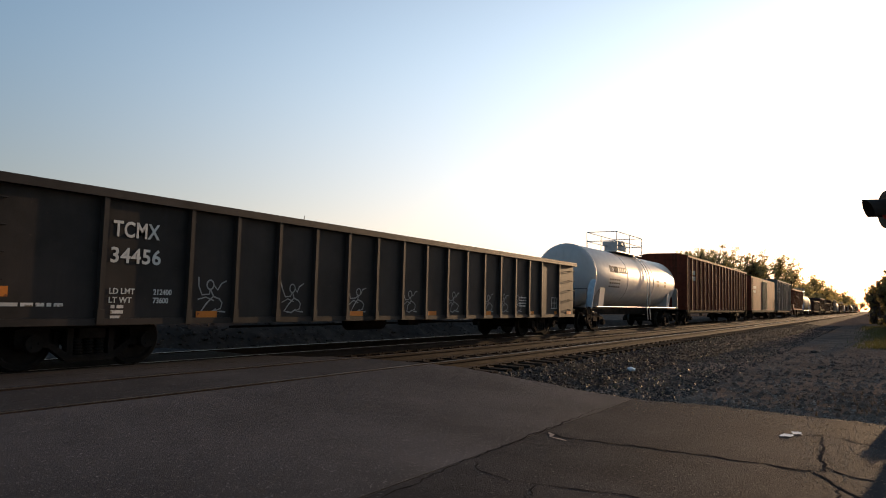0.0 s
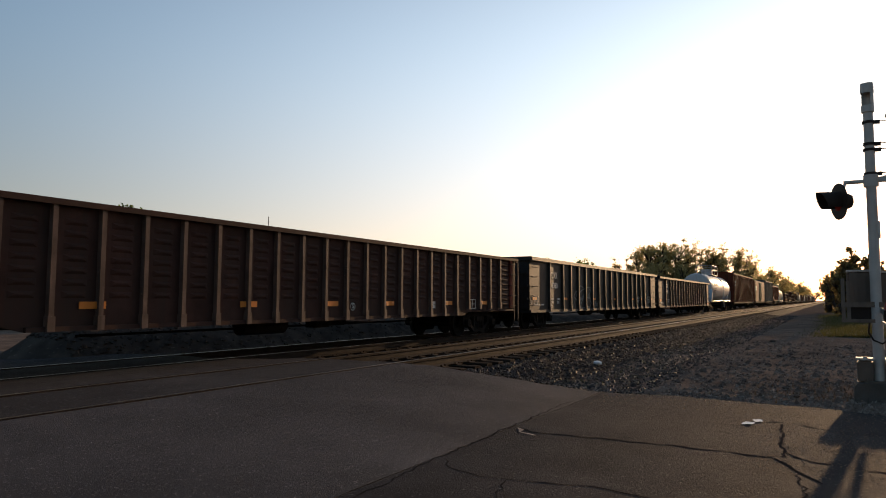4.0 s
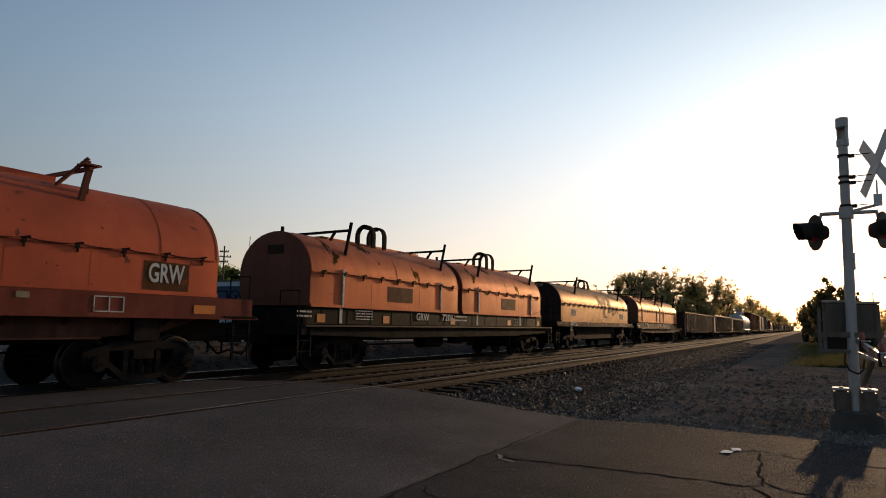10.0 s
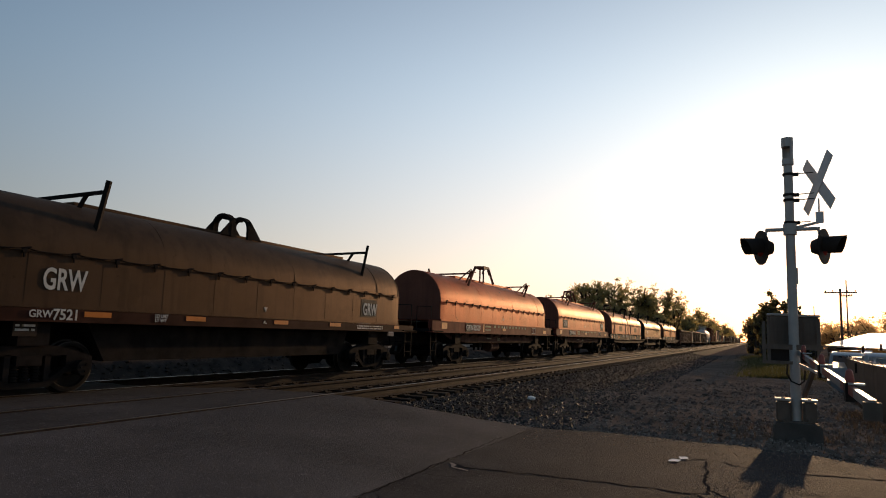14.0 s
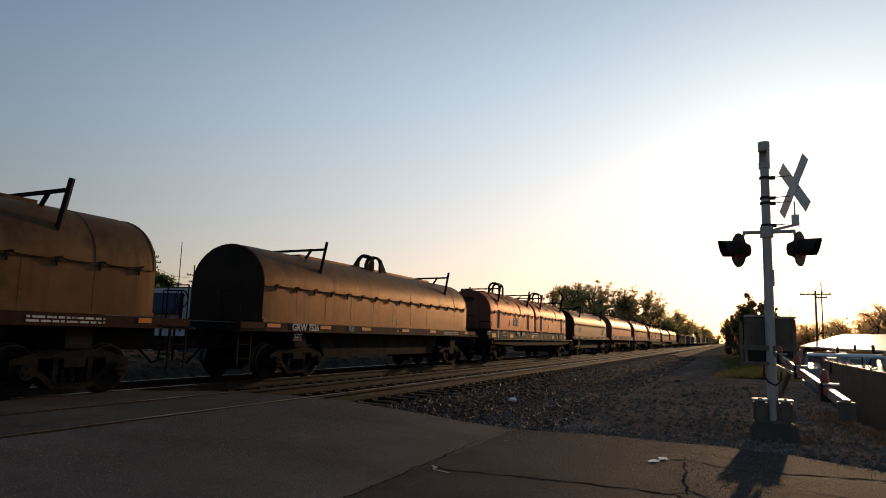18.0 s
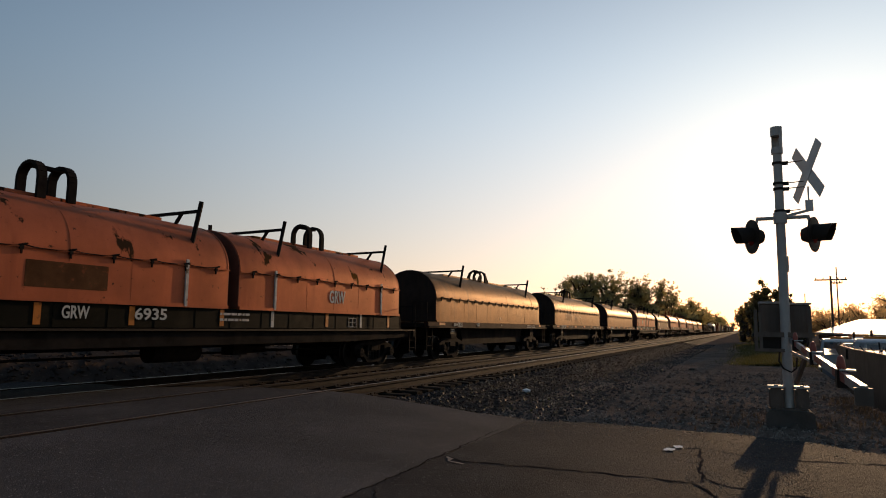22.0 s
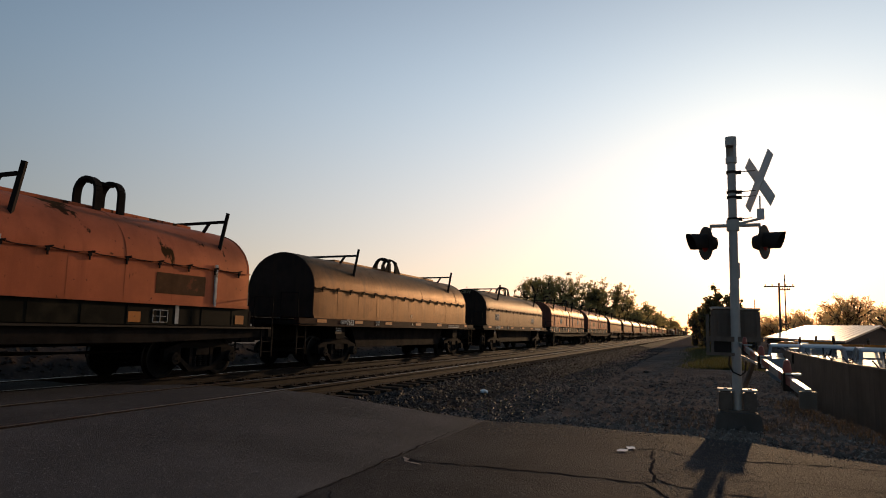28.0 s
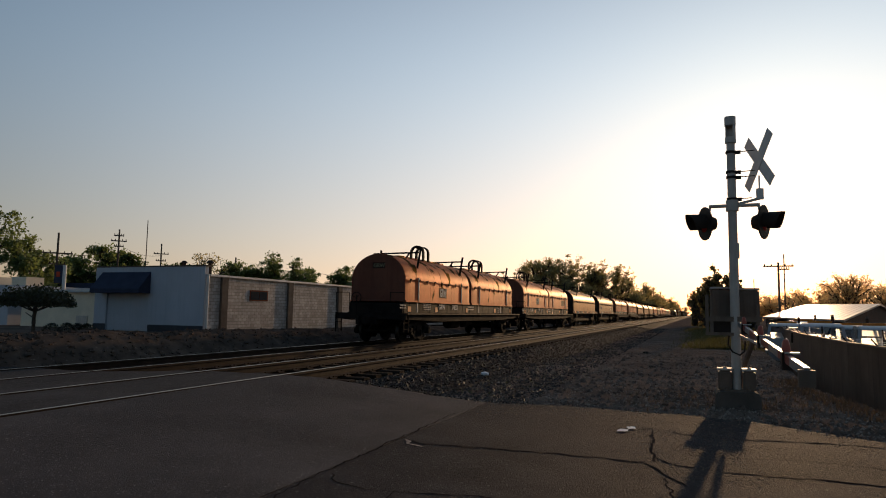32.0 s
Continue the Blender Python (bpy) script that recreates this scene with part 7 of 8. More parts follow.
        for i in range(n):
            for (r, ) in ((.155,),):
                a0, a1 = a_up - 2.2 + 4.4 * i / n, a_up - 2.2 + 4.4 * (i + 1) / n
                z0, z1 = .34 - .12 * abs(i / n - .5) * 2, .34 - .12 * abs((i + 1) / n - .5) * 2
                v = [bm.verts.new(p) for p in ((r * math.cos(a0), r * math.sin(a0), .02), (r * math.cos(a1), r * math.sin(a1), .02), (r * math.cos(a1), r * math.sin(a1), z1), (r * math.cos(a0), r * math.sin(a0), z0))]
                w = [bm.verts.new(p) for p in (((r + .006) * math.cos(a0), (r + .006) * math.sin(a0), .02), ((r + .006) * math.cos(a1), (r + .006) * math.sin(a1), .02), ((r + .006) * math.cos(a1), (r + .006) * math.sin(a1), z1), ((r + .006) * math.cos(a0), (r + .006) * math.sin(a0), z0))]
                bm.faces.new(v)
                bm.faces.new(w[::-1])
                bm.faces.new((v[2], v[3], w[3], w[2]))
        bmesh.ops.remove_doubles(bm, verts=bm.verts, dist=.0005)
        part("hood", bm, M_SIGNALBLACK, hd)
        bm = bmesh.new()
        lathe(bm, [(.026, .001), (.026, .145), (.045, .10), (.055, .001)], (0, 0, 0), 22, "z")
        part("lens", bm, M_REDGLASS, hd, "dark red lens")
        bm = bmesh.new()
        tube(bm, (0, 0, -.19), (0, 0, -.16), .018, n=10)
        part("pilot_light", bm, M_REDLIT, hd, "small lit red pilot light")
    # gate machine in its guard frame
    bm = bmesh.new()
    box(bm, .08, .42, -.38, -.03, 1.40, 1.86)
    box(bm, .08, .42, .03, .37, 1.40, 1.88)
    box(bm, .10, .40, -.03, .03, 1.44, 1.80)
    bmesh.ops.bevel(bm, geom=[e for e in bm.edges if abs(e.verts[0].co.z - e.verts[1].co.z) > .2 or min(e.verts[0].co.z, e.verts[1].co.z) > 1.79], offset=.035, segments=3, affect="EDGES")
    gm = part("gate_machine", bm, M_GATEBOX, sg, "grey gate machine housing")
    for y0, y1, zt in ((-.39, -.02, 1.84), (.02, .38, 1.86)):
        bm = bmesh.new()
        box(bm, .06, .44, y0, y1, zt, zt + .035)
        bmesh.ops.bevel(bm, geom=list(bm.edges), offset=.012, segments=2, affect="EDGES")
        part("lid", bm, M_MAST, gm, "pale metal lid")
    for y0 in (-.30, -.16, .12, .26):
        bm = bmesh.new()
        box(bm, .068, .084, y0 - .012, y0 + .012, 1.44, 1.80)
        part("stiffener", bm, M_GATEBOX, gm)
    bm = bmesh.new()
    box(bm, -.02, .38, -.02, .36, 1.14, 1.36)
    part("drive_box", bm, M_SIGNALBLACK, sg)
    for yy in (.43, .36, -.34):
        bm = bmesh.new()
        box(bm, -.06, -.02, yy - .025, yy + .025, 1.10, 1.76 if yy != .36 else 1.72)
        part("guard_post", bm, M_GATEBOX, sg)
    bm = bmesh.new()
    box(bm, -.07, -.03, -.40, .46, 1.32, 1.40)
    part("guard_rail", bm, M_GATEBOX, sg)
    bm = bmesh.new()
    box(bm, -.07, -.03, -.02, .46, 1.09, 1.14)
    part("guard_rail", bm, M_GATEBOX, sg)
    bm = bmesh.new()
    path_tube(bm, [(-.05, .10, 1.1), (-.08, .12, .95), (-.09, .06, .83), (-.09, -.05, .78), (-.07, -.12, .84), (-.05, -.14, 1.0)], .014, 6)
    part("cable", bm, M_SIGNALBLACK, sg)
    bm = bmesh.new()
    bar(bm, (.0, -.12, .62), (-.5, -.22, 1.02), .05, .07)
    part("arm_support", bm, M_GATEBOX, sg)
    bm = bmesh.new()
    box(bm, -.04, -.02, -.09, -.05, 2.36, 2.62)
    part("number_plate", bm, M_MAST, sg)
    # lowered arm: striped box beam towards the road with three lamps
    p0, p1 = Vector((.1, -.06, 1.28)), Vector((-6.55, -.13, 1.02))
    n = 9
    for i in range(n):
        bm = bmesh.new()
        a, b = p0.lerp(p1, i / n), p0.lerp(p1, (i + 1) / n)
        bar(bm, a, b, .042, .072)
        part("gate_arm", bm, M_ARMWHITE if i % 2 == 0 else M_ARMRED, sg, "white arm section" if i % 2 == 0 else "red arm section")
    bm = bmesh.new()
    bar(bm, p0 + Vector((0, 0, -.18)), p0.lerp(p1, .55) + Vector((0, 0, -.06)), .02, .03)
    part("truss_wire", bm, M_MAST, sg)
    bm = bmesh.new()
    e = p1
    box(bm, e.x - .02, e.x + .03, e.y - .05, e.y + .06, e.z - .10, e.z + .02)
    part("end_plate", bm, M_GATEBOX, sg)
    for k in (.16, .52, .84):
        c = p0.lerp(p1, k)
        bm = bmesh.new()
        box(bm, c.x - .06, c.x + .06, c.y - .04, c.y + .04, c.z - .1, c.z + .05)
        lp = part("arm_lamp", bm, M_SIGNALBLACK, sg)
        bm = bmesh.new()
        lathe(bm, [(0, .028), (.02, .036), (.06, .032), (.10, .024), (.115, .008)], (c.x, c.y, c.z + .05), 14, "z")
        part("lens", bm, M_LAMPRED, lp, "red gate lamp lens")
        bm = bmesh.new()
        box(bm, c.x - .14, c.x - .06, c.y - .09, c.y + .02, c.z + .04, c.z + .055)
        part("lamp_bracket", bm, M_SILVER, lp)
    return sg


crossing_signal(11.9, -.60)

# ---- yard fence ----
def wall_y(x):
    """The solid fence stands lower down, inside the sunken yard, and bends away."""
    return lerp(x, [(8, -5.0), (17.5, -4.2), (21.4, -3.9), (31, -4.0), (60, -5.4), (93, -8.2)])


fence = tagged(new("yard_fence"), "low dark solid fence with barbed wire on top", "fence")
FX0, FX1 = 9.0, 63.0
n = 22
for i in range(n):
    xa, xb = FX0 + (FX1 - FX0) * i / n, FX0 + (FX1 - FX0) * (i + 1) / n
    bm = bmesh.new()
    ya, yb = wall_y(xa), wall_y(xb)
    a = [bm.verts.new(p) for p in ((xa, ya, -1.6), (xb - .02, yb, -1.6), (xb - .02, yb, .69), (xa, ya, .69))]
    b = [bm.verts.new((v.co.x - .03, v.co.y - .09, v.co.z)) for v in a]
    bm.faces.new(a)
    bm.faces.new(b[::-1])
    for k in range(4):
        bm.faces.new((a[k], a[(k + 1) % 4], b[(k + 1) % 4], b[k]))
    part("panel", bm, M_FENCE, fence)
    bm = bmesh.new()
    bar(bm, (xa - .02, ya - .045, .71), (xb - .02, yb - .045, .71), .12, .04)
    part("cap_rail", bm, M_GATEBOX, fence, "metal cap rail")
    bm = bmesh.new()
    tube(bm, (xa - .02, ya - .05, .66), (xa + .06, ya + .12, .9), .018, n=6)
    part("wire_arm", bm, M_SIGNALBLACK, fence)
for k in range(3):
    bm = bmesh.new()
    o = .03 + k * .05
    sag = lambda u: -.015 * math.sin(math.pi * ((u - FX0) / ((FX1 - FX0) / n) % 1))
    path_tube(bm, [(u + o * .4, wall_y(u) + o - .02, .76 + k * .05 + sag(u)) for u in (FX0 + (FX1 - FX0) * i / 66 for i in range(67))], .006, 4)
    part("barbed_wire", bm, M_WIRE, fence)


# ---- vehicles in the yard ----
def work_truck(x, y, turn, h, paint, label, L=5.2):
    v = tagged(new("work_truck"), label, "truck", "vehicles in the yard")
    v.matrix_basis = pose(x, y, ground_z(x, y), 0, 0, turn)
    w = 1.0
    bm = bmesh.new()
    prism(bm, [(-L / 2, .5), (L / 2, .5), (L / 2, 1.05), (L / 2 - 1.3, 1.22), (-L / 2, 1.25)], "y", -w, w)
    part("body", bm, paint, v)
    c0, c1 = -L * .1, L / 2 - 1.15
    zw = h - .82
    bm = bmesh.new()
    prism(bm, [(c0, h - .2), (c0 + .12, h - .04), (c0 + .5, h), (c1 - .75, h - .02), (c1 - .38, h - .2)], "y", -w * .84, w * .84)
    bmesh.ops.bevel(bm, geom=list(bm.edges), offset=.05, segments=2, affect="EDGES")
    part("cab_roof", bm, paint, v)
    bm = bmesh.new()
    prism(bm, [(c0, 1.2), (c1 + .02, 1.2), (c1 - .06, zw), (c0, zw)], "y", -w * .93, w * .93)
    part("cab_side", bm, paint, v)
    for px, qx in ((c0 + .06, c0 + .1), ((c0 + c1) / 2 - .15, (c0 + c1) / 2 - .15), (c1 - .1, c1 - .42)):
        for s in (-1, 1):
            bm = bmesh.new()
            bar(bm, (px, s * w * .9, zw - .02), (qx, s * w * .8, h - .16), .13, .1)
            part("pillar", bm, paint, v)
    bm = bmesh.new()
    bar(bm, (c1 - .1, 0, zw - .02), (c1 - .42, 0, h - .16), .06, .06)
    part("pillar", bm, M_SIGNALBLACK, v, "dark windscreen divider")
    for s in (-1, 1):
        bm = bmesh.new()
        q = [bm.verts.new(p) for p in ((c0 + .08, s * w * .89, zw), (c1 - .12, s * w * .89, zw), (c1 - .44, s * w * .8, h - .16), (c0 + .1, s * w * .8, h - .16))]
        bm.faces.new(q)
        g = part("side_window", bm, M_GLASS, v)
        g.visible_shadow = False
        bm = bmesh.new()
        bar(bm, (c1 - .3, s * w * .95, zw + .1), (c1 - .25, s * w * 1.2, zw + .15), .03, .03)
        box(bm, c1 - .3, c1 - .24, s * w * 1.2 - .08, s * w * 1.2 + .08, zw - .1, zw + .35)
        part("mirror", bm, M_SIGNALBLACK, v)
    bm = bmesh.new()
    bm.faces.new([bm.verts.new(p) for p in ((c1 - .1, -w * .88, zw), (c1 - .1, w * .88, zw), (c1 - .43, w * .8, h - .16), (c1 - .43, -w * .8, h - .16))])
    part("windscreen", bm, M_GLASS, v).visible_shadow = False
    bm = bmesh.new()
    box(bm, c0 + .3, c0 + .5, -.5, .5, h - .02, h + .1)
    part("beacon_bar", bm, M_OREFLECT, v)
    bm = bmesh.new()
    tube(bm, (c0 - .15, w * .6, 1.2), (c0 - .15, w * .6, h + .25), .07, n=10)
    tube(bm, (c0 - .15, w * .6, h + .25), (c0 - .3, w * .6, h + .36), .07, n=10)
    part("exhaust_stack", bm, M_SIGNALBLACK, v)
    for xx in (-L / 2 + .9, L / 2 - .9):
        for s in (-1, 1):
            bm = bmesh.new()
            lathe(bm, [(s * w * .78, .02), (s * w * .78, .36), (s * w * .82, .4), (s * w * 1.0, .4), (s * w * 1.02, .34), (s * w * 1.02, .02)], (xx, 0, .4), 18)
            part("wheel", bm, M_TYRE, v)
    return v


for i, (az, d, turn, h) in enumerate(((-6.5, 42, 172, 2.5), (-8.7, 36, 176, 2.58), (-10.8, 36.5, 170, 2.5), (-12.3, 34, 178, 2.55), (-14.6, 33, 174, 2.5), (-7.6, 45, 168, 2.6))):
    x, y = polar(az, d)
    work_truck(x, y, turn, h, M_CABWHITE, "white work truck parked in the sunken yard")

# ---- long low shed ----
shed = tagged(new("shed"), "long low shed with shiny metal roof", "shed")
E0, E1, RISE = Vector((62, -5.3, 1.35)), Vector((48, -8.7, 1.25)), Vector((12.4, -4.8, 1.25))


def slab(name, pts, t, material, label=""):
    bm = bmesh.new()
    a = [bm.verts.new(p) for p in pts]
    b = [bm.verts.new((p[0], p[1], p[2] - t)) for p in pts]
    bm.faces.new(a)
    bm.faces.new(b[::-1])
    for k in range(4):
        bm.faces.new((a[k], a[(k + 1) % 4], b[(k + 1) % 4], b[k]))
    return part(name, bm, material, shed, label)


FALL = Vector((RISE.x, RISE.y, -RISE.z))
slab("roof", (E0, E1, E1 + RISE, E0 + RISE), .12, M_METALROOF)
slab("roof", (E0 + RISE, E1 + RISE, E1 + RISE + FALL, E0 + RISE + FALL), .12, M_METALROOF)
for i in range(19):
    p = E0.lerp(E1, i / 18) + Vector((0, 0, .004))
    bm = bmesh.new()
    bar(bm, p, p + RISE, .04, .022)
    part("roof_seam", bm, M_METALROOF, shed)
inner = (E1 - E0).normalized() * .4
W0, W1 = E0 + inner, E1 - inner
bm = bmesh.new()
prism(bm, [(q.x, q.y) for q in (W0 + RISE * .04, W1 + RISE * .04, W1 + RISE * 1.96, W0 + RISE * 1.96)], "z", -1.6, 1.12)
part("wall", bm, M_GONBROWN, shed, "dark brown shed wall")
for q in (W0, W1):
    bm = bmesh.new()
    bm.faces.new([bm.verts.new(v) for v in ((q.x, q.y, 1.1), tuple(q + RISE - Vector((0, 0, .14))), ((q + RISE * 2).x, (q + RISE * 2).y, 1.1))])
    part("gable", bm, M_GONBROWN, shed)


# ---- poles ----
def utility_pole(x, y, top, arms, label, r=.13, lean=0.0):
    p = tagged(new("utility_pole"), label, "utility pole")
    z0 = ground_z(x, y)
    p.location = (x, y, z0)
    bm = bmesh.new()
    tube(bm, (0, 0, -.2), (lean, 0, top - z0), r, r * .65, n=10)
    part("pole", bm, M_POLE, p)
    for z, w, turn in arms:
        bm = bmesh.new()
        c, s = math.cos(radians(turn)), math.sin(radians(turn))
        bar(bm, (-c * w, -s * w, z - z0), (c * w, s * w, z - z0), .1, .12)
        ca = part("crossarm", bm, M_POLE, p)
        for k in (-.9, -.45, .45, .9):
            bm = bmesh.new()
            tube(bm, (c * w * k, s * w * k, z - z0 + .06), (c * w * k, s * w * k, z - z0 + .22), .045, n=6)
            part("insulator", bm, M_DECK, ca)
    return p


def pole_at(az, d, el, arms, label, **kw):
    x, y = polar(az, d)
    top = 1.42 + d * math.tan(radians(el))
    return x, y, utility_pole(x, y, top, [(top - dz, w, az + 90 + tw) for dz, w, tw in arms], label, **kw)


pole_at(51.55, 70, 5.47, ((1.9, 1.25, 0), (2.9, .7, 20)), "wooden utility pole with crossarms behind a building")
pole_at(47.45, 82, 6.0, ((.7, .5, 0), (1.3, .8, 0), (1.9, .5, 10)), "tall wooden utility pole with short crossarms")
pole_at(45.45, 75, 6.87, (), "slender bare antenna pole", r=.06)
pole_at(44.35, 92, 5.05, ((1.3, .9, 0), (2.2, .6, 0)), "wooden utility pole behind the pale building")
pole_at(38.6, 100, 4.2, (), "thin wooden pole behind the brick wall", r=.16)
pole_at(33.9, 95, 3.7, ((.3, .6, 0),), "short wooden utility pole behind the brick wall")
pole_at(-6.05, 70, 4.15, ((.35, 1.3, 0),), "wooden utility pole with one crossarm by the yard")
pole_at(-6.45, 78, 4.79, ((1.6, .5, 0),), "slender utility pole behind another by the yard", r=.08)
x, y, lp = pole_at(-4.3, 62, 2.85, (), "thin street lamp pole with side bracket", r=.05)
bm = bmesh.new()
bar(bm, (0, 0, 4.5), (.3, 1.45, 4.52), .04, .04)
part("bracket", bm, M_POLE, lp)
wires = tagged(new("overhead_wires"), "thin overhead wires between utility poles", "wires")
for (a0, d0, e0), (a1, d1, e1) in (((51.55, 70, 4.0), (60, 74, 4.3)), ((51.55, 70, 3.9), (47.45, 82, 4.6)), ((47.45, 82, 4.8), (44.35, 92, 4.1)), ((33.9, 95, 3.4), (24, 110, 2.6)), ((33.9, 95, 3.2), (38.6, 100, 3.2))):
    bm = bmesh.new()
    p, q = Vector((*polar(a0, d0), 1.42 + d0 * math.tan(radians(e0)))), Vector((*polar(a1, d1), 1.42 + d1 * math.tan(radians(e1))))
    pts = [p.lerp(q, i / 12) - Vector((0, 0, .5 * math.sin(math.pi * i / 12))) for i in range(13)]
    path_tube(bm, pts, .02, 4)
    part("wire", bm, M_SIGNALBLACK, wires)


# ---- low buildings across the tracks ----
def brick_mat():
    m = mat("painted_block", (0.56, 0.50, 0.44), 0.9, var=0.25, scale=1.2, grain=30, bump=0.3, second=(0.42, 0.37, 0.32), amount=0.4, streak=(0.38, 0.34, 0.29))
    nt = m.node_tree
    bt = nt.nodes.new("ShaderNodeTexBrick")
    bt.inputs["Scale"].default_value = 1.0
    bt.inputs["Brick Width"].default_value, bt.inputs["Row Height"].default_value = .40, .20
    bt.inputs["Mortar Size"].default_value = .015
    bt.inputs["Color1"].default_value, bt.inputs["Color2"].default_value, bt.inputs["Mortar"].default_value = (1, 1, 1, 1), (.72, .7, .68, 1), (.5, .48, .46, 1)
    tc = nt.nodes.new("ShaderNodeTexCoord")
    mp = nt.nodes.new("ShaderNodeMapping")
    mp.inputs["Rotation"].default_value = (radians(90), 0, 0)
    nt.links.new(tc.outputs["Object"], mp.inputs["Vector"])
    nt.links.new(mp.outputs["Vector"], bt.inputs["Vector"])
    bs = nt.nodes["Principled BSDF"]
    src = bs.inputs["Base Color"].links[0].from_socket
    mx = nt.nodes.new("ShaderNodeMix")
    mx.data_type, mx.blend_type = "RGBA", "MULTIPLY"
    mx.inputs[0].default_value = 1.0
    nt.links.new(src, mx.inputs[6])
    nt.links.new(bt.outputs["Color"], mx.inputs[7])
    nt.links.new(mx.outputs[2], bs.inputs["Base Color"])
    return m


M_BLOCK = brick_mat()
b1 = tagged(new("workshop_building"), "low pale workshop with blue awning and block side wall", "building")
bm = bmesh.new()
# front wall with the door opening
out = [(26.9, -.3), (31.05, -.3), (31.05, 2.75), (34.5, 2.75), (34.5, -.3), (35.5, -.3), (35.5, 3.85), (26.9, 3.85)]
prism(bm, out, "x", 31.0, 31.3)
part("front_wall", bm, M_WALLPAINT, b1, "pale blue painted front wall")
bm = bmesh.new()
box(bm, 31.3, 46, 35.2, 35.5, -.3, 3.3)
part("back_wall", bm, M_WALLPAINT, b1)
bm = bmesh.new()
box(bm, 30.96, 31.0, 26.9, 31.05, -.3, .35)
box(bm, 30.96, 31.0, 34.5, 35.5, -.3, .35)
part("plinth", bm, M_ROOF, b1, "dark painted plinth")
bm = bmesh.new()
box(bm, 31.12, 31.2, 31.05, 34.5, -.2, 2.75)
rd = part("roller_door", bm, M_WALLPAINT, b1, "pale closed roller door")
for i in range(9):
    part("door_rib", cached("door_rib", lambda bm: box(bm, 31.10, 31.119, 31.05, 34.5, 0, .03)), M_WALLPAINT, rd, at=pose(0, 0, .05 + i * .3))
bm = bmesh.new()
prism(bm, [(31.0, 3.55), (30.1, 2.5), (30.1, 2.25), (31.0, 2.25)], "y", 31.0, 34.95)
part("awning", bm, M_AWNING, b1, "dark blue sloping awning")
bm = bmesh.new()
box(bm, 31.3, 70, 26.9, 27.2, -.3, 3.28)
part("side_wall", bm, M_BLOCK, b1, "weathered painted block wall")
for xx in (32.65, 39.65, 46.6, 53.6, 60.6):
    bm = bmesh.new()
    box(bm, xx - .28, xx + .28, 26.74, 26.9, -.3, 3.26)
    part("pilaster", bm, M_CONC, b1)
bm = bmesh.new()
box(bm, 31.3, 70, 26.72, 27.25, 3.28, 3.40)
part("coping", bm, M_TRIM, b1, "pale coping along the wall")
bm = bmesh.new()
box(bm, 30.98, 31.4, 26.85, 35.5, 3.85, 3.93)
part("coping", bm, M_CONC, b1)
bm = bmesh.new()
box(bm, 31.3, 70, 27.2, 35.2, 3.0, 3.1)
part("roof", bm, M_ROOF, b1)
bm = bmesh.new()
tube(bm, (31.15, 26.78, -.2), (31.15, 26.78, 3.4), .07, n=8)
part("downpipe", bm, M_TRIM, b1, "white downpipe")
win = part("window", (lambda b: (box(b, 35.2, 37.1, 26.86, 26.90, 1.9, 2.6), b)[1])(bmesh.new()), M_BOXBROWN, b1, "small dark boarded window")
bm = bmesh.new()
box(bm, 35.3, 36.12, 26.84, 26.86, 1.98, 2.52)
box(bm, 36.18, 37.0, 26.84, 26.86, 1.98, 2.52)
part("pane", bm, M_DARKGLASS, win)
for yy in (29.6, 27.6):
    bm = bmesh.new()
    tube(bm, (32.2, yy, 3.0), (32.2, yy, 4.15), .12, n=10)
    tube(bm, (32.2, yy, 4.15), (32.2, yy, 4.3), .24, .1, n=12)
    part("roof_vent", bm, M_SIGNALBLACK, b1)

b2 = tagged(new("tan_building"), "low tan building with flat white-edged roof", "building")
bm = bmesh.new()
box(bm, 33.5, 46, 37.2, 45.4, -.4, 2.35)
part("wall", bm, M_TAN, b2)
bm = bmesh.new()
box(bm, 33.2, 46.3, 36.9, 45.7, 2.35, 2.52)
part("roof", bm, M_TRIM, b2, "flat roof with white edge")
bm = bmesh.new()
tube(bm, (33.4, 37.25, -.2), (33.4, 37.25, 2.3), .06, n=8)
part("downpipe", bm, M_TRIM, b2)
bm = bmesh.new()
box(bm, 33.42, 33.5, 38.9, 39.9, -.2, .75)
part("vent_box", bm, M_MAST, b2)
b3 = tagged(new("blue_roofed_building"), "dark blue flat-roofed canopy behind the tan building", "building")
bm = bmesh.new()
box(bm, 44, 60, 46, 64, 2.5, 3.5)
part("canopy", bm, M_AWNING, b3)
for (xx, yy) in ((45, 47), (45, 63), (59, 47), (59, 63)):
    bm = bmesh.new()
    tube(bm, (xx, yy, -.3), (xx, yy, 2.5), .2, n=10)
    part("column", bm, M_TRIM, b3)
b4 = tagged(new("grey_building"), "low grey building with boxy roof units", "building")
bm = bmesh.new()
box(bm, 34, 46, 47.5, 62, -.3, 2.9)
part("wall", bm, M_WALLPAINT, b4)
for yy in (48.5, 51.5):
    bm = bmesh.new()
    box(bm, 36, 37.5, yy, yy + 1.6, 2.9, 3.6)
    part("roof_unit", bm, M_TAN, b4)
sgn = tagged(new("pole_sign"), "tall pale pole with dark blue sign board", "sign")
sx, sy = polar(51.0, 60)
sgn.location = (sx, sy, 0)
bm = bmesh.new()
tube(bm, (0, 0, -.2), (0, 0, 4.6), .14, n=12)
part("post", bm, M_TRIM, sgn)
bm = bmesh.new()
box(bm, -.1, .1, .1, 1.0, 3.2, 4.6)
part("board", bm, M_AWNING, sgn, "plain dark blue board")
bm = bmesh.new()
box(bm, -.12, -.1, .35, .75, 3.7, 4.1)
part("emblem", bm, M_REDGLASS, sgn)

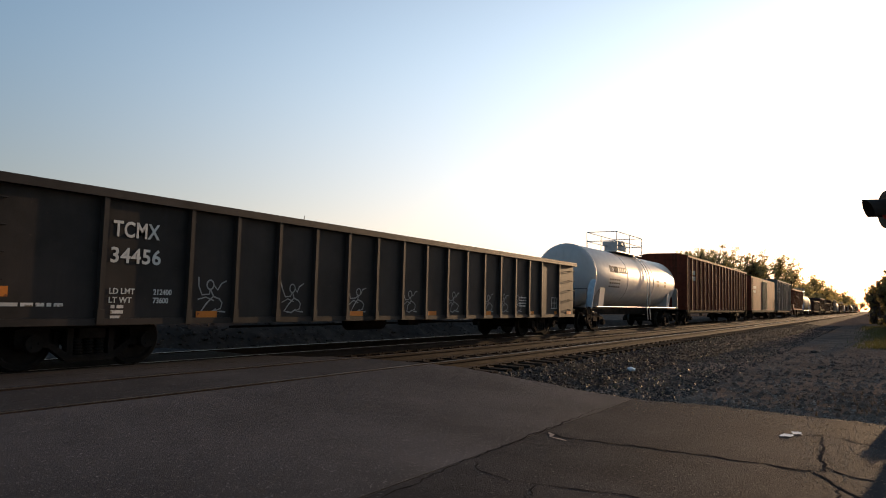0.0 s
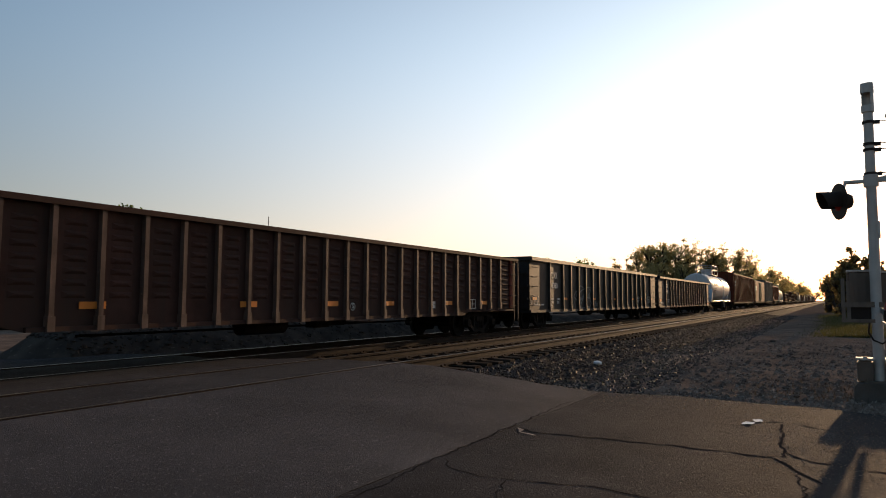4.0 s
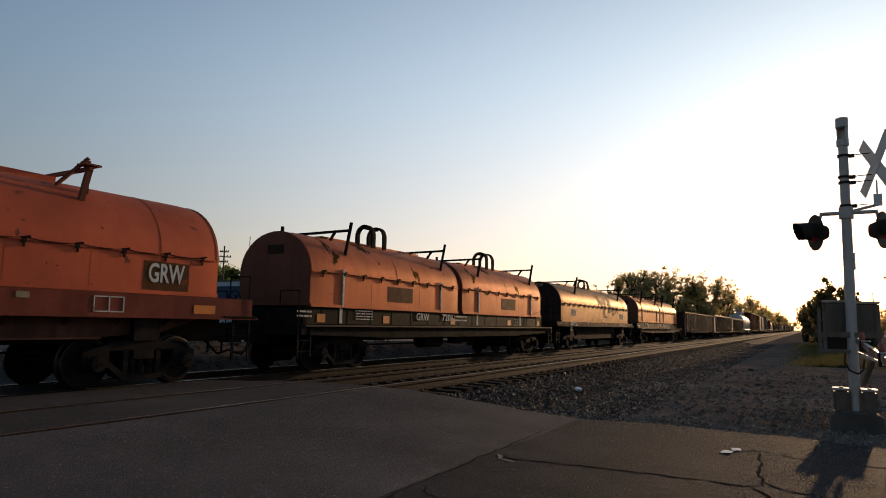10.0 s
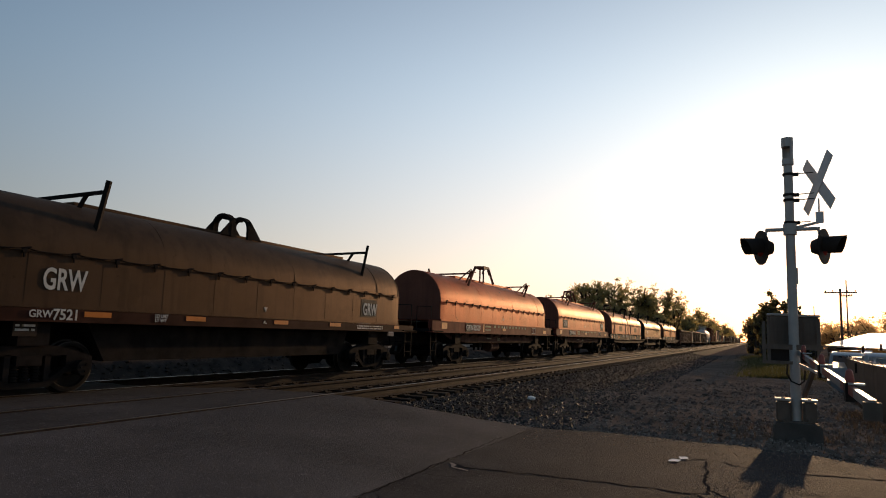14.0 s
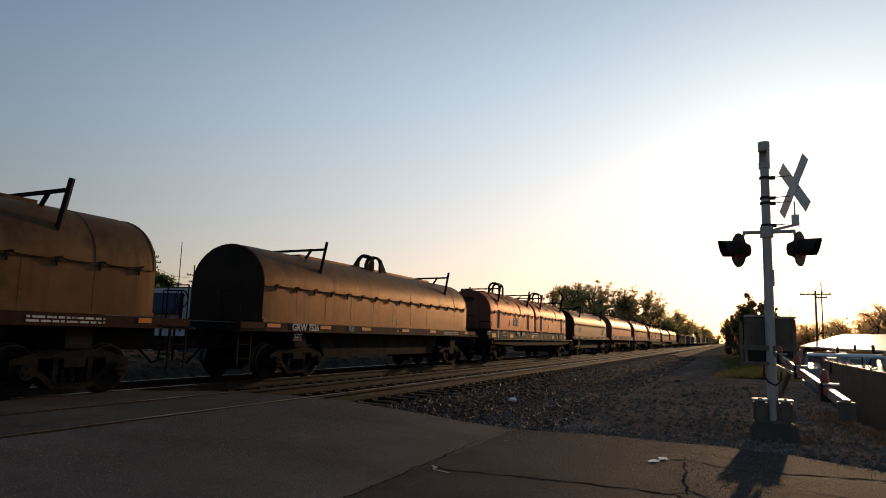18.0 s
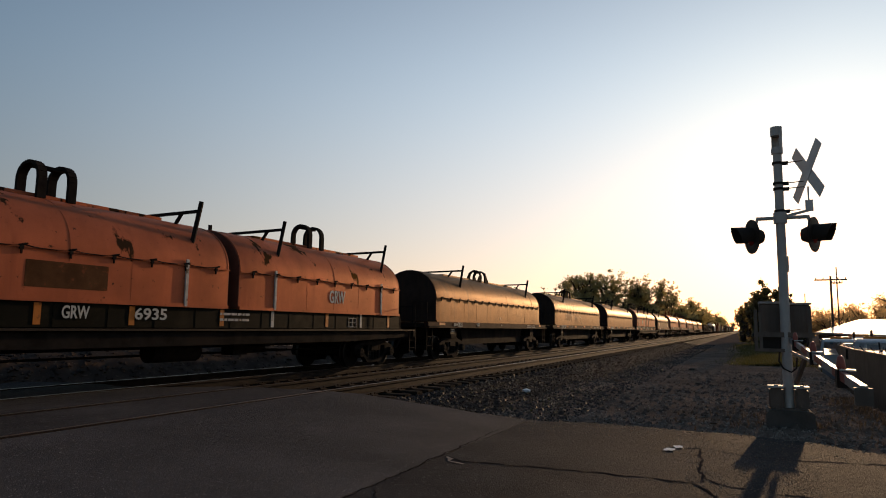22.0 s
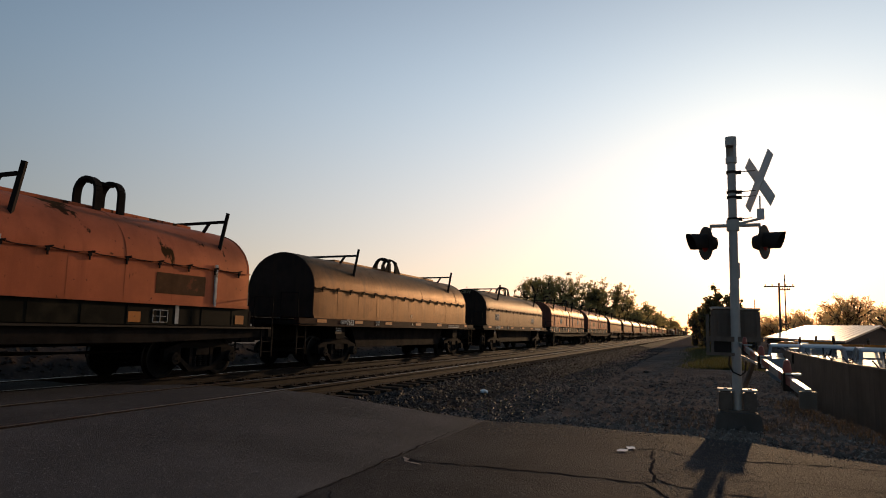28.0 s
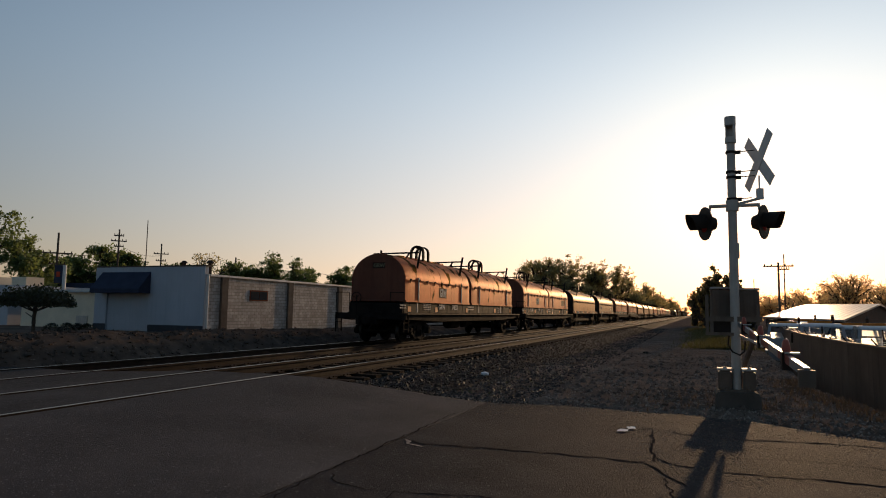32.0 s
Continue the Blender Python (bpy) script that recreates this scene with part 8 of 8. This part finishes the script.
# clipped small tree with an umbrella crown
bx, by = polar(52.75, 41)
bt = tagged(new("clipped_tree"), "small clipped tree with flat dark umbrella crown", "tree")
bt.location = (bx, by, -.02)
bm = bmesh.new()
pts = [(0, 0, -.1), (.03, .05, .45), (-.02, .0, .8), (0, -.05, 1.15), (.0, .02, 1.5)]
for a, b in zip(pts, pts[1:]):
    tube(bm, a, b, .10, .085, n=8)
for k in range(9):
    a = k * .7
    tube(bm, (0, 0, 1.1), (.9 * math.cos(a), 1.25 * math.sin(a), 1.55), .04, .015, n=5)
tube(bm, (0, 0, .75), (.1, .8, 1.05), .035, .02, n=5)
part("trunk", bm, M_BARK, bt)
rnd = random.Random(77)
verts, faces = [], []
for _ in range(5200):
    a, r_ = rnd.uniform(0, 6.283), math.sqrt(rnd.random())
    rr_ = r_ * (1.95 + .25 * math.sin(3 * a) + .15 * math.sin(7 * a + 1))
    zc = 1.42 + rnd.random() ** .8 * .95 * math.sqrt(max(0, 1 - r_ * r_)) * (1 + .2 * math.sin(5 * a)) + rnd.gauss(0, .05)
    c = Vector((rr_ * math.cos(a), rr_ * math.sin(a), zc))
    u = Vector((rnd.gauss(0, 1), rnd.gauss(0, 1), rnd.gauss(0, 1))).normalized() * .08
    w = u.cross(Vector((rnd.gauss(0, 1), rnd.gauss(0, 1), rnd.gauss(0, 1)))).normalized() * .05
    k = len(verts)
    verts += [tuple(c - u), tuple(c + w), tuple(c + u), tuple(c - w)]
    faces.append((k, k + 1, k + 2, k + 3))
me = bpy.data.meshes.new("crown")
me.from_pydata(verts, [], faces)
part("crown", me, M_LEAFPINE, bt)
for i, (az, d) in enumerate(((51.6, 44.5), (50.6, 44.2), (49.9, 44), (49.3, 43.8))):
    hx, hy = polar(az, d)
    rnd = random.Random(i)
    verts, faces = [], []
    for _ in range(500):
        a, e_ = rnd.uniform(0, 6.283), rnd.uniform(0, 1.57)
        c = Vector((.5 * math.cos(a) * math.cos(e_), .5 * math.sin(a) * math.cos(e_), .45 * math.sin(e_))) * rnd.uniform(.75, 1.08)
        u = Vector((rnd.gauss(0, 1), rnd.gauss(0, 1), rnd.gauss(0, 1))).normalized() * .06
        w = u.cross(Vector((0, 0, 1))) * .7
        k = len(verts)
        verts += [tuple(c - u), tuple(c + w), tuple(c + u), tuple(c - w)]
        faces.append((k, k + 1, k + 2, k + 3))
    me = bpy.data.meshes.new("shrub")
    me.from_pydata(verts, [], faces)
    tagged(part("shrub", me, M_LEAFPINE, at=pose(hx, hy, ground_z(hx, hy) - .02)), "small round dark shrub by the building", "shrub", "shrubs by the wall")


# ---- what moves ----
def travel(t):
    """How far the train has gone at t seconds; it gains a little speed."""
    u = t / 32
    return 326.6155 * u - 3.0218 * u ** 2 + 9.4324 * u ** 3 - 3.0492 * u ** 4


def motions():
    places = dict(TRAIN)
    for car, s in TRAIN:
        walk(car, [(t, pose(s + travel(t), YF, ZF)) for t in range(0, 33, 2)])
    # the wheels roll along the stretch where they can be made out, less than a quarter turn a row
    for w, car, dx in AXLES:
        s = places[car]
        rows = []
        for k in range(0, 961):
            t = k / 30
            if -4 < s + travel(t) < 48:
                rows.append((t, pose(dx, 0, 0.42) @ Matrix.Rotation((travel(t) / 0.42) % (2 * math.pi), 4, "Y")))
        if not rows:
            continue
        if rows[0][0] > 0.1:
            rows.insert(0, (0, rows[0][1]))
        if rows[-1][0] < 31.9:
            rows.append((32, rows[-1][1]))
        walk(w, rows)


motions()
